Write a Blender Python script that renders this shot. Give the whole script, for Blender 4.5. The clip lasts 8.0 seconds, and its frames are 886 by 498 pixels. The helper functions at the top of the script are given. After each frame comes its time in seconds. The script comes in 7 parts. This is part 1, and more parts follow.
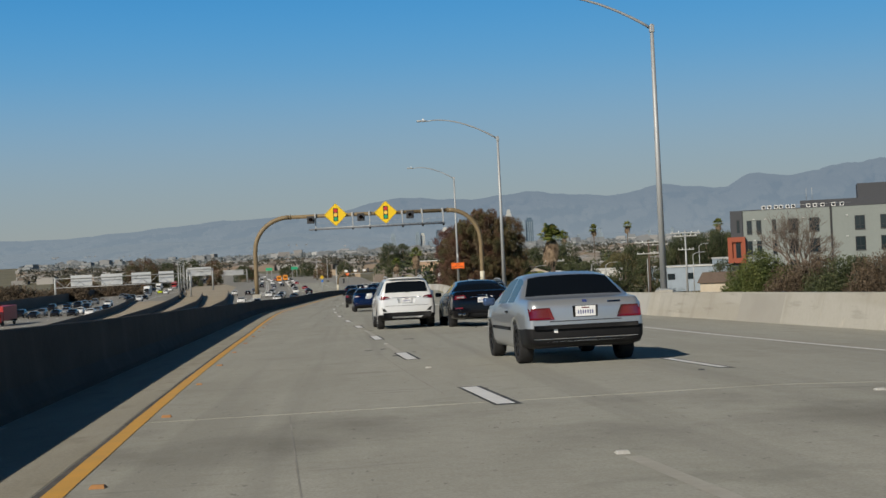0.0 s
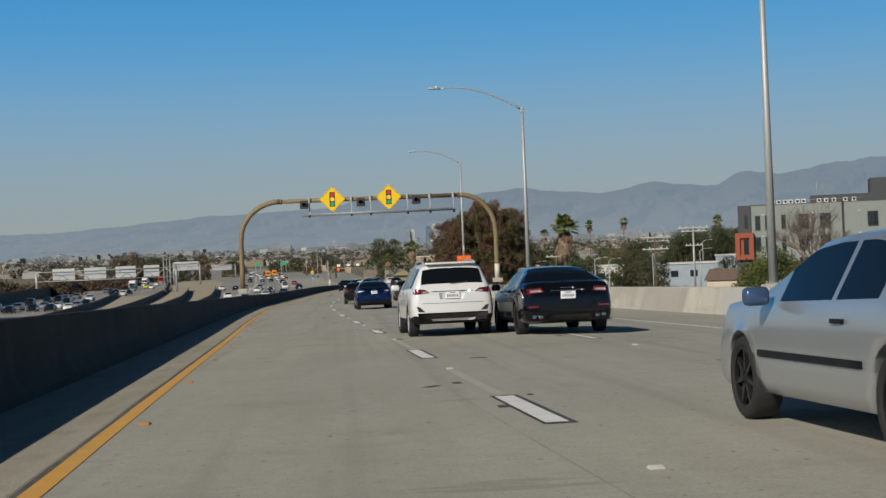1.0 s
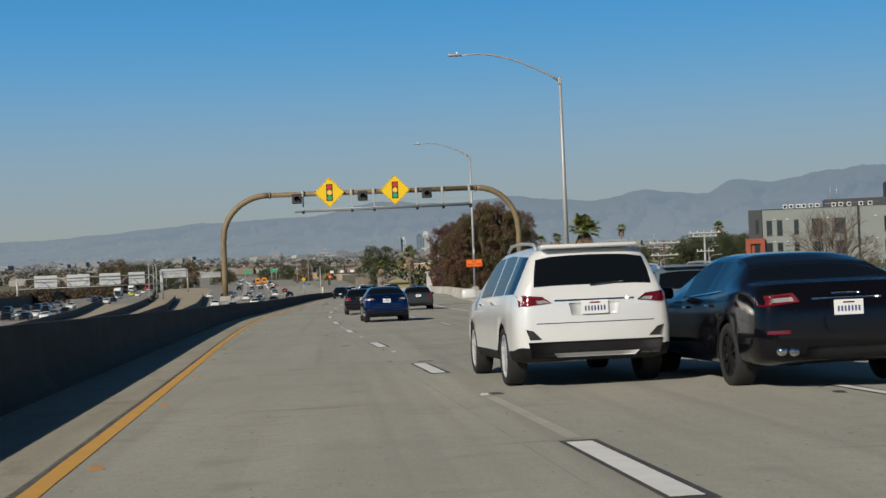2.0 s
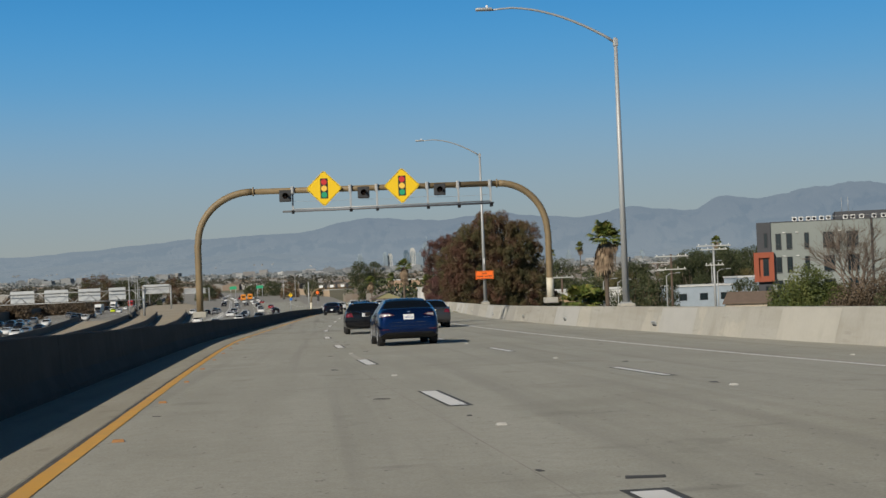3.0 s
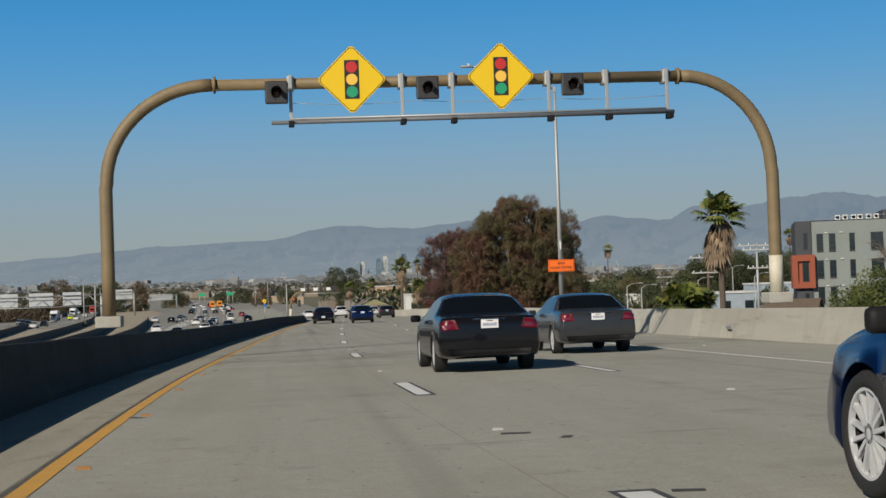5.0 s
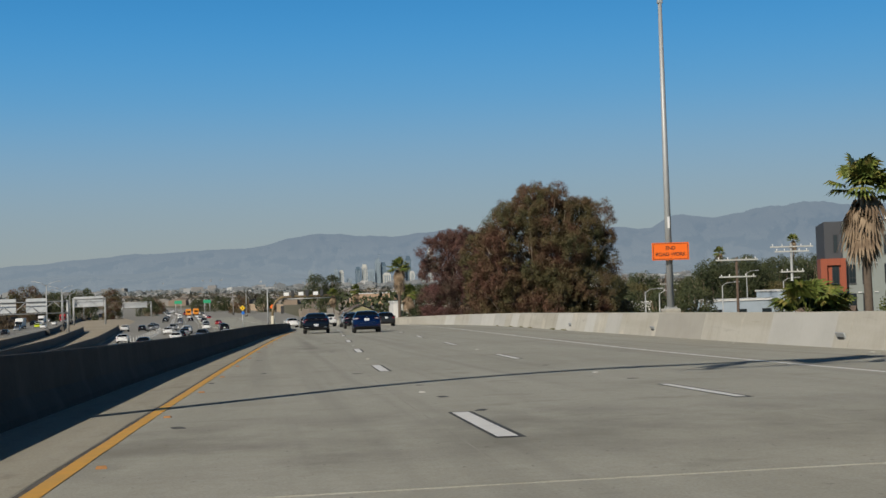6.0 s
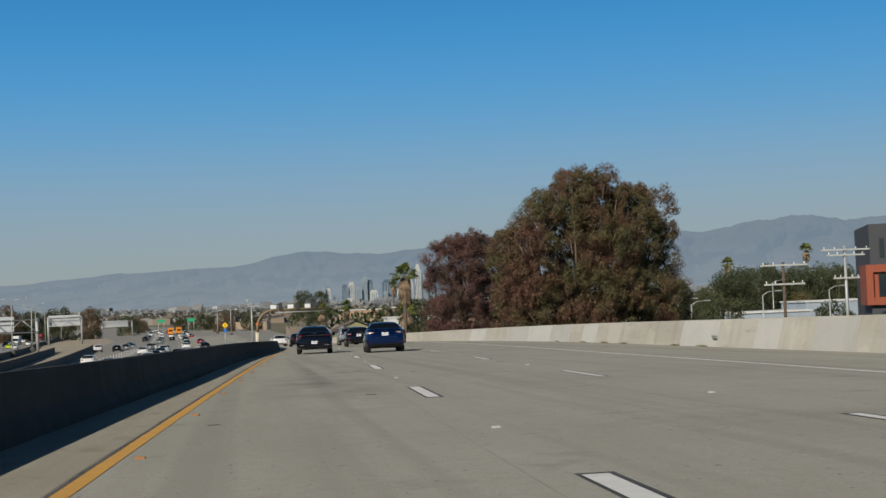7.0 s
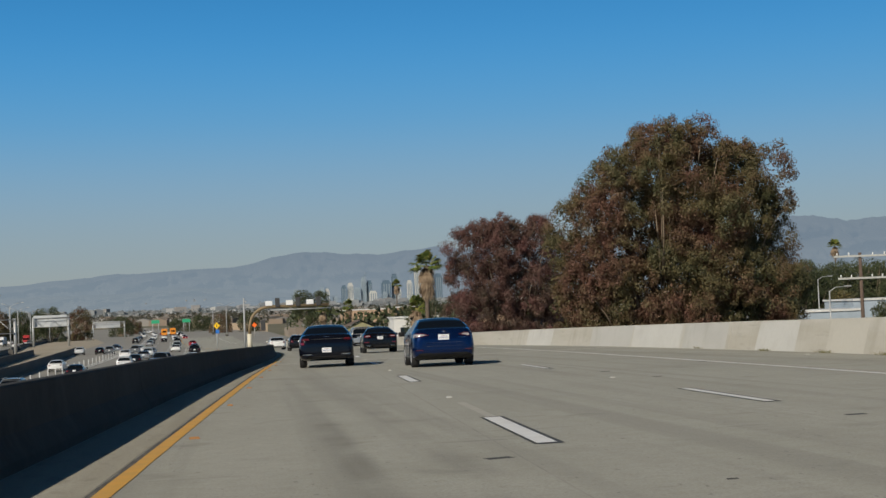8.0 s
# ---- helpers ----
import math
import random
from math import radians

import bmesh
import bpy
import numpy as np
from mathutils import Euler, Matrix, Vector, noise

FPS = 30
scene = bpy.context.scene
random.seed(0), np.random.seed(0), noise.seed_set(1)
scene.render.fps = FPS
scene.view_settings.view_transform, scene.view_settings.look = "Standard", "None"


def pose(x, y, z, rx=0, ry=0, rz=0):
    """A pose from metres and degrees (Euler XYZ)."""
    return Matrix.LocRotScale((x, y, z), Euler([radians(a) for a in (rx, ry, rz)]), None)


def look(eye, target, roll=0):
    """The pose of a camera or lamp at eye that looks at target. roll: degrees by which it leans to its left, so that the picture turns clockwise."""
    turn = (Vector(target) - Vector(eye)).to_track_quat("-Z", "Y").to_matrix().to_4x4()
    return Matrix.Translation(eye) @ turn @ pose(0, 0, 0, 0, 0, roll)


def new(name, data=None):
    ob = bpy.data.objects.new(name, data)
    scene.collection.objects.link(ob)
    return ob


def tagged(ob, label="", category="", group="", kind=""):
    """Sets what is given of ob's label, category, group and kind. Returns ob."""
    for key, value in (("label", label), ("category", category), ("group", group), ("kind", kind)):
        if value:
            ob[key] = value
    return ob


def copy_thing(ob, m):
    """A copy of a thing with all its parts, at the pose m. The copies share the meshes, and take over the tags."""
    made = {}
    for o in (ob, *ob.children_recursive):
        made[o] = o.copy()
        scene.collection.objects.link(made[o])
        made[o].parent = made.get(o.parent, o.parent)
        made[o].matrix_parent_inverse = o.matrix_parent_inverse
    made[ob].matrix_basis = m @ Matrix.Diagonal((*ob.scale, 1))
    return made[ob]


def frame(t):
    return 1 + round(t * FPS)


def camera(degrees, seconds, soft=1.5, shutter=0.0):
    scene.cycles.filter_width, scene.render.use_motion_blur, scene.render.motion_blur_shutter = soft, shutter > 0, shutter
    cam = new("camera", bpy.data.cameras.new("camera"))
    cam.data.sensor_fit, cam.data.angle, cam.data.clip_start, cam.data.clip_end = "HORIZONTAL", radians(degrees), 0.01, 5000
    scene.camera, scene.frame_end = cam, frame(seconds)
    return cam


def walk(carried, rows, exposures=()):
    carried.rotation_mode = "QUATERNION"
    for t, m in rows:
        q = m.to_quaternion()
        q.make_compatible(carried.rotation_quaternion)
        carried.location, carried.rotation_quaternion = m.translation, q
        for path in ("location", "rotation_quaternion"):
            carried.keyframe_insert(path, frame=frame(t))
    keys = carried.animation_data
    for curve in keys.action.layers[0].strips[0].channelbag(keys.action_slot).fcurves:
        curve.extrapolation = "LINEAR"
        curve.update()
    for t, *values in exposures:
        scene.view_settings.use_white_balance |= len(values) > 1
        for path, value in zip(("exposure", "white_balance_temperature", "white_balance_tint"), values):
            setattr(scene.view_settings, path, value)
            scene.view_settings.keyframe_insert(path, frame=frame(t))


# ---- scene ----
# The camera rides in the median-side lane of an elevated connector ramp.
cam = camera(33.81, 8.0, soft=1.5)
walk(cam, [
    (0, look((2.573, 8.793, 2.138), (3.2209, 18.7717, 2.1602), -2.714)),
    (0.5, look((2.223, 16.157, 1.917), (2.9086, 26.1337, 1.9479), -2.608)),
    (1, look((1.877, 23.301, 1.697), (2.5974, 33.2749, 1.6935), -2.372)),
    (1.5, look((1.569, 31.198, 1.502), (2.3198, 41.1701, 1.5113), -2.360)),
    (3, look((0.888, 54.245, 0.897), (1.7738, 64.2040, 1.0563), -2.297)),
    (3.5, look((0.532, 63.048, 0.663), (1.4681, 73.0017, 0.8648), -2.363)),
    (4, look((0.219, 72.674, 0.469), (1.1994, 82.6232, 0.6865), -2.077)),
    (4.5, look((-0.135, 82.673, 0.206), (0.8865, 92.6184, 0.4186), -2.053)),
    (6, look((-0.843, 118.945, -0.615), (0.3875, 128.8653, -0.3450), -1.863)),
    (6.5, look((-0.699, 132.412, -0.944), (0.5906, 142.3227, -0.6015), -2.116)),
    (7, look((-0.526, 144.821, -1.219), (0.8021, 154.7255, -0.8344), -2.338)),
    (7.5, look((-0.312, 157.559, -1.360), (1.0326, 167.4613, -0.9859), -2.139)),
    (8, look((0.155, 171.178, -1.562), (1.4928, 181.0802, -1.1704), -2.328)),
])

# ---- world, sun, exposure ----
SUN_EL, SUN_AZ = 30.0, (-0.625, -0.78)
world = bpy.data.worlds.new("world")
scene.world = world
world.use_nodes = True
wn, wl = world.node_tree.nodes, world.node_tree.links
wn.clear()
sky = wn.new("ShaderNodeTexSky")
sky.sky_type = "NISHITA"
sky.sun_disc = False
sky.sun_elevation = radians(SUN_EL)
sky.sun_rotation = math.atan2(SUN_AZ[0], SUN_AZ[1])
sky.altitude, sky.air_density, sky.dust_density, sky.ozone_density = 50, 1.0, 0.6, 3.0
# hazy city air: the sky's colour by elevation, laid over the physical sky
geo_n = wn.new("ShaderNodeTexCoord")
sep = wn.new("ShaderNodeSeparateXYZ")
ramp = wn.new("ShaderNodeValToRGB")
ramp.color_ramp.interpolation = "B_SPLINE"
SKY = ((0.0, (0.325, 0.35, 0.337)), (0.035, (0.29, 0.35, 0.37)), (0.08, (0.235, 0.372, 0.487)), (0.13, (0.097, 0.338, 0.605)),
       (0.19, (0.036, 0.272, 0.615)), (0.26, (0.02, 0.168, 0.415)), (0.42, (0.009, 0.022, 0.05)), (1.0, (0.006, 0.01, 0.018)))
for k, (at, c) in enumerate(SKY):
    e = ramp.color_ramp.elements[k] if k < 2 else ramp.color_ramp.elements.new(at)
    e.position, e.color = at, (*c, 1)
wl.new(geo_n.outputs["Generated"], sep.inputs["Vector"])
wl.new(sep.outputs["Z"], ramp.inputs["Fac"])
phys = wn.new("ShaderNodeVectorMath")
phys.operation = "SCALE"
phys.inputs["Scale"].default_value = 0.08
wl.new(sky.outputs["Color"], phys.inputs[0])
mixw = wn.new("ShaderNodeMix")
mixw.data_type = "RGBA"
mixw.inputs["Factor"].default_value = 0.93
wl.new(phys.outputs["Vector"], mixw.inputs["A"])
wl.new(ramp.outputs["Color"], mixw.inputs["B"])
bg = wn.new("ShaderNodeBackground")
bg.inputs["Strength"].default_value = 1.0
wo = wn.new("ShaderNodeOutputWorld")
wl.new(mixw.outputs["Result"], bg.inputs["Color"])
wl.new(bg.outputs["Background"], wo.inputs["Surface"])

sun = new("sun", bpy.data.lights.new("sun", "SUN"))
sun.data.energy, sun.data.angle, sun.data.color = 4.2, radians(0.53), (1.0, 0.92, 0.79)
sun.matrix_world = look((0, 0, 50), (-SUN_AZ[0], -SUN_AZ[1], 50 - math.tan(radians(SUN_EL)) * math.hypot(*SUN_AZ)))


# ---- materials ----
def material(name, color, rough=0.6, metal=0.0, grain=0.0, scale=8.0, tint=None, big=0.0, bigscale=0.4, bump=0.0, bumpscale=40.0, spec=0.5, emit=0.0, coat=0.0):
    """Principled material whose colour varies by two noises (fine grain, broad stains) towards tint."""
    m = bpy.data.materials.new(name)
    m.use_nodes = True
    n, l = m.node_tree.nodes, m.node_tree.links
    b = n["Principled BSDF"]
    b.inputs["Base Color"].default_value = (*color, 1)
    b.inputs["Roughness"].default_value = rough
    b.inputs["Metallic"].default_value = metal
    b.inputs["Specular IOR Level"].default_value = spec
    b.inputs["Coat Weight"].default_value = coat
    b.inputs["Coat Roughness"].default_value = 0.03
    if emit:
        b.inputs["Emission Color"].default_value = (*color, 1)
        b.inputs["Emission Strength"].default_value = emit
    co = n.new("ShaderNodeTexCoord")
    last = None
    dark = tint or tuple(c * 0.55 for c in color)
    for amount, sc in ((grain, scale), (big, bigscale)):
        if amount <= 0:
            continue
        t = n.new("ShaderNodeTexNoise")
        t.inputs["Scale"].default_value, t.inputs["Detail"].default_value = sc, 6.0
        l.new(co.outputs["Object"], t.inputs["Vector"])
        r = n.new("ShaderNodeMapRange")
        r.inputs["From Min"].default_value, r.inputs["From Max"].default_value = 0.35, 0.7
        r.inputs["To Max"].default_value = amount
        l.new(t.outputs["Fac"], r.inputs["Value"])
        mix = n.new("ShaderNodeMix")
        mix.data_type = "RGBA"
        l.new(r.outputs["Result"], mix.inputs["Factor"])
        if last is None:
            mix.inputs["A"].default_value = (*color, 1)
        else:
            l.new(last, mix.inputs["A"])
        mix.inputs["B"].default_value = (*dark, 1)
        last = mix.outputs["Result"]
    if last is not None:
        l.new(last, b.inputs["Base Color"])
    if bump:
        t = n.new("ShaderNodeTexNoise")
        t.inputs["Scale"].default_value, t.inputs["Detail"].default_value = bumpscale, 5.0
        l.new(co.outputs["Object"], t.inputs["Vector"])
        u = n.new("ShaderNodeBump")
        u.inputs["Strength"].default_value = bump
        l.new(t.outputs["Fac"], u.inputs["Height"])
        l.new(u.outputs["Normal"], b.inputs["Normal"])
    return m




def stained(name, color, layers, rough=0.85, bump=0.15, bumpscale=30.0, spread=0.0, tone=(1.0, 1.0, 1.0)):
    """Concrete with layers of stains: (scale in x, y, z; low; high; amount; colour). spread: tone change from piece to piece."""
    m = material(name, color, rough, spec=0.12, bump=bump, bumpscale=bumpscale)
    n, l = m.node_tree.nodes, m.node_tree.links
    co = n.new("ShaderNodeTexCoord")
    last = None
    for scl, lo, hi, amount, col in layers:
        mp = n.new("ShaderNodeMapping")
        mp.inputs["Scale"].default_value = scl
        l.new(co.outputs["Object"], mp.inputs["Vector"])
        t = n.new("ShaderNodeTexNoise")
        t.inputs["Scale"].default_value, t.inputs["Detail"].default_value = 1.0, 6.0
        l.new(mp.outputs["Vector"], t.inputs["Vector"])
        r = n.new("ShaderNodeMapRange")
        r.inputs["From Min"].default_value, r.inputs["From Max"].default_value, r.inputs["To Max"].default_value = lo, hi, amount
        l.new(t.outputs["Fac"], r.inputs["Value"])
        mix = n.new("ShaderNodeMix")
        mix.data_type = "RGBA"
        l.new(r.outputs["Result"], mix.inputs["Factor"])
        if last is None:
            mix.inputs["A"].default_value = (*color, 1)
        else:
            l.new(last, mix.inputs["A"])
        mix.inputs["B"].default_value = (*col, 1)
        last = mix.outputs["Result"]
    if spread:
        ob = n.new("ShaderNodeObjectInfo")
        mr = n.new("ShaderNodeMapRange")
        mr.inputs["To Min"].default_value, mr.inputs["To Max"].default_value = 1 - spread, 1 + spread
        l.new(ob.outputs["Random"], mr.inputs["Value"])
        vm = n.new("ShaderNodeVectorMath")
        vm.operation = "SCALE"
        l.new(last, vm.inputs[0])
        l.new(mr.outputs["Result"], vm.inputs["Scale"])
        last = vm.outputs["Vector"]
    l.new(last, n["Principled BSDF"].inputs["Base Color"])
    return m


M_ROAD = stained("road_concrete", (0.418, 0.409, 0.357), (
    ((0.9, 0.05, 1), 0.42, 0.66, 0.4, (0.325, 0.314, 0.269)),
    ((0.1, 0.16, 1), 0.45, 0.7, 0.35, (0.295, 0.289, 0.243)),
    ((0.35, 0.4, 1), 0.58, 0.76, 0.4, (0.236, 0.229, 0.186)),
    ((2.5, 0.4, 1), 0.5, 0.75, 0.3, (0.502, 0.492, 0.439)),
    ((1.7, 0.012, 1), 0.53, 0.66, 0.42, (0.266, 0.259, 0.228)),
    ((6.0, 6.0, 6.0), 0.4, 0.66, 0.26, (0.305, 0.289, 0.232)),
    ((45.0, 45.0, 45.0), 0.4, 0.62, 0.34, (0.216, 0.213, 0.181)),
    ((1.1, 0.9, 1), 0.62, 0.72, 0.4, (0.226, 0.224, 0.186)),
    ((0.5, 2.4, 1), 0.66, 0.71, 0.35, (0.197, 0.193, 0.170)),
    ((14.0, 5.0, 1), 0.67, 0.71, 0.5, (0.128, 0.127, 0.114))), bump=0.25, bumpscale=35)


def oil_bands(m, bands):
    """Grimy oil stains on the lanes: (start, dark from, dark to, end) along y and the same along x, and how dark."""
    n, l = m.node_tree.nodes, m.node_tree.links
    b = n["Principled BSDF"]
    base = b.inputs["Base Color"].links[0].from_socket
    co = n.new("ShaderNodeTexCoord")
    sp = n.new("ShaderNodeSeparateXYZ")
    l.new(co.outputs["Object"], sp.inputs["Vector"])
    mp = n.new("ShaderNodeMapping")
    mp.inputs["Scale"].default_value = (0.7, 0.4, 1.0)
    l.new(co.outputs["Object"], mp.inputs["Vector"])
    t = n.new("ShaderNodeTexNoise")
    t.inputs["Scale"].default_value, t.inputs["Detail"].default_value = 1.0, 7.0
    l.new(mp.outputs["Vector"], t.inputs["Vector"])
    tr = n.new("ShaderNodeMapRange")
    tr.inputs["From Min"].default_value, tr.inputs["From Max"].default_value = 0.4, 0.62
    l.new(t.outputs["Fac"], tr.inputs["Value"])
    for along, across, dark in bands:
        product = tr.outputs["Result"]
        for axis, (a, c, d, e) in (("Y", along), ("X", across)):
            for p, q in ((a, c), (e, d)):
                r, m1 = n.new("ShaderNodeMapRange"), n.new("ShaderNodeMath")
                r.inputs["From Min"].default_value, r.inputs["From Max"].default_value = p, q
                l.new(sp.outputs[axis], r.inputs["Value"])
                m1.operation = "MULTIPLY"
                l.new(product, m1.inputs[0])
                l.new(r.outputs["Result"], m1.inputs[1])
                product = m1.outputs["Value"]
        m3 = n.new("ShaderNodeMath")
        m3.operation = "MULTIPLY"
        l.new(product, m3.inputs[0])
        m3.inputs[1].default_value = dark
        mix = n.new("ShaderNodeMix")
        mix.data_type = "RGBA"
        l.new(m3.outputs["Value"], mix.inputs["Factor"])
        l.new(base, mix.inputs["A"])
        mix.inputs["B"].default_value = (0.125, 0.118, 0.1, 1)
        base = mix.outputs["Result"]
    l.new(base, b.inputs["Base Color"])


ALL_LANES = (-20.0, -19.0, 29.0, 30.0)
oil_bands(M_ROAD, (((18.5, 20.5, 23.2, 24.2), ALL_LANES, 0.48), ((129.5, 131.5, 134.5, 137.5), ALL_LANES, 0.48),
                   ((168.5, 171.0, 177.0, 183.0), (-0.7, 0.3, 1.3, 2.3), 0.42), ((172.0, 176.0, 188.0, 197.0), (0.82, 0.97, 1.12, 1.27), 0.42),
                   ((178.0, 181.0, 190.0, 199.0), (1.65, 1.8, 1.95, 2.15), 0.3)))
# same concrete as the outer barrier, darkened so its shade sits in the colour
M_BARRIER_SHADE = stained("shade_toned_barrier_concrete", (0.05, 0.048, 0.046), (
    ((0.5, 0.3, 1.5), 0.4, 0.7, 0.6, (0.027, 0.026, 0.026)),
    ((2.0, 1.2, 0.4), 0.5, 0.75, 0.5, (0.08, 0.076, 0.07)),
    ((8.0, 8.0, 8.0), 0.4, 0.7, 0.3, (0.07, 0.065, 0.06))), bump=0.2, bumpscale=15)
M_BARRIER = stained("barrier_concrete", (0.45, 0.43, 0.38), (
    ((0.5, 0.12, 1.5), 0.45, 0.6, 0.5, (0.36, 0.33, 0.27)),
    ((0.3, 0.25, 0.3), 0.58, 0.6, 0.4, (0.58, 0.54, 0.45)),
    ((1.5, 1.2, 0.25), 0.52, 0.75, 0.5, (0.3, 0.27, 0.22)),
    ((3.0, 0.5, 5.0), 0.6, 0.75, 0.5, (0.22, 0.2, 0.17)),
    ((9.0, 9.0, 9.0), 0.4, 0.7, 0.2, (0.33, 0.3, 0.25))), bump=0.2, bumpscale=15, spread=0.1)
M_YELLOW = material("yellow_paint", (0.72, 0.38, 0.045), 0.6, grain=0.35, scale=3.0, tint=(0.42, 0.28, 0.1))
M_WHITE = material("white_paint", (0.8, 0.79, 0.76), 0.6, grain=0.3, scale=4.0, tint=(0.5, 0.48, 0.45))
M_BLACKPAINT = material("black_contrast_paint", (0.05, 0.05, 0.05), 0.8, grain=0.3, scale=4.0, tint=(0.15, 0.15, 0.14))
M_HEADER = material("joint_header_concrete", (0.48, 0.45, 0.385), 0.85, grain=0.3, scale=3.0)
M_STAIN = material("grimy_joint", (0.075, 0.068, 0.06), 0.9, grain=0.5, scale=3.0, tint=(0.2, 0.185, 0.155))
M_GALV = material("galvanised_steel", (0.42, 0.43, 0.43), 0.55, 0.4, grain=0.3, scale=6.0, tint=(0.35, 0.36, 0.36))
M_DARKSTEEL = material("dull_dark_steel", (0.17, 0.175, 0.185), 0.6, 0.3, grain=0.3, scale=6.0)
M_TAN = material("tan_painted_steel", (0.225, 0.165, 0.088), 0.6, grain=0.45, scale=3.0, tint=(0.14, 0.1, 0.055))
M_BARRIERPAINT = material("pale_post_paint", (0.62, 0.58, 0.47), 0.6, grain=0.4, scale=5.0, tint=(0.4, 0.33, 0.2))
M_SIGNAL = material("grey_signal_paint", (0.04, 0.04, 0.042), 0.55)
M_LENSDARK = material("unlit_lens", (0.03, 0.012, 0.008), 0.2)
M_PLASTIC = material("black_plastic", (0.011, 0.011, 0.012), 0.6, grain=0.3, scale=12, tint=(0.022, 0.022, 0.022), spec=0.2)
M_PLATE = material("white_plate", (0.78, 0.78, 0.77), 0.4)
M_AMBERMARK = material("worn_amber_marker", (0.4, 0.2, 0.075), 0.7, grain=0.4, scale=20)
M_DOT = material("dirty_white_ceramic", (0.52, 0.51, 0.48), 0.5, grain=0.5, scale=25, tint=(0.3, 0.28, 0.24))
M_GHOST = material("worn_off_paint", (0.45, 0.435, 0.385), 0.8, grain=1.0, scale=7.0, big=0.85, bigscale=1.6, tint=(0.375, 0.353, 0.3))
M_WEED = material("dry_weed", (0.16, 0.15, 0.05), 0.9)
M_SIGNYELLOW = material("yellow_sign_sheet", (0.85, 0.55, 0.01), 0.5)
M_SIGNORANGE = material("orange_sign_sheet", (0.95, 0.17, 0.015), 0.5)
M_BLACK = material("black_sheet", (0.02, 0.02, 0.02), 0.5)
M_RED = material("red_sheet", (0.55, 0.03, 0.03), 0.5)
M_GREEN = material("green_sheet", (0.02, 0.33, 0.16), 0.5)
M_AMBER = material("amber_sheet", (0.9, 0.55, 0.08), 0.5)
M_GROUND = material("dry_ground", (0.2, 0.17, 0.11), 0.95, grain=0.5, scale=0.08, big=0.5, bigscale=0.01, tint=(0.09, 0.1, 0.05))


# ---- building helpers ----
def mesh(name, verts, faces, mat, smooth=False):
    me = bpy.data.meshes.new(name)
    me.from_pydata([tuple(v) for v in verts], [], [tuple(f) for f in faces])
    me.materials.append(mat)
    if smooth:
        me.polygons.foreach_set("use_smooth", [True] * len(me.polygons))
    me.update()
    return me


def thing(name, x, y, z, label, category, rz=0.0, group="", kind=""):
    """An empty at a thing's base, which its parts hang from."""
    ob = new(name)
    ob.matrix_basis = pose(x, y, z, 0, 0, rz)
    return tagged(ob, label, category, group, kind)


def hang(name, me, parent=None, label=""):
    ob = new(name, me)
    if parent is not None:
        ob.parent = parent
    return tagged(ob, label)


def part(name, bm, mat, parent=None, label="", smooth=False):
    me = bpy.data.meshes.new(name)
    bm.to_mesh(me)
    bm.free()
    me.materials.append(mat)
    if smooth:
        me.polygons.foreach_set("use_smooth", [True] * len(me.polygons))
    return hang(name, me, parent, label)


def box_bm(sx, sy, sz, at=(0, 0, 0), bevel=0.0, rot=None):
    """A box of the given size, centred on at, with bevelled edges."""
    bm = bmesh.new()
    m = Matrix.Translation(at) @ (rot.to_4x4() if rot else Matrix.Identity(4)) @ Matrix.Diagonal((sx, sy, sz, 1))
    bmesh.ops.create_cube(bm, size=1.0, matrix=m)
    if bevel:
        bmesh.ops.bevel(bm, geom=bm.edges[:], offset=bevel, segments=2, profile=0.5, affect="EDGES")
    return bm


def tube(points, radii, sides=10, caps=True):
    """Vertices and faces of a round tube along points."""
    verts, faces = [], []
    pts = [Vector(p) for p in points]
    a = None
    for i, p in enumerate(pts):
        d = pts[min(i + 1, len(pts) - 1)] - pts[max(i - 1, 0)]
        d = d.normalized() if d.length > 1e-6 else Vector((0, 0, 1))
        if a is None:
            a = d.cross(Vector((0, 0, 1)) if abs(d.z) < 0.9 else Vector((0, 1, 0))).normalized()
        else:
            a = (a - d * a.dot(d)).normalized()
        b = d.cross(a)
        r = radii[i] if isinstance(radii, (list, tuple)) else radii
        for k in range(sides):
            w = 2 * math.pi * k / sides
            verts.append(p + (a * math.cos(w) + b * math.sin(w)) * r)
    for i in range(len(pts) - 1):
        for k in range(sides):
            k2 = (k + 1) % sides
            faces.append((i * sides + k, i * sides + k2, (i + 1) * sides + k2, (i + 1) * sides + k))
    if caps:
        faces.append(tuple(range(sides))[::-1])
        faces.append(tuple((len(pts) - 1) * sides + k for k in range(sides)))
    return verts, faces


def tube_part(name, points, radii, mat, parent=None, label="", sides=10):
    return hang(name, mesh(name, *tube(points, radii, sides), mat, True), parent, label)


# ---- the ramp's line: lateral place of the first lane line and height of the deck along y ----
RY = (-90, -60, -30, 0, 30, 60, 90, 120, 150, 180, 210, 240, 280, 330, 400, 500, 640)
RX = (11.5, 9.3, 7.3, 5.47, 3.85, 2.85, 1.84, 1.30, 1.73, 2.75, 3.95, 5.2, 6.3, 5.4, 0.5, -8.0, -20.0)
RZ = (4.2, 3.2, 2.2, 1.25, 0.33, -0.38, -1.10, -1.75, -2.39, -2.85, -3.3, -3.82, -4.6, -5.6, -7.0, -8.4, -9.3)


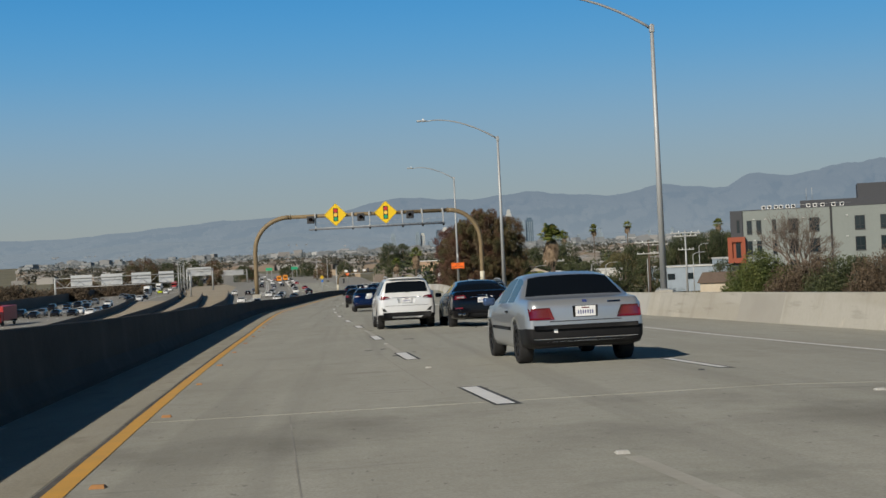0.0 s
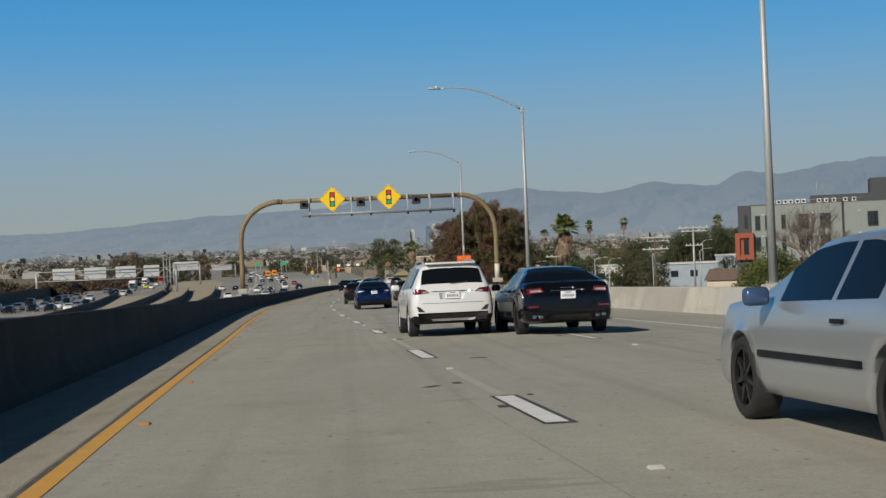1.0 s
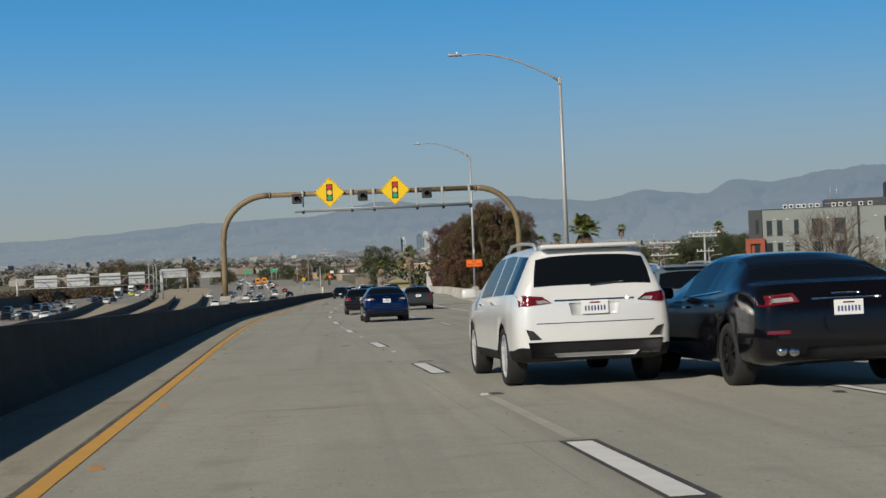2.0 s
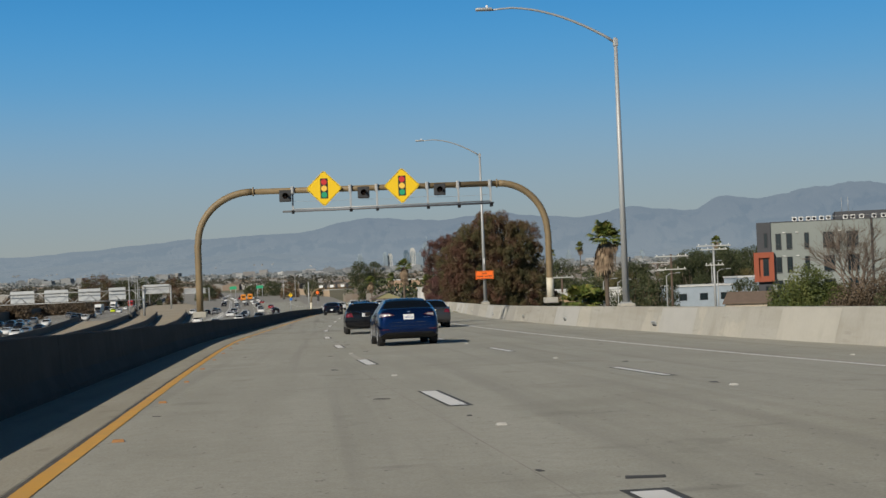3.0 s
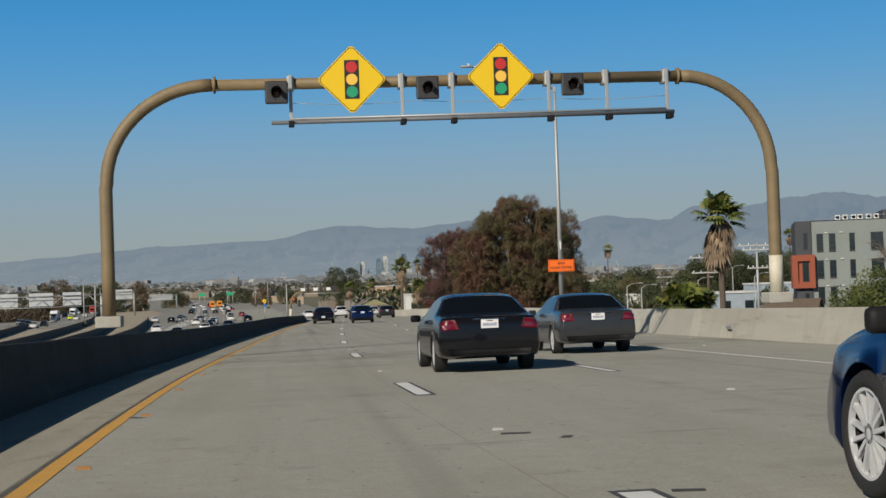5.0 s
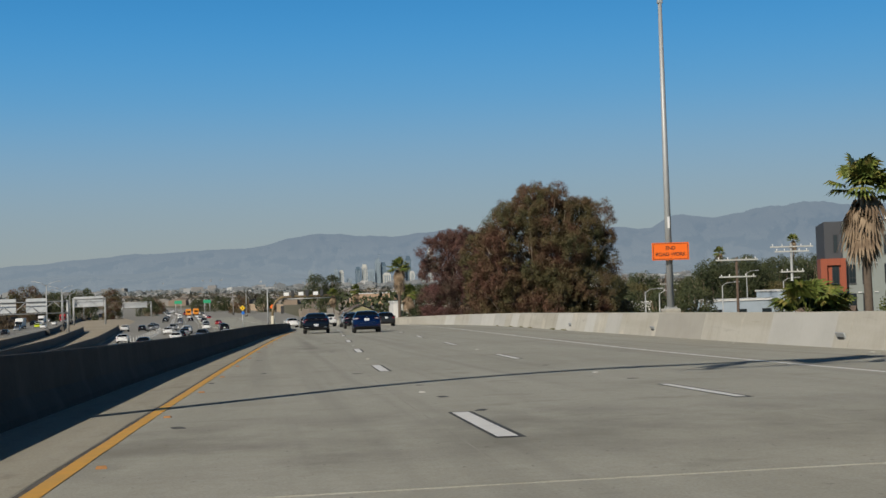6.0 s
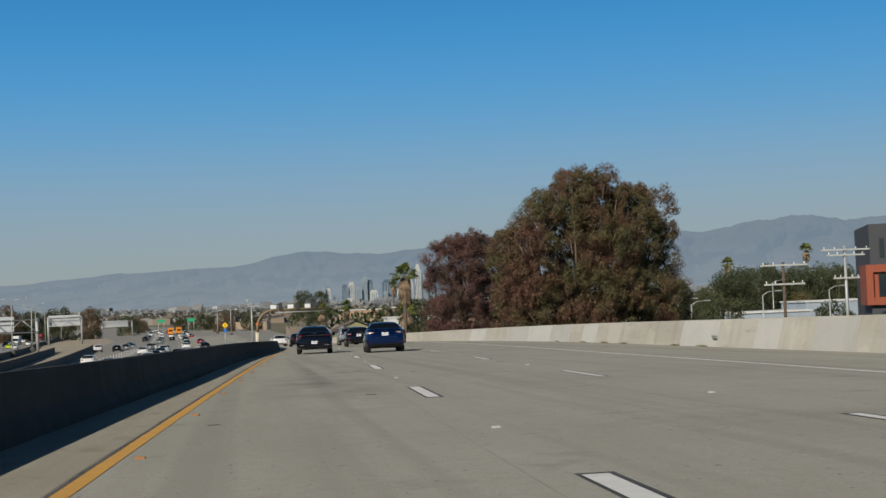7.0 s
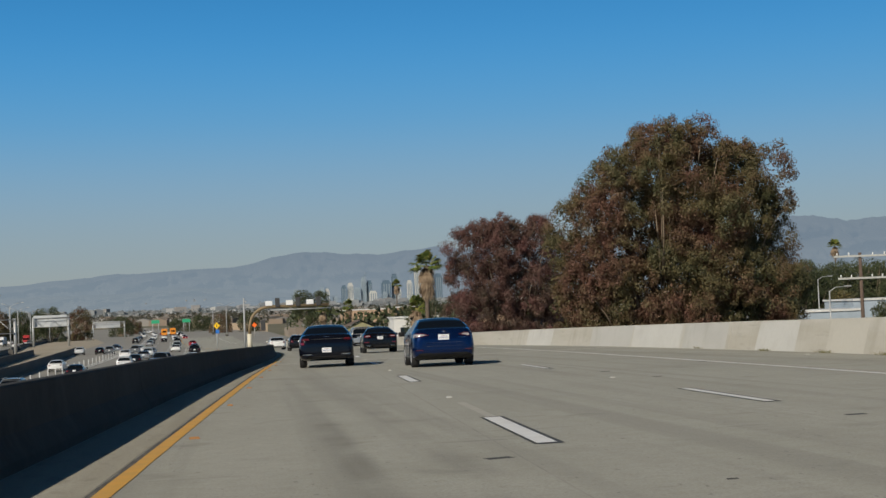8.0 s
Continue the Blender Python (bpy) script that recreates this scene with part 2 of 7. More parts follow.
def along(values, y):
    ys = RY
    i = max(1, min(len(ys) - 3, next((k for k in range(len(ys) - 1) if ys[k + 1] > y), len(ys) - 2)))
    h = ys[i + 1] - ys[i]
    t = (y - ys[i]) / h
    m0 = (values[i + 1] - values[i - 1]) / (ys[i + 1] - ys[i - 1]) * h
    m1 = (values[i + 2] - values[i]) / (ys[i + 2] - ys[i]) * h
    return (2 * t**3 - 3 * t**2 + 1) * values[i] + (t**3 - 2 * t**2 + t) * m0 + (3 * t**2 - 2 * t**3) * values[i + 1] + (t**3 - t**2) * m1


def lane_x(y):
    return along(RX, y)


def deck_z(off, y):
    """Height of the deck; its outer side falls away where the ramp begins."""
    fall = -0.26 * max(0.0, min(1.0, (150 - y) / 85)) * max(0.0, min(1.0, (off - 3.0) / 8.0))
    return along(RZ, y) + 0.0067 * (lane_x(y) + off) + fall


def steps(pairs, y):
    for (a, va), (b, vb) in zip(pairs, pairs[1:]):
        if y <= b:
            return va + (vb - va) * max(0.0, (y - a) / (b - a))
    return pairs[-1][1]


def on_deck(off, y, up=0.0):
    return Vector((lane_x(y) + off, y, deck_z(off, y) + up))


def heading(y):
    """Degrees by which the ramp's line turns left of +y."""
    return -math.degrees(math.atan2(lane_x(y + 1) - lane_x(y - 1), 2.0))


def sweep(name, profile, y0, y1, step, mat, parent=None, label="", closed=True):
    n = max(1, round((y1 - y0) / step))
    verts, faces = [], []
    for i in range(n + 1):
        y = y0 + (y1 - y0) * i / n
        row = profile(y) if callable(profile) else profile
        k = len(row)
        verts += [on_deck(o, y, u) for o, u in row]
    for i in range(n):
        for j in range(k if closed else k - 1):
            j2 = (j + 1) % k
            faces.append((i * k + j, i * k + j2, (i + 1) * k + j2, (i + 1) * k + j))
    if closed:
        faces.append(tuple(range(k))[::-1])
        faces.append(tuple(n * k + j for j in range(k)))
    return hang(name, mesh(name, verts, faces, mat), parent, label)


# ---- structure ----
def ground_z(y):
    """The plain is level near the ramp and climbs gently towards the hills."""
    return -12.0 + 27.0 * max(0.0, min(1.0, (y - 1300) / 3200)) ** 1.3


GYS = [-1500, 0, 700, 1300] + [1300 + 160 * k for k in range(1, 23)]
verts = [(x, y, ground_z(y)) for y in GYS for x in (-4800, -1600, 0, 1600, 4800)]
ground = new("ground", mesh("ground", verts, [(5 * r + c, 5 * r + c + 1, 5 * r + c + 6, 5 * r + c + 5) for r in range(len(GYS) - 1) for c in range(4)], M_GROUND))
tagged(ground, "flat dry city ground reaching to the hills", "ground", kind="structure")

# deck in spans with an open joint between them; edges a little uneven
JOINTS = (-80, 24.3, 128.6, 230, 330, 480, 630)
road = None
for a, b in zip(JOINTS, JOINTS[1:]):
    span = sweep("road" if road is None else "deck_span", lambda y: [(-6.3, 0.0), (-2.0, 0.0), (3.0, 0.0), (7.0, 0.0), (11.9, 0.0), (11.9, -0.9), (-6.3, -0.9)], a + 0.04, b - 0.04, 4, M_ROAD)
    if road is None:
        road = tagged(span, "grey weathered concrete ramp deck with tyre marks", "road", kind="structure")
    else:
        span.parent = road
for y in JOINTS[1:-1]:
    sweep("joint_seal", [(-5.4, 0.003), (11.0, 0.003)], y - 0.05, y + 0.05, 0.1, M_BLACKPAINT, road, "dark expansion joint seal", closed=False)
    for s in (-0.3, 0.3):
        sweep("joint_header", [(-5.4, 0.005), (11.2, 0.005)], y + s - 0.22, y + s + 0.22, 0.4, M_HEADER, road, "paler joint header strip", closed=False)


def left_side(y):
    return steps(((-80, -5.5), (152, -5.5), (172, -5.25), (186, -5.06), (200, -5.04), (215, -4.9), (240, -4.4), (300, -4.3)), y), steps(((-80, 1.06), (30, 1.04), (80, 0.97), (140, 0.88), (155, 0.84), (170, 0.8), (205, 0.79), (260, 0.7)), y)


def left_profile(y):
    o, h = left_side(y)
    return [(o + 0.12, -0.03), (o + 0.1, 0.1), (o - 0.03, 0.33), (o - 0.08, h - 0.02), (o - 0.1, h), (o - 0.29, h), (o - 0.31, h - 0.02), (o - 0.45, -0.9)]


def right_profile(y):
    """The outer barrier closes in a little where the ramp bends."""
    k = steps(((-80, 0.0), (215, 0.0), (240, -0.6), (280, -2.2), (330, -3.0)), y)
    return [(o + k, u) for o, u in ((11.0, -0.03), (11.03, 0.08), (11.1, 0.33), (11.24, 0.84), (11.26, 0.86), (11.57, 0.86), (11.6, 0.84), (11.75, -0.9))]


def barrier(name, profile, cuts, label, mat):
    """A cast barrier in lengths with a narrow joint between them."""
    first = None
    for a, b in zip(cuts, cuts[1:]):
        ob = sweep(name if first is None else "barrier_length", profile, a + 0.012, b - 0.012, 3.5, mat)
        if first is None:
            first = tagged(ob, label, "barrier", kind="structure")
        else:
            ob.parent = first
    return first


wall_left = barrier("wall_left", left_profile, (-80, -20, 24.3, 52, 79, 104, 128.6, 158, 184, 196.5, 215, 240, 262, 284, 300), "long low concrete barrier, shade put into its dark colour", M_BARRIER_SHADE)
wall_right = barrier("wall_right", right_profile, (-80, -20, 24.3, 45, 62, 79, 96, 110, 128.6, 139, 152, 164, 177, 190, 203, 216, 240, 270, 300, 340, 400, 460), "long low sunlit concrete barrier, stained and patched", M_BARRIER)

# stretches of the outer barrier painted over, each in a tone of its own
PATCH_TONES = [stained("repaint_%s" % nm, c, (((0.6, 0.5, 1.2), 0.45, 0.65, 0.4, tuple(v * 0.82 for v in c)), ((1.2, 1.0, 0.3), 0.55, 0.75, 0.45, (0.33, 0.31, 0.26)), ((9.0, 9.0, 9.0), 0.4, 0.7, 0.15, (0.4, 0.37, 0.31))), bump=0.1, bumpscale=15)
               for nm, c in (("white", (0.54, 0.53, 0.495)), ("grey", (0.47, 0.46, 0.43)), ("cream", (0.5, 0.475, 0.415)), ("dull", (0.38, 0.36, 0.32)))]


def repaint(y0, y1, tone):
    def face(y):
        r = right_profile(y)
        return [(r[0][0] - 0.003, -0.03), (r[1][0] - 0.003, 0.08), (r[2][0] - 0.003, 0.33), (r[3][0] - 0.003, 0.838)]
    sweep("repainted_patch", face, y0, y1, 1.0, PATCH_TONES[tone], wall_right, "painted-over patch of concrete", closed=False)


for y0, y1, tone in ((209.6, 215.7, 0), (216.3, 221.3, 1), (221.6, 228.8, 0), (229.0, 236.6, 1), (245.3, 252.0, 0), (204.6, 207.2, 2), (189.8, 194.4, 0), (183.7, 185.9, 0), (178.0, 181.0, 1), (165.0, 171.5, 3), (153.0, 158.0, 1), (140.0, 144.5, 3), (118.0, 124.0, 1), (99.2, 103.4, 1), (87.4, 91.4, 2), (72.0, 78.0, 3), (63.5, 68.0, 1), (48.0, 52.0, 3)):
    repaint(y0, y1, tone)
yellow_line = sweep("yellow_line", lambda y: [(-3.91 + 0.004 * math.sin(y * 1.7), 0.005), (-3.755 + 0.004 * math.sin(y * 2.3), 0.005)], -80, 620, 1.5, M_YELLOW, closed=False)
tagged(yellow_line, "worn yellow edge line painted on concrete", "road marking", kind="structure")
sweep("yellow_border", lambda y: [(-3.962 + 0.006 * math.sin(y * 0.9) + 0.004 * math.sin(y * 2.7), 0.003), (-3.87, 0.003)], -80, 620, 1.2, M_STAIN, yellow_line, "dark grime along the yellow line", closed=False)
M_SHOULDER = stained("dusty_shoulder_concrete", (0.385, 0.36, 0.295), (
    ((1.6, 0.06, 1), 0.42, 0.64, 0.5, (0.28, 0.255, 0.195)),
    ((2.2, 0.5, 1), 0.48, 0.72, 0.4, (0.45, 0.43, 0.37)),
    ((3.5, 1.4, 1), 0.56, 0.72, 0.45, (0.2, 0.18, 0.135)),
    ((40.0, 40.0, 40.0), 0.42, 0.62, 0.35, (0.2, 0.19, 0.155))), bump=0.3, bumpscale=35)
sweep("shoulder_dust", lambda y: [(-5.38, 0.003), (-3.975 + 0.006 * math.sin(y * 0.9) + 0.004 * math.sin(y * 2.7), 0.003)], -80, 240, 1.2, M_SHOULDER, road, "brown dust and grit on the narrow shoulder", closed=False)
edge_line = sweep("edge_line", [(7.34, 0.005), (7.46, 0.005)], -80, 620, 4, M_WHITE, closed=False)
tagged(edge_line, "thin white edge line painted on concrete", "road marking", kind="structure")

# lane dashes with black contrast edges; near end of each dash
DASHES = (-18.0, -3.0, 10.6, 23.9, 35.3, 46.7, 59.6, 70.8, 84.5, 98.8, 113.4, 132.4, 151.0, 167.6, 184.9, 202.4, 221, 239, 257, 275, 293, 311)
for n, y in enumerate(DASHES):
    length = 3.0 + min(1.2, max(0.0, (y - 60) / 90))
    for off, w, extra in ((0.0, 0.1, 0.0), (3.6, 0.07, 4.2)):
        dash = sweep("lane_dash", [(off - w, 0.006), (off + w, 0.006)], y + extra, y + extra + length, 1.0, M_WHITE, closed=False)
        tagged(dash, "white lane dash with black contrast edges", "road marking", "lane dashes on the ramp", kind="structure")
        sweep("contrast_edge", [(off - w - 0.035, 0.003), (off + w + 0.06, 0.003)], y + extra - 0.12, y + extra + length + 0.12, 1.0, M_BLACKPAINT, dash, "black contrast paint", closed=False)

# worn remains of an older lane line
for y0, y1, off in ((13.8, 18.6, 0.02), (38.5, 43.2, 0.0), (50.0, 54.6, 0.03), (88.0, 92.8, -0.02), (188.5, 193.0, 0.02)):
    g = sweep("ghost_line", [(off - 0.06, 0.0025), (off + 0.06, 0.0025)], y0, y1, 1.0, M_GHOST, closed=False)
    tagged(g, "worn remains of an old white lane line", "road marking", "worn old lane line", kind="structure")

# retaining walls under the deck's edges
for nm, off in (("retaining_wall_left", -6.2), ("retaining_wall_right", 11.75)):
    n, verts, faces = 60, [], []
    for i in range(n + 1):
        y = -80 + 520 * i / n
        for o in (off - 0.2, off + 0.2):
            p = on_deck(o, y, -0.85)
            verts += [p, (p.x, p.y, -13.0)]
    for i in range(n):
        a = i * 4
        faces += [(a, a + 4, a + 5, a + 1), (a + 2, a + 3, a + 7, a + 6)]
    tagged(new(nm, mesh(nm, verts, faces, M_BARRIER)), "plain concrete retaining wall under the ramp", "wall", kind="structure")


# ---- raised markers, weeds and litter on the deck ----
def marker_mesh(name, w, d, h, mat):
    v = [(-w, -d, 0), (w, -d, 0), (w, d, 0), (-w, d, 0), (-w * 0.8, -d * 0.35, h), (w * 0.8, -d * 0.35, h), (w * 0.8, d * 0.35, h), (-w * 0.8, d * 0.35, h)]
    return mesh(name, v, [(0, 1, 5, 4), (1, 2, 6, 5), (2, 3, 7, 6), (3, 0, 4, 7), (4, 5, 6, 7)], mat)


ME_WHITE = marker_mesh("marker", 0.05, 0.05, 0.02, M_DOT)
ME_AMBER = marker_mesh("marker", 0.06, 0.05, 0.024, M_AMBERMARK)
ME_SCUFF = marker_mesh("scuff", 0.09, 0.05, 0.006, M_BLACKPAINT)


def lay(name, me, off, y, label, category, group, turn=0.0, scale=1.0):
    ob = new(name, me)
    p = on_deck(off, y, 0.002)
    ob.matrix_basis = pose(p.x, p.y, p.z, 0, 0, heading(y) + turn) @ Matrix.Diagonal((scale, scale, 1, 1))
    return tagged(ob, label, category, group)


MR = random.Random(3)
for y in DASHES:
    if 0 < y < 280:
        gap = 5.2 + max(0.0, min(1.5, (y - 90) / 60))
        lay("lane_marker", ME_WHITE, 0.0, y + 3.0 + gap, "small white raised lane marker", "road marker", "white raised markers")
        lay("lane_marker", ME_WHITE, 3.6, y + 4.2 + 3.0 + gap, "small white raised lane marker", "road marker", "white raised markers")
y = 18.7
while y < 250:
    lay("amber_marker", ME_AMBER, -3.58, y, "worn orange-brown raised marker", "road marker", "amber raised markers", MR.uniform(-15, 15), MR.uniform(0.75, 1.05))
    y += 6.2 + max(0.0, (y - 100) / 60)
for k in range(60):
    lay("scuff", ME_SCUFF, MR.choice((0.3, -3.2, 3.5, 3.9, -0.4, 7.1)) + MR.uniform(-0.5, 0.5), MR.uniform(12, 230), "small dark scuff on the road", "scuff", "scuffs on the deck", MR.uniform(0, 180), MR.uniform(0.4, 1.6))


# saw-cut seams and patches in the deck
SEAM = material("dark_seam", (0.24, 0.23, 0.2), 0.9, grain=0.8, scale=1.2, tint=(0.36, 0.345, 0.305))
for off, y0, y1 in ((-2.25, -60, 24), (-0.42, 26, 126), (3.25, 26, 126), (-0.45, 130, 228), (3.2, 130, 228)):
    s = sweep("seam", [(off, 0.002), (off + 0.014, 0.002)], y0, y1, 2.0, SEAM, closed=False)
    tagged(s, "thin dark seam in the concrete deck", "seam", "seams in the deck", kind="structure")

def drain(y):
    """A tilted scupper plate at the foot of the outer barrier."""
    p = on_deck(11.1, y, 0.2)
    d = tagged(new("scupper", None), "small grey drain plate on the barrier foot", "drain", "drain plates")
    d.matrix_basis = pose(p.x, p.y, p.z, 0, 0, heading(y))
    part("plate", box_bm(0.05, 0.6, 0.36, (0.0, 0, 0), 0.012, Matrix.Rotation(radians(-22), 3, "Y")), M_GALV, d)
    part("slot", box_bm(0.03, 0.42, 0.1, (-0.03, 0, 0.02), 0.005, Matrix.Rotation(radians(-22), 3, "Y")), M_BLACK, d)
    return d


for y in (104.0, 121.0, 135.5, 152.5, 172.0, 190.0):
    drain(y)


def weed(off, y, seed):
    rng = random.Random(seed)
    p = on_deck(off, y)
    verts, faces = [], []
    for _ in range(60):
        b = Vector((rng.uniform(-0.09, 0.09), rng.uniform(-0.45, 0.45), 0))
        tip = b + Vector((rng.uniform(-0.12, 0.05), rng.uniform(-0.08, 0.08), rng.uniform(0.03, 0.1)))
        k = len(verts)
        verts += [b, b + Vector((0.02, 0.015, 0)), tip]
        faces.append((k, k + 1, k + 2))
    ob = new("weed_tuft", mesh("weed_tuft", verts, faces, M_WEED))
    ob.matrix_basis = pose(p.x, p.y, p.z)
    return tagged(ob, "low dry green weed tuft at the barrier foot", "weed", "weeds along the barrier", "stuff")


for k, y in enumerate((191.0, 194.5, 203.0, 207.0, 212.0, 219.0)):
    weed(10.92, y, 300 + k)
for k in range(14):
    lay("litter", ME_WHITE, MR.uniform(8.2, 10.8), MR.uniform(30, 230), "small pale scrap of litter on the shoulder", "litter", "litter on the shoulder", MR.uniform(0, 180), MR.uniform(0.5, 1.1))
# ---- cars ----
from mathutils.bvhtree import BVHTree


def paint(name, color, metal=0.0, rough=0.25):
    return material(name, color, rough, metal, grain=0.06, scale=30.0, big=0.1, bigscale=1.2, spec=0.15, coat=0.5)


M_TYRE = material("tyre_rubber", (0.018, 0.018, 0.019), 0.85, grain=0.3, scale=20, bump=0.2, bumpscale=60)
M_RIM = material("silver_wheel_alloy", (0.68, 0.69, 0.7), 0.35, 0.35)
M_RIMBLACK = material("black_wheel_alloy", (0.02, 0.02, 0.022), 0.35, 0.3)
M_GLASS = material("tinted_car_glass", (0.005, 0.007, 0.01), 0.08, spec=0.35)
M_GLASS.node_tree.nodes["Principled BSDF"].inputs["IOR"].default_value = 1.28
M_TAIL = material("red_tail_lens", (0.13, 0.003, 0.008), 0.12, spec=0.7, coat=1.0)
M_TAILDARK = material("dark_red_tail_lens", (0.09, 0.006, 0.008), 0.12, spec=0.7, coat=1.0)
M_LENS = material("clear_lens", (0.42, 0.4, 0.4), 0.12, 0.3, coat=1.0)
M_CHROME = material("chrome_trim", (0.8, 0.81, 0.83), 0.12, 1.0)
M_PLATEINK = material("plate_ink", (0.04, 0.06, 0.2), 0.5)


def curve(knots, u):
    for (a, va), (b, vb) in zip(knots, knots[1:]):
        if u <= b:
            return va + (vb - va) * max(0.0, (u - a) / (b - a))
    return knots[-1][1]


def smooth_curve(knots, u, s=0.012):
    return sum(curve(knots, min(1, max(0, u + d * s))) for d in (-1, -0.5, 0, 0.5, 1)) / 5


def wheel_meshes(radius, width, rim_mat, spokes):
    prof = [(radius * 0.73, -width / 2 + 0.015), (radius * 0.84, -width / 2), (radius * 0.95, -width / 2 + 0.008), (radius, -width / 2 + 0.035), (radius, width / 2 - 0.035), (radius * 0.95, width / 2 - 0.008), (radius * 0.84, width / 2), (radius * 0.73, width / 2 - 0.015)]
    n, verts, faces, k = 28, [], [], len(prof)
    for i in range(n):
        a = 2 * math.pi * i / n
        verts += [(x, r * math.cos(a), r * math.sin(a)) for r, x in prof]
        for j in range(k):
            faces.append((i * k + j, i * k + (j + 1) % k, ((i + 1) % n) * k + (j + 1) % k, ((i + 1) % n) * k + j))
    tyre = mesh("tyre", verts, faces, M_TYRE, True)
    bm = bmesh.new()
    # rim ring, hub and spokes, on the outer side (+x)
    x0 = width / 2 - 0.02
    for r0, r1, xa, xb in ((radius * 0.68, radius * 0.755, x0 - 0.03, x0 + 0.004), (0.0, radius * 0.16, x0 - 0.03, x0 - 0.005), (0.0, radius * 0.7, x0 - 0.1, x0 - 0.09)):
        ring = []
        for i in range(24):
            a = 2 * math.pi * i / 24
            ring.append([bm.verts.new((xb if q else xa, r * math.cos(a), r * math.sin(a))) for q, r in ((0, r1), (1, r1), (1, max(r0, 0.002)), (0, max(r0, 0.002)))])
        for i in range(24):
            p, q = ring[i], ring[(i + 1) % 24]
            for j in range(3):
                bm.faces.new((p[j], p[j + 1], q[j + 1], q[j]))
    for i in range(spokes):
        a = 2 * math.pi * i / spokes
        m = Matrix.Rotation(a, 4, "X") @ Matrix.Translation((x0 - 0.02, 0, radius * 0.4)) @ Matrix.Diagonal((0.03, radius * (0.5 / spokes + 0.035), radius * 0.62, 1))
        bmesh.ops.create_cube(bm, size=1.0, matrix=m)
    me = bpy.data.meshes.new("rim")
    bm.to_mesh(me)
    bm.free()
    me.materials.append(rim_mat)
    me.materials.append(M_TYRE)
    for p in me.polygons:
        p.material_index = 1 if p.center.x < x0 - 0.07 else 0
    return tyre, me


class CarShell:
    """The loft of a car's body and the panels and windows cut from it. y ahead, origin on the ground under its middle."""

    def __init__(self, spec, fine):
        self.s = spec
        self.L, self.w = spec["length"], spec["width"] / 2
        self.front, self.rear, self.r = spec["front_axle"], spec["rear_axle"], spec["tyre"]
        us = {0.0, 0.003, 0.008, 0.016, 0.028, 0.045, 0.955, 0.975, 0.99, 1.0}
        us |= {round(k / (70 if fine else 30), 4) for k in range(4 if fine else 2, 67 if fine else 29)}
        us |= set(spec["rear_glass"]) | set(spec["front_glass"]) | {u for w in spec["side_glass"] for u in w}
        self.us = sorted(us)
        self.rows = [self.section(u) for u in self.us]

    def section(self, u):
        s, w0 = self.s, self.w
        y = (u - 0.5) * self.L
        w = w0 * curve(s["plan"], u)
        zt, zb, zl = smooth_curve(s["top"], u), curve(s["belt"], u), curve(s["sill"], u)
        zb = min(zb, zt - 0.005)
        cab = min(1.0, max(0.0, (zt - zb - 0.05) / (s["height"] - zb - 0.05)))
        wr = w * (0.93 - (0.93 - s["roof"]) * cab)
        ze = zb + (zt - zb) * (0.72 + 0.09 * cab)
        k = s.get("taper", 0.6) * max(0.0, 1 - u / 0.13)
        wr *= 1 - 0.1 * k
        ws = 1 - 0.09 * k
        p = [(0, zl + 0.02), (0.8 * w, zl + 0.01), (0.95 * w, zl + 0.05), (0.99 * w, zl + 0.2 * (zb - zl)), (w, zl + 0.45 * (zb - zl)), (0.992 * w * (1 - 0.03 * k), zl + 0.72 * (zb - zl)), (0.975 * w * (1 - 0.06 * k), zb - 0.05), (0.95 * w * ws, zb), (wr, ze), (wr * 0.91, zt - 0.47 * (zt - ze)), (wr * 0.66, zt - 0.14 * (zt - ze)), (wr * 0.33, zt - 0.03 * (zt - ze)), (0, zt)]
        for c in (self.front, self.rear):
            d, ra = y - c, self.r + 0.055
            if abs(d) < ra:
                za = math.sqrt(ra * ra - d * d) + self.r - 0.01
                p = [(x, max(z, za)) if 1 <= j <= 5 else (x, z) for j, (x, z) in enumerate(p)]
        return [(x, y, z) for x, z in p] + [(-x, y, z) for x, z in p[-2:0:-1]]

    def cut(self):
        """Faces of the body, the side windows, the rear window and the windscreen."""
        k = len(self.rows[0])
        half = 12
        verts = [v for r in self.rows for v in r]
        body, side, rear, front, bumper = [], [], [], [], []
        bu, bj = self.s.get("bumper", (-1.0, 0))
        eps = 1e-6
        for i in range(len(self.us) - 1):
            m = (self.us[i] + self.us[i + 1]) / 2
            for j in range(k):
                f = (i * k + j, i * k + (j + 1) % k, (i + 1) * k + (j + 1) % k, (i + 1) * k + j)
                jj = j if j < half else k - 1 - j
                if jj == 7 and any(a - eps < m < b + eps for a, b in self.s["side_glass"]):
                    side.append(f)
                elif jj < bj and m < bu:
                    bumper.append(f)
                elif jj >= self.s.get("rail", 9) and self.s["rear_glass"][0] < m < self.s["rear_glass"][1]:
                    rear.append(f)
                elif jj >= 9 and self.s["front_glass"][0] < m < self.s["front_glass"][1]:
                    front.append(f)
                else:
                    body.append(f)
        # rear and nose caps
        for r, flip in ((0, True), (len(self.rows) - 1, False)):
            ring = [r * k + j for j in range(k)]
            for j in range(1, half):
                q = (ring[j], ring[j + 1], ring[k - j - 1], ring[(k - j) % k])
                if j + 1 == half:
                    q = (ring[j], ring[half], ring[k - j])
                (bumper if flip and j < bj else body).append(q[::-1] if flip else q)
            q = (ring[0], ring[1], ring[k - 1])
            body.append(q[::-1] if flip else q)
        return verts, body, side, rear, front, bumper


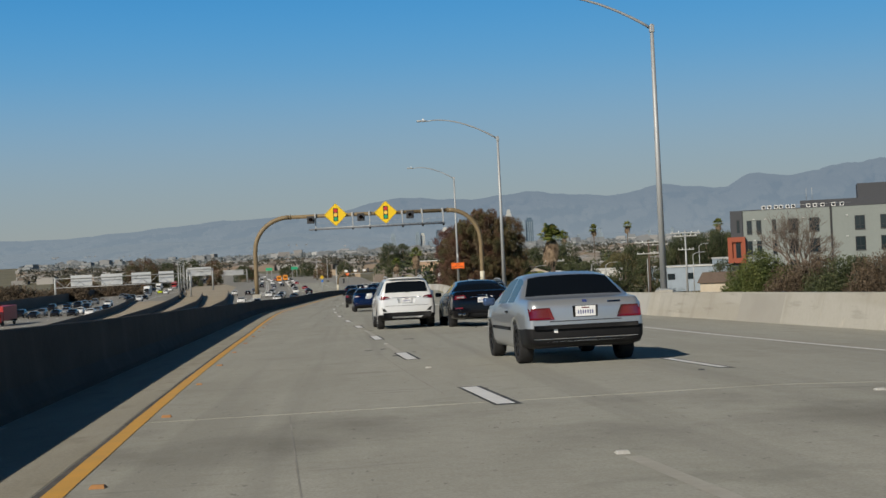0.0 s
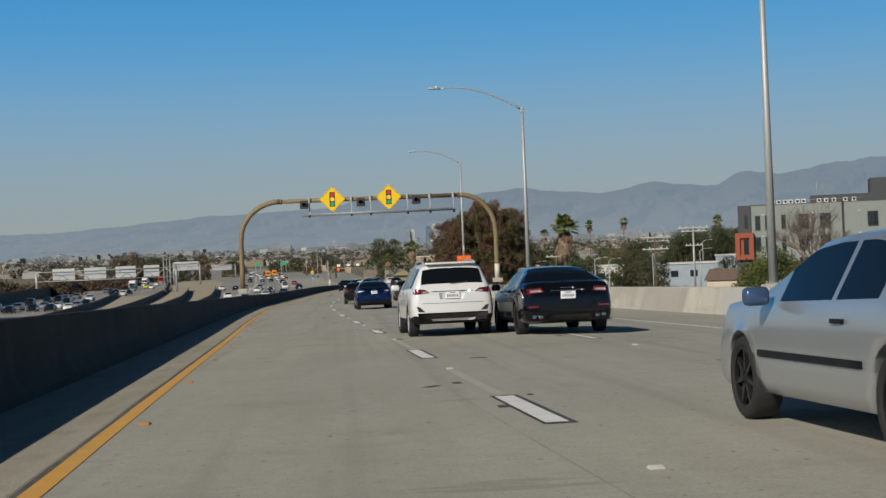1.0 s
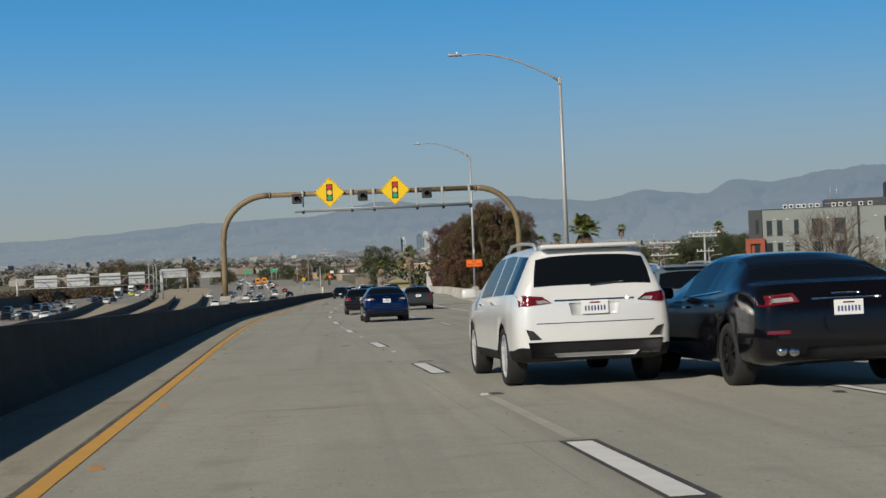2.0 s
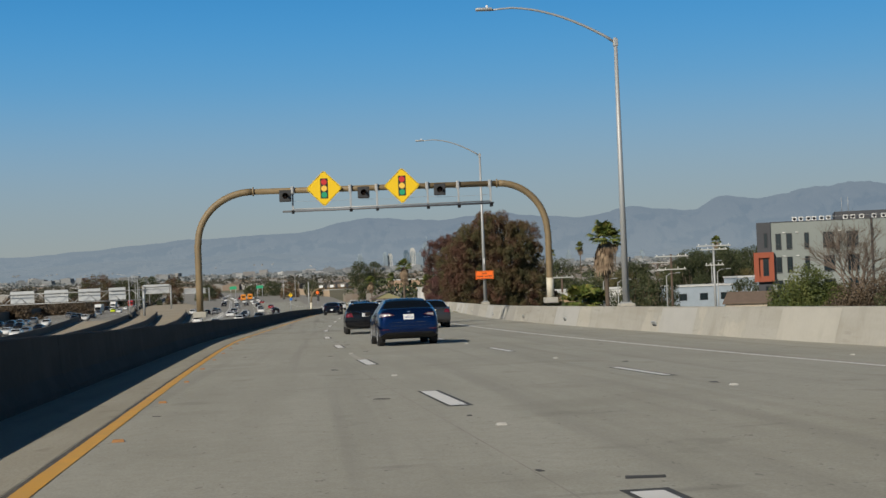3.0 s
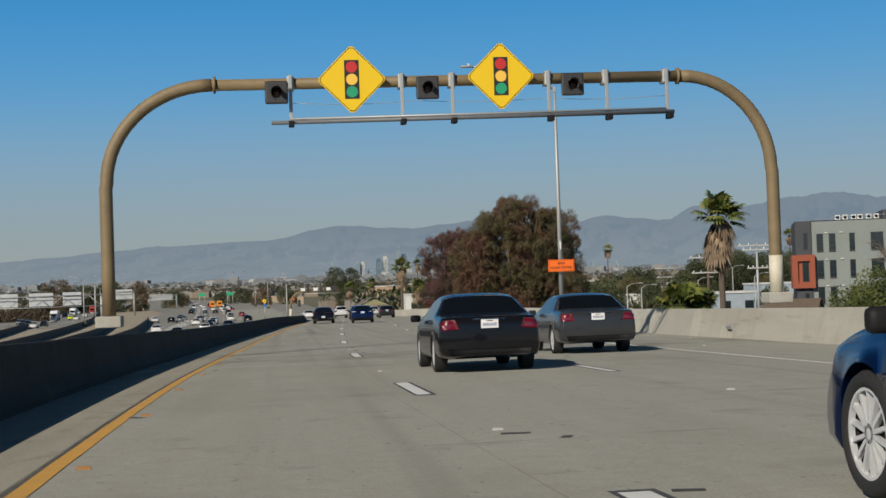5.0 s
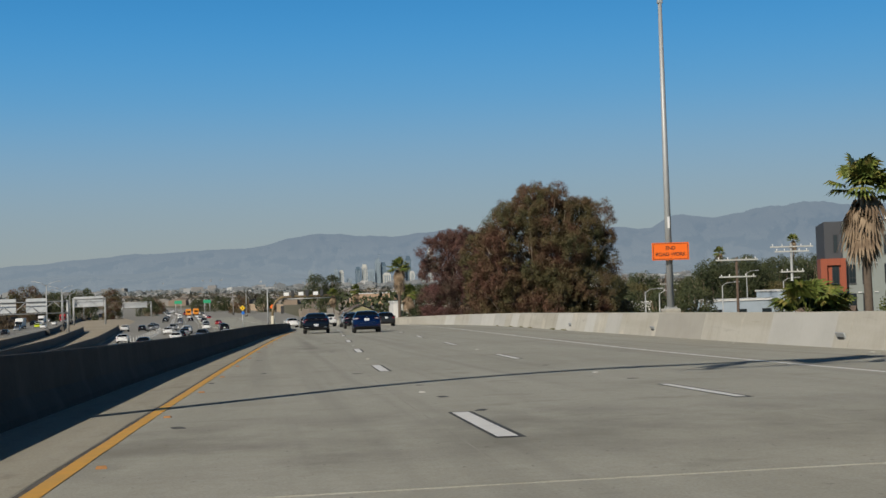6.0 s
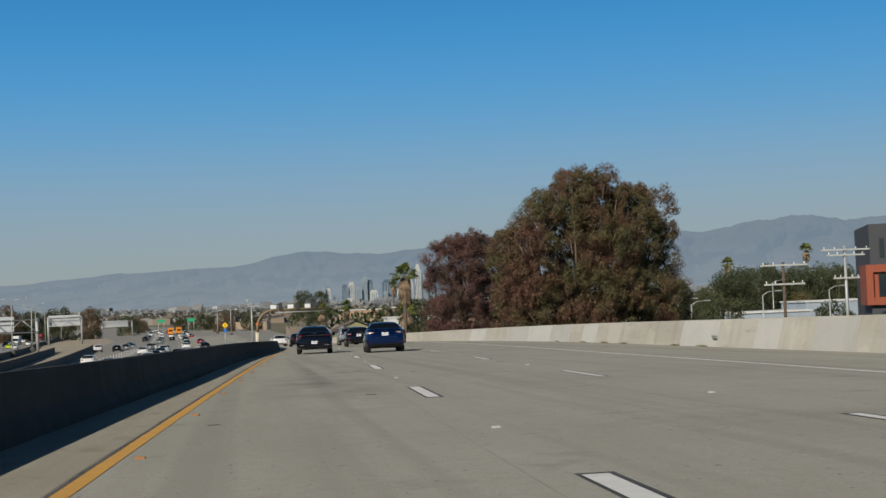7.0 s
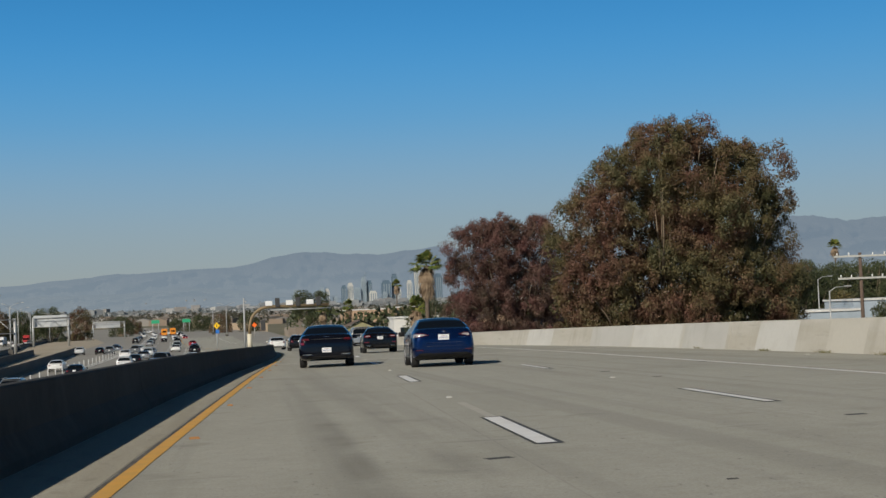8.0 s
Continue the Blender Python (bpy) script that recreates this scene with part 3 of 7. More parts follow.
def used(verts, faces):
    keep = sorted({i for f in faces for i in f})
    at = {i: n for n, i in enumerate(keep)}
    return [verts[i] for i in keep], [tuple(at[i] for i in f) for f in faces]


def decal(tree, quads, lift, axis="rear", n=5):
    """Patches laid on the body: each quad is four (across, up) corners, cast from behind or from a side."""
    verts, faces = [], []
    for q in quads:
        base = len(verts)
        for i in range(n + 1):
            for j in range(n + 1):
                a, b = i / n, j / n
                x = (q[0][0] * (1 - a) + q[1][0] * a) * (1 - b) + (q[3][0] * (1 - a) + q[2][0] * a) * b
                z = (q[0][1] * (1 - a) + q[1][1] * a) * (1 - b) + (q[3][1] * (1 - a) + q[2][1] * a) * b
                if axis == "rear":
                    hit = tree.ray_cast(Vector((x, -9, z)), Vector((0, 1, 0)))[0] or Vector((x, -2.2, z))
                    verts.append((x, hit.y - lift, z))
                else:
                    sgn = 1 if axis == "right" else -1
                    hit = tree.ray_cast(Vector((9 * sgn, x, z)), Vector((-sgn, 0, 0)))[0] or Vector((0.9 * sgn, x, z))
                    verts.append((hit.x + lift * sgn, x, z))
        front = len(verts)
        depth = Vector((0, lift + 0.015, 0)) if axis == "rear" else Vector((-(lift + 0.015) * (1 if axis == "right" else -1), 0, 0))
        verts += [tuple(Vector(v) + depth) for v in verts[base:front]]
        g = lambda i, j: base + i * (n + 1) + j
        for i in range(n):
            for j in range(n):
                faces.append((g(i, j), g(i + 1, j), g(i + 1, j + 1), g(i, j + 1)))
        off = front - base
        rim = [g(i, 0) for i in range(n + 1)] + [g(n, j) for j in range(1, n + 1)] + [g(i, n) for i in range(n - 1, -1, -1)] + [g(0, j) for j in range(n - 1, 0, -1)]
        for a, b in zip(rim, rim[1:] + rim[:1]):
            faces.append((a, b, b + off, a + off))
    return verts, faces


def mirrored(q):
    return [(-x, z) for x, z in q][::-1]


def car(name, spec, label, x, y, z, rz, slope=0.0, fine=True, group=""):
    root = new(name)
    root.matrix_basis = pose(x, y, z, slope, 0, rz)
    tagged(root, label, spec.get("category", "car"), group)
    shell = CarShell(spec, fine)
    verts, body, side, rear, front, bumper = shell.cut()
    tree = BVHTree.FromPolygons([Vector(v) for v in verts], body + side + rear + front + bumper)
    body_ob = hang("body", mesh("body", *used(verts, body), spec["paint"], True), root)
    for nm, fs in (("side_window", [f for f in side if verts[f[0]][0] > 0]), ("side_window", [f for f in side if verts[f[0]][0] < 0]), ("rear_window", rear), ("windscreen", front), ("rear_bumper", bumper)):
        if fs:
            if nm == "rear_bumper":
                hang(nm, mesh(nm, *used(verts, fs), M_PLASTIC, True), root, "worn black lower trim")
            else:
                hang(nm, mesh(nm, *used(verts, fs), M_GLASS, True), root, "dark tinted glass")
    tyre, rim = wheel_meshes(spec["tyre"], 0.24, spec.get("rim", M_RIM), spec.get("spokes", 10))
    for sgn in (1, -1):
        for yy in (spec["front_axle"], spec["rear_axle"]):
            t = hang("wheel", tyre, root)
            t.matrix_basis = pose(sgn * (shell.w - 0.13), yy, spec["tyre"], 0, 0, 0 if sgn > 0 else 180)
            hang("rim", rim, t)
    for nm, quads, mat, lift, lab in spec.get("rear_parts", ()):
        hang(nm, mesh(nm, *decal(tree, quads, lift, "rear", 5 if fine else 2), mat, True), root, lab)
    for nm, quads, mat, lift, lab in spec.get("side_parts", ()):
        for ax in ("right", "left"):
            hang(nm, mesh(nm, *decal(tree, quads, lift, ax, 5), mat, True), root, lab)
    # door mirrors
    mz, my = spec.get("mirror", (1.0, 0.75))
    for sgn in (1, -1):
        bm = box_bm(0.2, 0.11, 0.14, (sgn * (shell.w + 0.1), my, mz), 0.04)
        part("door_mirror", bm, spec.get("mirror_paint", spec["paint"]), root, smooth=True)
    if spec.get("rails"):
        zr = spec["height"]
        for sgn in (1, -1):
            pts = [(sgn * shell.w * 0.6, shell.L * v, zr + dz) for v, dz in ((-0.4, -0.07), (-0.37, 0.0), (-0.2, 0.035), (-0.02, 0.03), (0.04, -0.04))]
            tube_part("roof_rail", pts, 0.022, M_GALV, root, "grey roof rail", 6)
        part("spoiler", box_bm(shell.w * 1.2, 0.22, 0.05, (0, -shell.L * 0.445, zr - 0.045), 0.02), spec["paint"], root, smooth=True)
    # number plate with plain bars
    if "plate" in spec:
        pz, tilt = spec["plate"]
        hit = tree.ray_cast(Vector((0, -9, pz)), Vector((0, 1, 0)))[0]
        yb = (hit.y if hit else -shell.L / 2) - 0.02
        pl = part("number_plate", box_bm(0.31, 0.012, 0.155, (0, yb, pz), 0.004), M_PLATE, root, "white plate with plain dark bars")
        if fine:
            for k in range(7):
                part("plate_bar", box_bm(0.017, 0.008, 0.055, (-0.11 + 0.0365 * k, yb - 0.006, pz - 0.012)), M_PLATEINK, pl)
            part("plate_bar", box_bm(0.12, 0.008, 0.016, (0, yb - 0.006, pz + 0.052)), M_TAIL, pl)
    for px, pz, pr in spec.get("pipes", ()):
        hit = tree.ray_cast(Vector((px, -9, pz)), Vector((0, 1, 0)))[0]
        yb = (hit.y if hit else -shell.L / 2 + 0.1)
        part_ob = tube_part("exhaust_tip", [(px, yb + 0.12, pz), (px, yb - 0.05, pz), (px, yb - 0.05, pz), (px, yb + 0.05, pz)], [pr, pr, pr * 0.8, pr * 0.75], M_CHROME, root, "chrome exhaust tip", 14)
    return root, tree, shell


PLAN = [(0, 0.80), (0.003, 0.86), (0.008, 0.9), (0.016, 0.935), (0.028, 0.96), (0.06, 0.985), (0.15, 1.0), (0.8, 1.0), (0.9, 0.975), (0.955, 0.92), (0.98, 0.82), (1, 0.65)]
SILL = [(0, 0.34), (0.008, 0.29), (0.05, 0.24), (0.2, 0.2), (0.85, 0.19), (0.95, 0.2), (1, 0.3)]

OLD_SALOON = dict(length=4.98, width=1.86, height=1.43, front_axle=1.52, rear_axle=-1.41, tyre=0.33, roof=0.72, bumper=(0.137, 4), taper=0.25, plan=[(0, 0.87), (0.003, 0.91), (0.008, 0.94), (0.016, 0.965), (0.028, 0.98), (0.06, 0.99), (0.15, 1.0), (0.8, 1.0), (0.9, 0.975), (0.955, 0.92), (0.98, 0.82), (1, 0.65)], sill=SILL,
    top=[(0, 0.86), (0.003, 0.94), (0.008, 0.975), (0.016, 0.995), (0.03, 1.0), (0.165, 1.03), (0.28, 1.37), (0.36, 1.43), (0.48, 1.43), (0.57, 1.39), (0.71, 1.03), (0.76, 0.99), (0.9, 0.92), (0.97, 0.8), (1, 0.6)],
    belt=[(0, 0.83), (0.008, 0.9), (0.03, 0.94), (0.2, 0.97), (0.7, 0.93), (0.9, 0.86), (1, 0.58)],
    rear_glass=(0.172, 0.285), front_glass=(0.59, 0.7), side_glass=((0.27, 0.41), (0.425, 0.63)),
    paint=paint("silver_car_paint", (0.44, 0.46, 0.48), 0.6, 0.28), mirror_paint=paint("blue_grey_paint", (0.06, 0.1, 0.2), 0.3), rim=M_RIMBLACK, spokes=7, plate=(0.80, 0), mirror=(0.98, 0.75),
    rear_parts=[
        ("bumper_lip", [[(-0.8, 0.545), (0.8, 0.545), (0.8, 0.605), (-0.8, 0.605)]], M_PLASTIC, 0.05, "black bumper lip"),
        ("boot_seam", [[(-0.55, 0.655), (0.55, 0.655), (0.55, 0.667), (-0.55, 0.667)]], M_BLACK, 0.004, "dark panel gap"),
        ("tail_light", [[(0.48, 0.69), (0.86, 0.69), (0.87, 0.87), (0.55, 0.87)]], M_TAIL, 0.014, "red tail light"),
        ("tail_light", [[(-0.86, 0.69), (-0.48, 0.69), (-0.55, 0.87), (-0.87, 0.87)]], M_TAIL, 0.014, "red tail light"),
        ("lower_trim", [[(-0.8, 0.39), (0.8, 0.39), (0.8, 0.402), (-0.8, 0.402)]], M_CHROME, 0.012, "thin bright strip"),
        ("plate_recess", [[(-0.19, 0.715), (0.19, 0.715), (0.195, 0.885), (-0.195, 0.885)]], M_BLACK, 0.004, "dark plate surround"),
        ("badge", [[(-0.035, 0.935), (0.035, 0.935), (0.035, 0.975), (-0.035, 0.975)]], M_PLATEINK, 0.01, "small round badge as plain shape"),
        ("model_mark", [[(0.35, 0.915), (0.55, 0.915), (0.55, 0.945), (0.35, 0.945)]], M_CHROME, 0.006, "chrome model mark as a plain bar"),
        ("tow_cap", [[(-0.5, 0.49), (-0.44, 0.49), (-0.44, 0.55), (-0.5, 0.55)]], M_PLATE, 0.014, "white round tow cap")],
    side_parts=[("rub_strip", [[(-0.95, 0.52), (1.05, 0.52), (1.05, 0.57), (-0.95, 0.57)]], M_PLASTIC, 0.015, "black rub strip"),
        ("door_handle", [[(-0.65, 0.8), (-0.45, 0.8), (-0.45, 0.83), (-0.65, 0.83)]], M_PLASTIC, 0.025, "")])

BLUE_FASTBACK = dict(length=4.69, width=1.85, height=1.44, front_axle=1.42, rear_axle=-1.455, tyre=0.35, roof=0.69, taper=1.3, bumper=(0.12, 2), plan=[(0, 0.76), (0.003, 0.83), (0.008, 0.88), (0.016, 0.92), (0.028, 0.95), (0.06, 0.985), (0.15, 1.0), (0.8, 1.0), (0.9, 0.97), (0.955, 0.9), (0.98, 0.8), (1, 0.6)], sill=[(0, 0.36), (0.008, 0.3), (0.05, 0.23), (0.2, 0.17), (0.85, 0.16), (0.95, 0.2), (1, 0.3)],
    top=[(0, 0.66), (0.003, 0.86), (0.008, 1.0), (0.014, 1.08), (0.02, 1.11), (0.04, 1.1), (0.09, 1.13), (0.2, 1.345), (0.29, 1.425), (0.38, 1.44), (0.5, 1.44), (0.58, 1.41), (0.77, 1.0), (0.85, 0.92), (0.95, 0.75), (1, 0.5)],
    belt=[(0, 0.64), (0.008, 0.9), (0.02, 1.0), (0.08, 1.01), (0.2, 1.0), (0.5, 0.95), (0.75, 0.9), (0.9, 0.82), (1, 0.5)],
    rear_glass=(0.075, 0.585), front_glass=(0.6, 0.76), side_glass=((0.2, 0.4), (0.415, 0.66)),
    paint=paint("deep_blue_car_paint", (0.003, 0.016, 0.072), 0.6, 0.2), rim=M_RIM, spokes=14, plate=(0.86, 0), mirror=(0.98, 0.85), mirror_paint=M_PLASTIC,
    rear_parts=[
        ("tail_light", [[(0.42, 0.925), (0.89, 0.845), (0.885, 0.985), (0.58, 0.985)]], M_TAILDARK, 0.012, "smoked red and clear tail light"),
        ("tail_light", [[(-0.89, 0.845), (-0.42, 0.925), (-0.58, 0.985), (-0.885, 0.985)]], M_TAILDARK, 0.012, "smoked red and clear tail light"),
        ("tail_lens", [[(0.5, 0.925), (0.74, 0.89), (0.74, 0.955), (0.6, 0.965)]], M_LENS, 0.017, "clear strip lens"),
        ("tail_lens", [[(-0.86, 0.865), (-0.5, 0.925), (-0.6, 0.965), (-0.86, 0.965)]], M_LENS, 0.017, "clear strip lens"),
        ("reflector", [[(0.6, 0.485), (0.82, 0.49), (0.82, 0.508), (0.6, 0.503)]], M_TAILDARK, 0.01, "red reflector"),
        ("reflector", [[(-0.82, 0.49), (-0.6, 0.485), (-0.6, 0.503), (-0.82, 0.508)]], M_TAILDARK, 0.01, "red reflector"),
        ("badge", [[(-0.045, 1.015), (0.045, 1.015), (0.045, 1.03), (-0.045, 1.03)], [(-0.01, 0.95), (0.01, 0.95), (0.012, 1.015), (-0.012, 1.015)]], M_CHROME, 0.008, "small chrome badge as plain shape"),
        ("model_mark", [[(0.44, 0.83), (0.64, 0.83), (0.64, 0.842), (0.44, 0.842)]], M_CHROME, 0.006, "chrome mark as a plain bar"),
        ("boot_seam", [[(-0.52, 0.7), (0.52, 0.7), (0.52, 0.708), (-0.52, 0.708)]], M_BLACK, 0.003, "dark panel gap"),
        ("bumper_crease", [[(-0.86, 0.6), (0.86, 0.6), (0.86, 0.606), (-0.86, 0.606)]], M_BLACK, 0.003, "dark panel gap")],
    side_parts=[("window_trim", [[(-1.75, 1.035), (0.95, 0.945), (0.95, 0.965), (-1.75, 1.055)]], M_CHROME, 0.012, "bright window trim"),
        ("door_handle", [[(-0.85, 0.83), (-0.62, 0.83), (-0.62, 0.855), (-0.85, 0.855)]], M_CHROME, 0.008, "flush chrome handle"),
        ("door_handle", [[(0.25, 0.81), (0.48, 0.81), (0.48, 0.835), (0.25, 0.835)]], M_CHROME, 0.008, "flush chrome handle"),
        ("sill_trim", [[(-1.05, 0.2), (1.0, 0.2), (1.0, 0.28), (-1.05, 0.28)]], M_PLASTIC, 0.006, "black sill")])

SPORT_SALOON = dict(length=4.97, width=1.95, height=1.46, front_axle=1.57, rear_axle=-1.43, tyre=0.345, roof=0.66, plan=[(0, 0.76), (0.003, 0.84), (0.008, 0.89), (0.016, 0.925), (0.028, 0.955), (0.06, 0.985), (0.12, 1.0), (0.2, 1.0), (0.35, 0.97), (0.6, 0.965), (0.78, 0.99), (0.88, 0.97), (0.955, 0.9), (0.98, 0.8), (1, 0.6)], sill=SILL,
    top=[(0, 0.68), (0.003, 0.86), (0.008, 1.0), (0.016, 1.08), (0.028, 1.1), (0.12, 1.11), (0.22, 1.32), (0.31, 1.43), (0.4, 1.455), (0.5, 1.46), (0.56, 1.42), (0.68, 1.08), (0.74, 1.02), (0.9, 0.93), (0.97, 0.78), (1, 0.55)],
    belt=[(0, 0.66), (0.008, 0.92), (0.028, 1.02), (0.15, 1.05), (0.25, 1.02), (0.4, 0.97), (0.66, 0.95), (0.9, 0.86), (1, 0.55)],
    rear_glass=(0.125, 0.335), front_glass=(0.575, 0.675), side_glass=((0.27, 0.4), (0.415, 0.6)),
    paint=paint("black_car_paint", (0.004, 0.004, 0.006), 0.0, 0.15), rim=M_RIMBLACK, spokes=10, plate=(0.83, 0), mirror=(1.02, 0.62),
    rear_parts=[
        ("tail_light", [[(0.5, 0.9), (0.9, 0.86), (0.91, 0.97), (0.56, 1.0)]], M_TAIL, 0.014, "red tail light"),
        ("tail_light", [[(-0.9, 0.86), (-0.5, 0.9), (-0.56, 1.0), (-0.91, 0.97)]], M_TAIL, 0.014, "red tail light"),
        ("tail_lens", [[(0.56, 0.91), (0.8, 0.9), (0.8, 0.945), (0.58, 0.955)]], M_LENS, 0.018, "clear lens strip"),
        ("tail_lens", [[(-0.8, 0.9), (-0.56, 0.91), (-0.58, 0.955), (-0.8, 0.945)]], M_LENS, 0.018, "clear lens strip"),
        ("boot_strip", [[(-0.37, 0.915), (0.37, 0.915), (0.37, 0.935), (-0.37, 0.935)]], M_CHROME, 0.012, "chrome boot strip"),
        ("script_mark", [[(-0.15, 0.965), (0.15, 0.965), (0.15, 0.985), (-0.15, 0.985)]], M_CHROME, 0.006, "chrome script as a plain bar"),
        ("reflector", [[(0.62, 0.58), (0.86, 0.58), (0.86, 0.62), (0.62, 0.62)]], M_TAIL, 0.01, "red reflector"),
        ("reflector", [[(-0.86, 0.58), (-0.62, 0.58), (-0.62, 0.62), (-0.86, 0.62)]], M_TAIL, 0.01, "red reflector"),
        ("diffuser", [[(-0.5, 0.28), (0.5, 0.28), (0.45, 0.44), (-0.45, 0.44)]], M_PLASTIC, 0.012, "black diffuser")],
    side_parts=[("window_trim", [[(-1.2, 1.03), (0.45, 0.955), (0.45, 0.968), (-1.2, 1.045)]], M_CHROME, 0.012, "bright window trim"),
        ("door_handle", [[(-0.8, 0.86), (-0.6, 0.86), (-0.6, 0.885), (-0.8, 0.885)]], M_CHROME, 0.03, "chrome handle"),
        ("door_handle", [[(0.15, 0.84), (0.35, 0.84), (0.35, 0.865), (0.15, 0.865)]], M_CHROME, 0.03, "chrome handle")],
    pipes=((0.6, 0.4, 0.045), (0.73, 0.41, 0.045), (-0.6, 0.4, 0.045), (-0.73, 0.41, 0.045)))

DARK_FASTBACK = dict(length=4.9, width=1.86, height=1.445, front_axle=1.45, rear_axle=-1.4, tyre=0.335, roof=0.69, plan=PLAN, sill=SILL,
    top=[(0, 0.68), (0.003, 0.86), (0.008, 1.0), (0.014, 1.07), (0.024, 1.1), (0.05, 1.1), (0.1, 1.13), (0.21, 1.34), (0.3, 1.425), (0.4, 1.44), (0.5, 1.445), (0.58, 1.4), (0.73, 1.02), (0.8, 0.98), (0.92, 0.88), (0.97, 0.76), (1, 0.55)],
    belt=[(0, 0.66), (0.008, 0.9), (0.024, 1.0), (0.1, 1.02), (0.25, 1.0), (0.5, 0.96), (0.72, 0.93), (0.9, 0.84), (1, 0.55)],
    rear_glass=(0.09, 0.31), front_glass=(0.6, 0.72), side_glass=((0.24, 0.4), (0.415, 0.64)),
    paint=paint("black_metallic_car_paint", (0.005, 0.006, 0.011), 0.2, 0.15), rim=M_RIMBLACK, spokes=5, plate=(0.585, 0), mirror=(1.0, 0.7),
    rear_parts=[
        ("tail_light", [[(0.55, 0.93), (0.89, 0.9), (0.9, 0.975), (0.6, 0.985)]], M_TAILDARK, 0.012, "unlit dark red tail light"),
        ("tail_light", [[(-0.89, 0.9), (-0.55, 0.93), (-0.6, 0.985), (-0.9, 0.975)]], M_TAILDARK, 0.012, "unlit dark red tail light"),
        ("corner_lens", [[(-0.88, 0.77), (-0.74, 0.77), (-0.76, 0.86), (-0.89, 0.86)]], M_TAIL, 0.012, "red corner lens"),
        ("light_bar", [[(-0.55, 0.945), (0.55, 0.945), (0.55, 0.96), (-0.55, 0.96)]], M_BLACK, 0.012, "thin dark light bar"),
        ("badge", [[(-0.09, 1.02), (0.09, 1.02), (0.09, 1.045), (-0.09, 1.045)]], M_CHROME, 0.008, "chrome badge as plain shape"),
        ("exhaust_trim", [[(0.48, 0.42), (0.8, 0.43), (0.8, 0.46), (0.48, 0.45)]], M_CHROME, 0.014, "chrome exhaust trim"),
        ("exhaust_trim", [[(-0.8, 0.43), (-0.48, 0.42), (-0.48, 0.45), (-0.8, 0.46)]], M_CHROME, 0.014, "chrome exhaust trim"),
        ("diffuser", [[(-0.7, 0.3), (0.7, 0.3), (0.6, 0.4), (-0.6, 0.4)]], M_PLASTIC, 0.02, "black diffuser")],
    side_parts=[("window_trim", [[(-1.3, 1.01), (0.7, 0.955), (0.7, 0.966), (-1.3, 1.022)]], M_CHROME, 0.012, "bright window trim")])


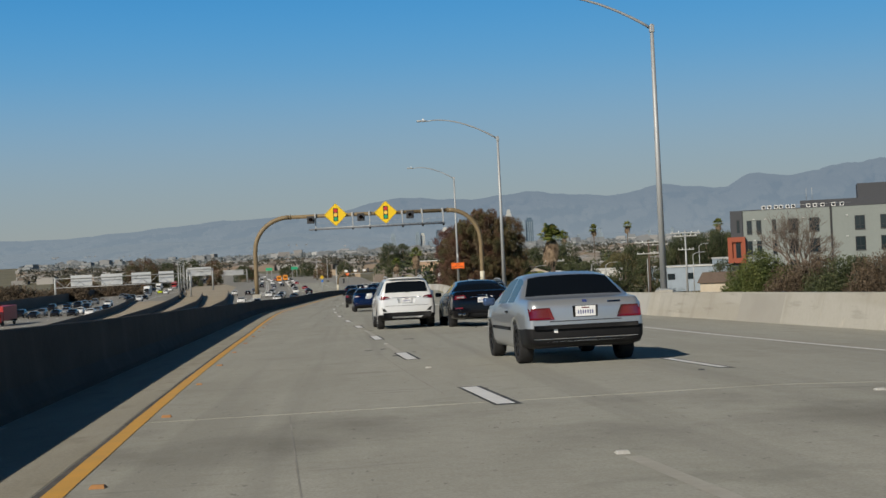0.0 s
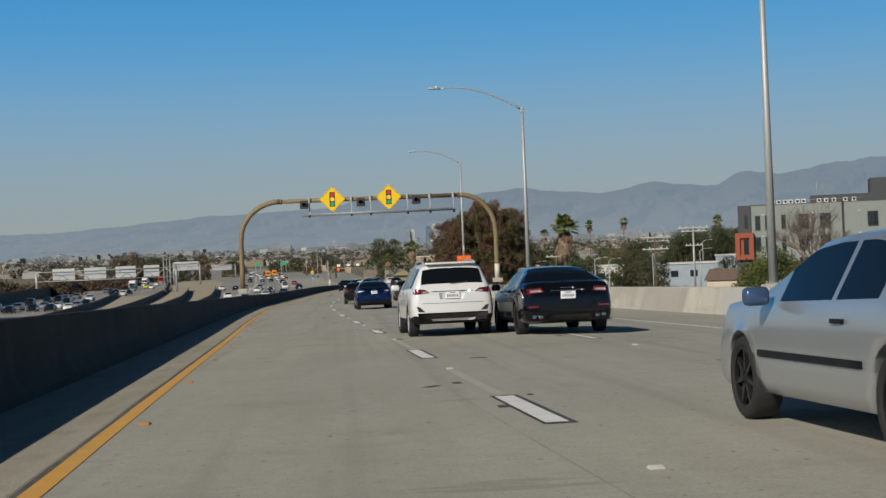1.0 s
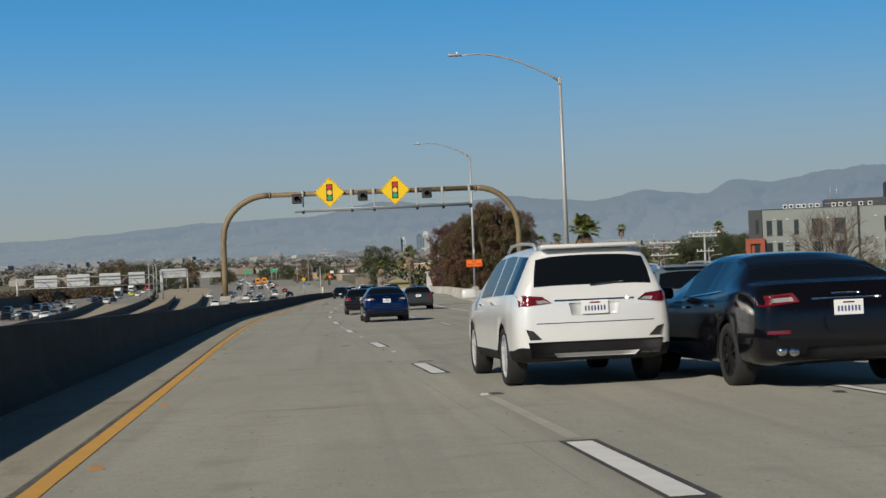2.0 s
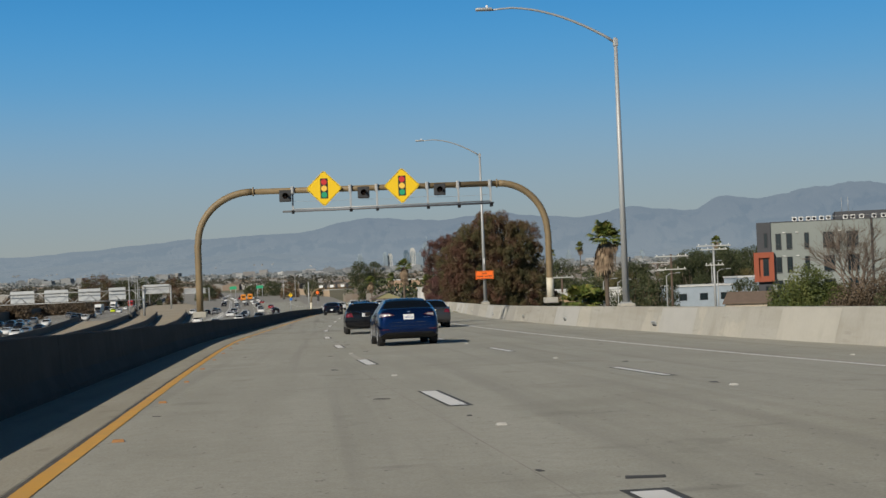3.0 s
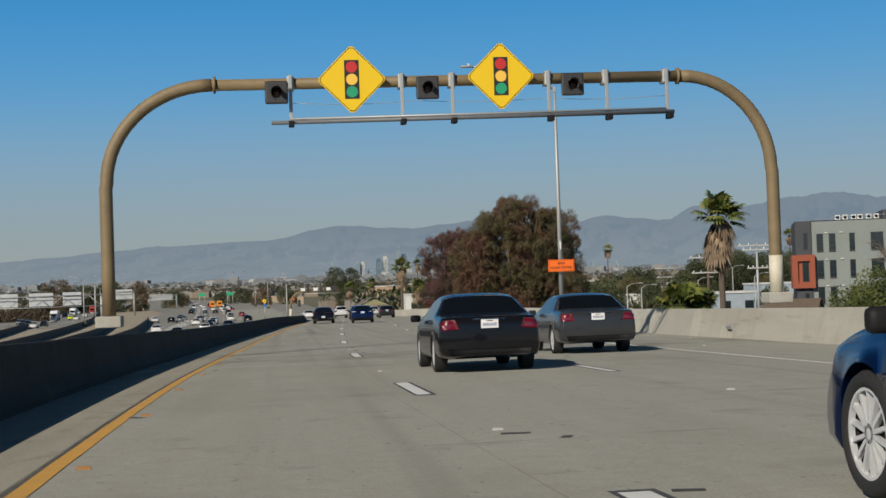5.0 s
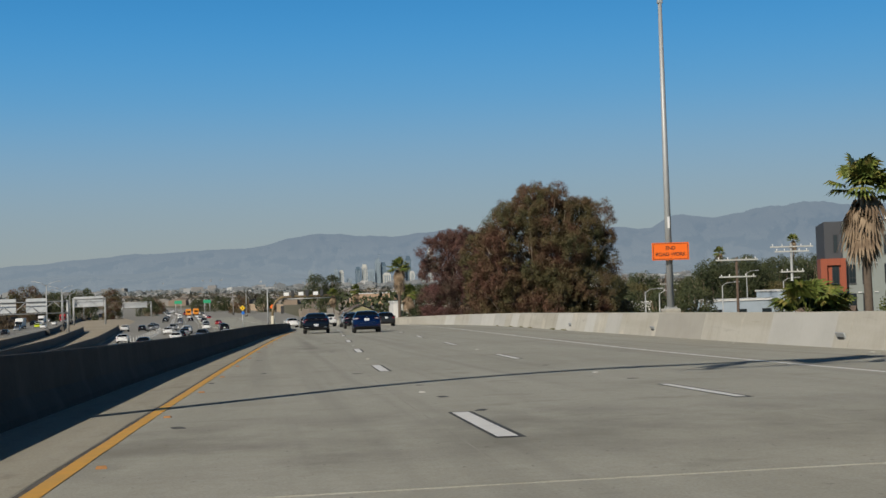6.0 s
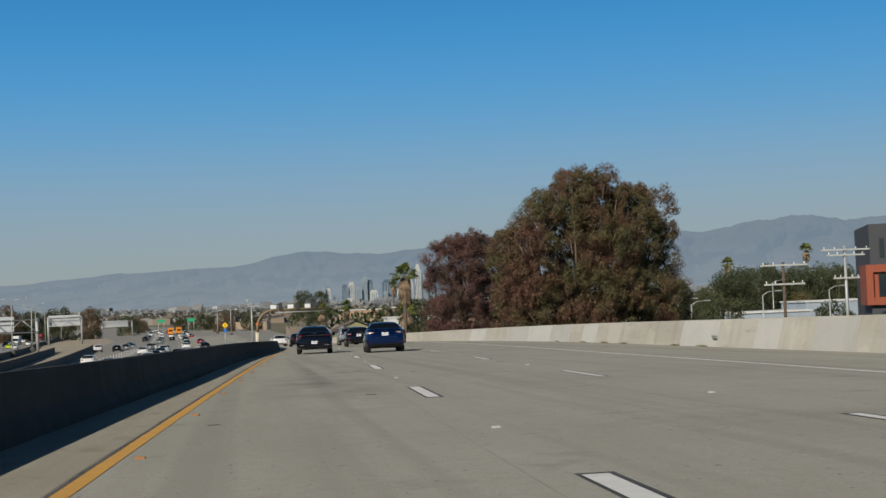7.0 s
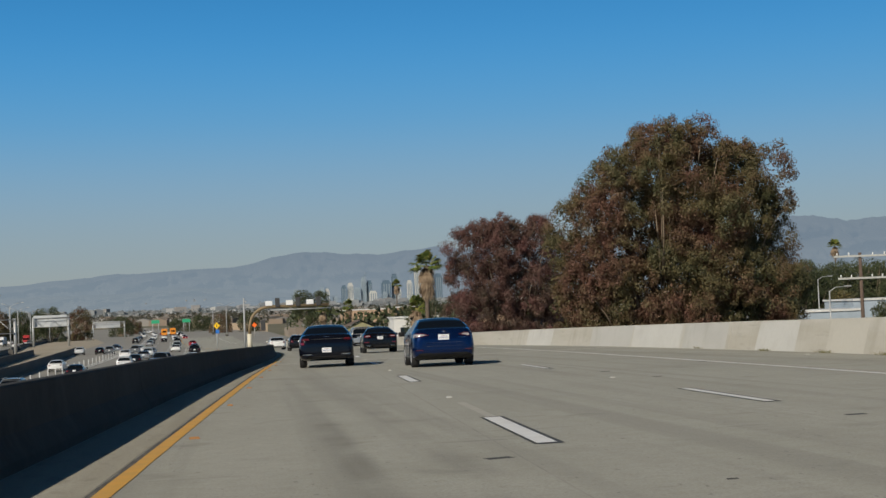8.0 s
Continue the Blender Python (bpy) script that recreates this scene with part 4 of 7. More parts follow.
def suv_spec(colour_name, colour, height=1.68, length=4.7, width=1.88, metal=0.2, rough=0.25, tail=M_TAIL):
    h = height / 1.68
    # darker copy of the body paint: a recess's shade put into colour
    spec_shade = paint(colour_name + "_recess", tuple(c * 0.9 for c in colour), metal, rough)
    return dict(length=length, width=width, height=height, front_axle=length * 0.295, rear_axle=-length * 0.295, tyre=0.35, roof=0.72, plan=PLAN, sill=[(a, b + 0.04) for a, b in SILL],
        top=[(0, 0.85 * h), (0.003, 1.0 * h), (0.008, 1.12 * h), (0.012, 1.2 * h), (0.05, 1.58 * h), (0.07, 1.63 * h), (0.3, 1.68 * h), (0.5, 1.66 * h), (0.58, 1.6 * h), (0.73, 1.13 * h), (0.8, 1.08 * h), (0.94, 0.95 * h), (0.98, 0.8 * h), (1, 0.62 * h)],
        belt=[(0, 0.83 * h), (0.008, 1.06 * h), (0.02, 1.1 * h), (0.3, 1.08 * h), (0.72, 1.04 * h), (0.93, 0.9 * h), (1, 0.6 * h)],
        rear_glass=(0.014, 0.047), front_glass=(0.6, 0.72), side_glass=((0.08, 0.2), (0.215, 0.4), (0.415, 0.64)),
        paint=paint(colour_name, colour, metal, rough), rim=M_RIM, spokes=5, plate=(0.92 * h, 0), mirror=(1.12 * h, 0.75), category="car",
        bumper=(1.1, 3), rails=True,
        rear_parts=[
            ("tail_light", [[(0.5, 0.985 * h), (0.86, 0.95 * h), (0.865, 1.085 * h), (0.6, 1.06 * h)]], tail, 0.014, "red tail light"),
            ("tail_light", [[(-0.86, 0.95 * h), (-0.5, 0.985 * h), (-0.6, 1.06 * h), (-0.865, 1.085 * h)]], tail, 0.014, "red tail light"),
            ("tail_lens", [[(0.52, 0.99 * h), (0.66, 0.975 * h), (0.68, 1.015 * h), (0.58, 1.02 * h)]], M_LENS, 0.019, "clear lens strip"),
            ("tail_lens", [[(-0.66, 0.975 * h), (-0.52, 0.99 * h), (-0.58, 1.02 * h), (-0.68, 1.015 * h)]], M_LENS, 0.019, "clear lens strip"),
            ("lower_bumper", [[(-0.74, 0.36), (0.74, 0.36), (0.78, 0.53), (-0.78, 0.53)]], M_PLASTIC, 0.012, "black lower bumper"),
            ("skid_plate", [[(-0.45, 0.35), (0.45, 0.35), (0.5, 0.4), (-0.5, 0.4)]], M_GALV, 0.02, "silver skid plate"),
            ("fog_slot", [[(0.62, 0.56), (0.76, 0.56), (0.8, 0.68), (0.72, 0.66)]], M_BLACK, 0.008, "black fog lamp slot"),
            ("fog_slot", [[(-0.76, 0.56), (-0.62, 0.56), (-0.72, 0.66), (-0.8, 0.68)]], M_BLACK, 0.008, "black fog lamp slot"),
            ("plate_recess", [[(-0.27, 0.83 * h), (0.27, 0.83 * h), (0.3, 0.975 * h), (-0.3, 0.975 * h)]], spec_shade, 0.003, "patch round the plate, recess shade put into its paint"),
            ("tailgate_seam", [[(-0.68, 0.735), (0.68, 0.735), (0.68, 0.744), (-0.68, 0.744)]], M_BLACK, 0.003, "dark panel gap"),
            ("wiper", [[(-0.03, 1.17 * h), (0.36, 1.2 * h), (0.36, 1.212 * h), (-0.03, 1.185 * h)]], M_BLACK, 0.02, "black rear wiper"),
            ("tailgate_strip", [[(-0.46, 1.0 * h), (0.46, 1.0 * h), (0.46, 1.018 * h), (-0.46, 1.018 * h)]], M_CHROME, 0.01, "chrome tailgate strip")],
        side_parts=[("door_handle", [[(-0.75, 0.98 * h), (-0.53, 0.98 * h), (-0.53, 1.0 * h), (-0.75, 1.0 * h)]], M_CHROME, 0.025, "chrome handle"),
            ("door_handle", [[(0.3, 0.96 * h), (0.52, 0.96 * h), (0.52, 0.98 * h), (0.3, 0.98 * h)]], M_CHROME, 0.025, "chrome handle")])


def sedan_spec(colour_name, colour, metal=0.3, rough=0.25):
    s = dict(OLD_SALOON)
    s.update(paint=paint(colour_name, colour, metal, rough), rim=M_RIM, bumper=(-1.0, 0), plate=(0.86, 0), mirror_paint=None,
        rear_parts=[
            ("tail_light", [[(0.55, 0.78), (0.86, 0.76), (0.88, 0.93), (0.62, 0.95)]], M_TAIL, 0.014, "red tail light"),
            ("tail_light", [[(-0.86, 0.76), (-0.55, 0.78), (-0.62, 0.95), (-0.88, 0.93)]], M_TAIL, 0.014, "red tail light"),
            ("boot_strip", [[(-0.3, 0.93), (0.3, 0.93), (0.3, 0.955), (-0.3, 0.955)]], M_CHROME, 0.01, "chrome boot strip"),
            ("lower_bumper", [[(-0.7, 0.3), (0.7, 0.3), (0.75, 0.42), (-0.75, 0.42)]], M_PLASTIC, 0.012, "black lower bumper")],
        side_parts=[])
    s["mirror_paint"] = s["paint"]
    return s


def on_ramp(name, spec, label, off, y, fine=True, turn=0.0):
    """A car standing on the deck at an offset from the first lane line."""
    p = on_deck(off, y)
    rise = (deck_z(off, y + 1.4) - deck_z(off, y - 1.4)) / 2.8
    return car(name, spec, label, p.x, p.y, p.z, heading(y) + turn, math.degrees(math.atan(rise)), fine, "cars on the ramp")


# each y is the middle of the car; its tail is about 2.4 m nearer
on_ramp("silver_sedan", OLD_SALOON, "older silver sedan with black bumpers and dark glass", 2.3, 33.2)
on_ramp("black_sedan", SPORT_SALOON, "glossy black sports sedan with four exhaust tips", 3.55, 55.8)
on_ramp("blue_hatchback", BLUE_FASTBACK, "deep blue electric sedan with silver wheels", 2.0, 100.0)
on_ramp("black_fastback", DARK_FASTBACK, "glossy black fastback sedan with tinted windows", -1.68, 222.4)

on_ramp("white_suv", suv_spec("white_suv_gloss", (0.78, 0.78, 0.77), 1.66, 4.7, 1.88), "white sport utility vehicle with dark rear glass", 1.35, 57.6)
on_ramp("silver_suv", suv_spec("blue_silver_paint", (0.25, 0.32, 0.39), 1.52, 4.5, 1.76, 0.6), "pale blue-silver hatchback with roof spoiler", 5.2, 66.8)
on_ramp("black_sedan", sedan_spec("black_road_sedan_paint", (0.008, 0.008, 0.01), 0.1), "black sedan with red tail lights on the ramp", 1.8, 121.8)
on_ramp("grey_sedan", sedan_spec("dark_grey_sedan_paint", (0.05, 0.052, 0.056), 0.4), "dark grey sedan with red tail lights", 5.4, 129.5)
on_ramp("blue_sedan", BLUE_FASTBACK, "deep blue fastback sedan ahead on the ramp", 1.65, 215.4)
on_ramp("black_sedan", SPORT_SALOON, "glossy black sports sedan in a middle lane", 1.7, 254.0)
on_ramp("dark_sedan", sedan_spec("charcoal_sedan_paint", (0.03, 0.032, 0.034), 0.4), "charcoal sedan before the bend", 5.3, 268.0)
on_ramp("silver_suv", suv_spec("silver_suv_paint", (0.4, 0.41, 0.42), 1.7, 4.8, 1.9, 0.6), "silver sport utility vehicle", 2.2, 282.0)
on_ramp("white_suv", suv_spec("white_compact_paint", (0.74, 0.74, 0.73), 1.6, 4.4, 1.8), "white compact sport utility vehicle", 5.4, 300.0)
on_ramp("white_pickup", suv_spec("white_pickup_paint", (0.74, 0.74, 0.72), 1.85, 5.4, 2.0), "white high-roofed sport utility vehicle", 1.9, 318.0)
on_ramp("white_sedan", sedan_spec("white_sedan_gloss", (0.74, 0.74, 0.73), 0.0), "white sedan on the bend of the ramp", -1.8, 338.0, False)
on_ramp("black_sedan", sedan_spec("black_sedan_gloss", (0.01, 0.01, 0.012), 0.1), "black sedan on the bend of the ramp", -1.6, 305.0, False)
on_ramp("white_suv", suv_spec("white_far_suv_paint", (0.74, 0.74, 0.73)), "white sport utility vehicle on the bend", 1.9, 352.0, False)
# ---- signal gantry over the ramp ----
def ring_part(name, centre, axis, radius, width, mat, parent):
    c, a = Vector(centre), Vector(axis).normalized()
    return tube_part(name, [c - a * width / 2, c + a * width / 2], radius, mat, parent, sides=14)


def gantry():
    gx, gy = 4.35, 136.2
    g = thing("signal_gantry", gx, gy, -1.0, "tan painted steel arch carrying signs and signal heads", "gantry")
    def P(x, z, y=0.0):
        return (x - gx, y, z + 1.0)
    arc = [radians(d) for d in range(0, 91, 6)]
    for foot, s, rx in ((-5.5, 1, 3.05), (14.2, -1, 2.7)):
        pts = [P(foot, -0.75), P(foot, 0.5), P(foot, 1.9), P(foot, 2.9)] + [P(foot + s * (0.03 + rx * (1 - math.cos(a))), 3.0 + 2.81 * math.sin(a)) for a in arc]
        post = tube_part("post", pts, 0.19, M_TAN, g, sides=14)
        part("footing", box_bm(0.72, 0.8, 0.32, P(foot, -0.92), 0.03), M_BARRIER, g, "concrete footing block")
        if s < 0:
            tube_part("post_cap", [P(foot, -0.8), P(foot, 0.35)], 0.205, M_BARRIERPAINT, post, "pale painted lower sleeve", 14)
        ring_part("flange", P(foot + s * (rx + 0.12), 5.81), (1, 0, 0), 0.25, 0.07, M_TAN, g)
    tube_part("beam", [P(-2.45, 5.8), P(11.55, 5.81)], 0.165, M_TAN, g, sides=14)
    # hangers that hold the lower pipe, in front of the beam
    for x in (-0.15, 3.08, 4.56, 7.41, 9.15, 10.97):
        h = part("hanger", box_bm(0.1, 0.06, 1.35, P(x, 5.34, -0.28), 0.01), M_GALV, g)
        part("clamp", box_bm(0.2, 0.46, 0.42, P(x, 5.8, -0.02), 0.03), M_GALV, h)
        part("pipe_bracket", box_bm(0.16, 0.4, 0.16, P(x, 4.57, -0.5), 0.02), M_PLASTIC, h)
    tube_part("lower_pipe", [P(-0.72, 4.61, -0.55), P(11.1, 4.69, -0.55)], 0.06, M_DARKSTEEL, g, "dull steel lower pipe")
    tube_part("lower_rail", [P(-0.2, 4.73, -0.35), P(10.9, 4.81, -0.35)], 0.035, M_GALV, g)
    pts = [P(-0.1 + 11.0 * k / 24, 5.2 - 0.07 * math.sin(math.pi * ((k / 24 * 3) % 1)), -0.3) for k in range(25)]
    tube_part("cable", pts, 0.008, M_GALV, g, sides=5)
    return g


def diamond_sign(x, y, z):
    """A yellow warning diamond that shows a signal."""
    s = thing("warning_sign", x, y, z, "yellow diamond warning sign showing a traffic signal", "sign", group="warning signs on the gantry")
    d = 0.985
    def plate(name, r, depth, mat, yy, cut=0.06):
        bm = bmesh.new()
        pts = []
        for cx, cz in ((0, 1), (1, 0), (0, -1), (-1, 0)):
            for e in (-cut, cut):
                px, pz = cx * (1 - abs(cut) * 0.5) + (e if cx == 0 else 0) * (1 if cz > 0 else -1), cz * (1 - abs(cut) * 0.5) + (e if cz == 0 else 0) * (-1 if cx > 0 else 1)
                pts.append((px * r, pz * r))
        f = [bm.verts.new((a, yy, b)) for a, b in pts]
        b = [bm.verts.new((a, yy + depth, b)) for a, b in pts]
        bm.faces.new(f)
        bm.faces.new(b[::-1])
        for i in range(len(f)):
            j = (i + 1) % len(f)
            bm.faces.new((f[i], f[j], b[j], b[i]))
        return part(name, bm, mat, s)
    plate("plate", d, 0.02, M_SIGNYELLOW, 0.0)
    plate("border", d * 0.965, 0.004, M_BLACK, -0.004)
    plate("face", d * 0.94, 0.004, M_SIGNYELLOW, -0.008)
    panel = part("signal_panel", box_bm(0.42, 0.006, 1.12, (0.0, -0.014, 0.0)), M_BLACK, s)
    for dz, mat, nm in ((0.36, M_RED, "red_disc"), (0.0, M_AMBER, "yellow_disc"), (-0.36, M_GREEN, "green_disc")):
        hang(nm, mesh(nm, *tube([(0, -0.022, dz), (0, -0.016, dz)], 0.165, 24), mat), panel)
    return s


def signal_head(x, y, z):
    """A one-lens signal with a square backplate and a tunnel visor."""
    s = thing("traffic_signal", x, y, z, "dark grey single-lens signal with square backplate", "traffic signal", group="signal heads on the gantry")
    part("backplate", box_bm(0.66, 0.05, 0.66, (0, 0, 0), 0.05), M_SIGNAL, s)
    part("housing", box_bm(0.4, 0.22, 0.4, (0, 0.12, 0), 0.04), M_SIGNAL, s)
    # visor: an open half tunnel
    verts, faces, n = [], [], 14
    for i in range(n + 1):
        a = radians(-40 + 260 * i / n)
        for r, yy in ((0.175, -0.02), (0.165, -0.30 if 20 < -40 + 260 * i / n < 160 else -0.2), (0.15, -0.02)):
            verts.append((r * math.cos(a), yy, r * math.sin(a)))
    for i in range(n):
        for j in range(2):
            faces.append((i * 3 + j, i * 3 + j + 1, i * 3 + j + 4, i * 3 + j + 3))
    hang("visor", mesh("visor", verts, faces, M_BLACK, True), s)
    tube_part("lens", [(0, -0.035, 0), (0, -0.026, 0)], 0.15, M_LENSDARK, s, "unlit dark lens", 18)
    return s


gantry()
diamond_sign(1.62, 135.72, 5.83)
diamond_sign(5.97, 135.7, 5.84)
for sx, sz in ((-0.55, 5.48), (3.8, 5.53), (8.07, 5.55)):
    signal_head(sx, 135.62, sz)


# ---- street lamps on the outer barrier ----
def lamp_post(x, y, zb, top, reach, rise):
    h = top - zb
    p = thing("street_lamp", x, y, zb, "tall galvanised steel street lamp with a curved arm", "street lamp", group="street lamps along the ramp")
    part("base_block", box_bm(0.62, 0.75, 0.9, (0.0, 0, -0.42), 0.05), M_BARRIER, p, "concrete pilaster on the barrier")
    part("base_plate", box_bm(0.42, 0.42, 0.05, (0, 0, 0.05), 0.01), M_GALV, p)
    for bx in (-0.16, 0.16):
        for by in (-0.16, 0.16):
            tube_part("anchor_bolt", [(bx, by, 0.05), (bx, by, 0.14)], 0.018, M_GALV, p, sides=6)
    tube_part("pole", [(0, 0, 0.05), (0, 0, h * 0.5), (0, 0, h + 0.15)], [0.145, 0.11, 0.075], M_GALV, p, sides=14)
    pts = []
    for k in range(13):
        u = k / 12
        pts.append((-reach * u, 0, h - 0.05 + rise * math.sin(min(1.0, u * 1.15) * math.pi / 2) ** 0.9 - (0.08 * max(0, u - 0.85) / 0.15)))
    tube_part("arm", pts, [0.06 - 0.025 * k / 12 for k in range(13)], M_GALV, p)
    part("arm_clamp", box_bm(0.2, 0.2, 0.3, (0, 0, h - 0.05), 0.03), M_GALV, p)
    head = part("lamp_head", box_bm(0.7, 0.28, 0.12, (-reach - 0.25, 0, h + rise - 0.09), 0.045), M_GALV, p, smooth=True)
    part("photocell", box_bm(0.09, 0.09, 0.11, (-reach - 0.12, 0, h + rise + 0.02), 0.02), M_PLATE, head)
    if y > 150:
        part("number_label", box_bm(0.09, 0.02, 0.45, (0.0, -0.128, 3.1 + 0.3), 0.004), M_PLATE, p, "white label strip")
    return p


lamp_post(15.5, 68.3, 0.12, 11.0, 5.2, 1.55)
lamp_post(13.72, 113.8, -0.72, 10.2, 5.2, 1.55)
lamp_post(14.95, 174.5, -1.72, 10.5, 4.7, 1.45)
lamp_post(17.2, 24.0, 0.7, 11.9, 5.2, 1.55)


# ---- orange work sign on the third lamp ----
def text_mesh(words, size, mat, name="lettering"):
    c = bpy.data.curves.new(name, "FONT")
    c.body, c.size, c.extrude, c.align_x, c.align_y = words, size, 0.003, "CENTER", "CENTER"
    c.offset = size * 0.012
    tmp = bpy.data.objects.new(name, c)
    scene.collection.objects.link(tmp)
    me = bpy.data.meshes.new_from_object(tmp.evaluated_get(bpy.context.evaluated_depsgraph_get()))
    bpy.data.objects.remove(tmp)
    me.materials.clear()
    me.materials.append(mat)
    return me


def work_sign(x, y, z):
    s = thing("work_sign", x, y, z, "orange work sign reading END ROAD WORK on a lamp post", "sign")
    part("plate", box_bm(1.48, 0.02, 0.68, (0, 0, 0), 0.004), M_SIGNORANGE, s)
    for w, h, cx, cz in ((1.4, 0.018, 0, 0.3), (1.4, 0.018, 0, -0.3), (0.018, 0.6, 0.69, 0), (0.018, 0.6, -0.69, 0)):
        part("border", box_bm(w, 0.006, h, (cx, -0.013, cz)), M_BLACK, s)
    for words, dz in (("END", 0.12), ("ROAD WORK", -0.12)):
        t = hang("lettering", text_mesh(words, 0.195, M_BLACK), s)
        t.matrix_basis = pose(0, -0.014, dz, 90, 0, 0)
    for bz in (0.2, -0.2):
        part("strap", box_bm(0.32, 0.3, 0.04, (0, 0.16, bz), 0.006), M_GALV, s)
    return s


work_sign(14.92, 174.15, 0.54)
# ---- plants ----
def leaf_material(name, tones, rough=0.6, clump=0.35):
    """Leaves whose tone varies leaf by leaf and, more broadly, clump by clump."""
    m = bpy.data.materials.new(name)
    m.use_nodes = True
    n, l = m.node_tree.nodes, m.node_tree.links
    b = n["Principled BSDF"]
    b.inputs["Roughness"].default_value = rough
    b.inputs["Specular IOR Level"].default_value = 0.3
    g = n.new("ShaderNodeNewGeometry")
    co = n.new("ShaderNodeTexCoord")
    t = n.new("ShaderNodeTexNoise")
    t.inputs["Scale"].default_value, t.inputs["Detail"].default_value = clump, 2.0
    l.new(co.outputs["Object"], t.inputs["Vector"])
    r = n.new("ShaderNodeMapRange")
    r.inputs["From Min"].default_value, r.inputs["From Max"].default_value = 0.32, 0.68
    l.new(t.outputs["Fac"], r.inputs["Value"])
    mx = n.new("ShaderNodeMath")
    mx.operation = "MULTIPLY_ADD"
    mx.inputs[1].default_value, mx.inputs[2].default_value = 0.3, -0.15
    l.new(g.outputs["Random Per Island"], mx.inputs[0])
    ad = n.new("ShaderNodeMath")
    ad.operation, ad.use_clamp = "ADD", True
    l.new(r.outputs["Result"], ad.inputs[0])
    l.new(mx.outputs["Value"], ad.inputs[1])
    ramp = n.new("ShaderNodeValToRGB")
    for k, (at, c) in enumerate(tones):
        e = ramp.color_ramp.elements[k] if k < 2 else ramp.color_ramp.elements.new(at)
        e.position, e.color = at, (*c, 1)
    l.new(ad.outputs["Value"], ramp.inputs["Fac"])
    l.new(ramp.outputs["Color"], b.inputs["Base Color"])
    return m


M_EUCA = leaf_material("eucalyptus_leaves", ((0.0, (0.06, 0.064, 0.03)), (0.35, (0.105, 0.086, 0.036)), (0.65, (0.115, 0.07, 0.04)), (1.0, (0.125, 0.06, 0.042))), 0.6, clump=0.33)
M_REDLEAF = leaf_material("red_brown_leaves", ((0.0, (0.07, 0.054, 0.036)), (0.4, (0.1, 0.057, 0.044)), (1.0, (0.135, 0.06, 0.053))))
M_GREENLEAF = leaf_material("green_leaves", ((0.0, (0.03, 0.04, 0.018)), (0.5, (0.05, 0.062, 0.026)), (1.0, (0.085, 0.092, 0.04))))
M_BUSHLEAF = leaf_material("yellow_green_leaves", ((0.0, (0.04, 0.055, 0.016)), (0.5, (0.075, 0.095, 0.024)), (1.0, (0.13, 0.14, 0.04))))
M_OLIVELEAF = leaf_material("olive_leaves", ((0.0, (0.06, 0.06, 0.025)), (0.5, (0.1, 0.09, 0.038)), (1.0, (0.15, 0.12, 0.05))))
M_DRYLEAF = leaf_material("dry_shrub_leaves", ((0.0, (0.06, 0.045, 0.03)), (1.0, (0.13, 0.095, 0.062))))
M_PALM = leaf_material("palm_fronds", ((0.0, (0.06, 0.09, 0.02)), (0.6, (0.14, 0.17, 0.04)), (1.0, (0.24, 0.2, 0.06))), 0.45, 1.5)
M_PALMDRY = leaf_material("dead_palm_fronds", ((0.0, (0.16, 0.11, 0.07)), (1.0, (0.32, 0.24, 0.16))), 0.8, 1.5)
M_BARK = material("pale_bark", (0.26, 0.2, 0.14), 0.9, grain=0.5, scale=4.0, bump=0.4, bumpscale=12)
M_PALMBARK = material("palm_bark", (0.13, 0.1, 0.075), 0.95, grain=0.5, scale=6.0, bump=0.6, bumpscale=10)
M_TWIG = material("grey_twigs", (0.16, 0.125, 0.1), 0.9, grain=0.4, scale=5.0)


def leaf_cloud(rng, clumps, per, size, droop=0.6, slim=0.35, tall=1.0):
    """Separate leaf blades scattered over ball-like clumps (x, y, z, radius)."""
    verts, faces = [], []
    for cx, cy, cz, cr in clumps:
        for _ in range(max(6, int(per * cr * cr))):
            d = Vector((rng.gauss(0, 1), rng.gauss(0, 1), rng.gauss(0, 1))).normalized()
            r = cr * (0.5 + 0.55 * rng.random() ** 0.6)
            p = Vector((cx, cy, cz)) + Vector((d.x * r, d.y * r, d.z * r * (1.0 if d.z > 0 else tall)))
            p.z -= 0.15 * cr
            ax = (Vector((rng.gauss(0, 1), rng.gauss(0, 1), rng.gauss(0, 1))).normalized() + Vector((0, 0, -droop)) + d * 0.4).normalized()
            sd = ax.cross(Vector((rng.gauss(0, 1), rng.gauss(0, 1), rng.gauss(0, 0.4)))).normalized()
            L = size * rng.uniform(0.6, 1.4)
            w = L * slim
            k = len(verts)
            verts += [p, p + ax * L * 0.5 + sd * w, p + ax * L, p + ax * L * 0.5 - sd * w]
            faces.append((k, k + 1, k + 2, k + 3))
    return verts, faces


def lumpy(rng, masses, count):
    """Small clumps spread over the upper and outer side of each foliage mass."""
    out = []
    for cx, cy, cz, cr in masses:
        for _ in range(count):
            d = Vector((rng.gauss(0, 1), rng.gauss(-0.2, 1), rng.gauss(0.25, 0.9))).normalized()
            r = cr * rng.uniform(0.24, 0.4)
            k = cr * rng.uniform(0.74, 0.92)
            out.append((cx + d.x * k, cy + d.y * k, cz + d.z * k * 1.05, r))
    return out


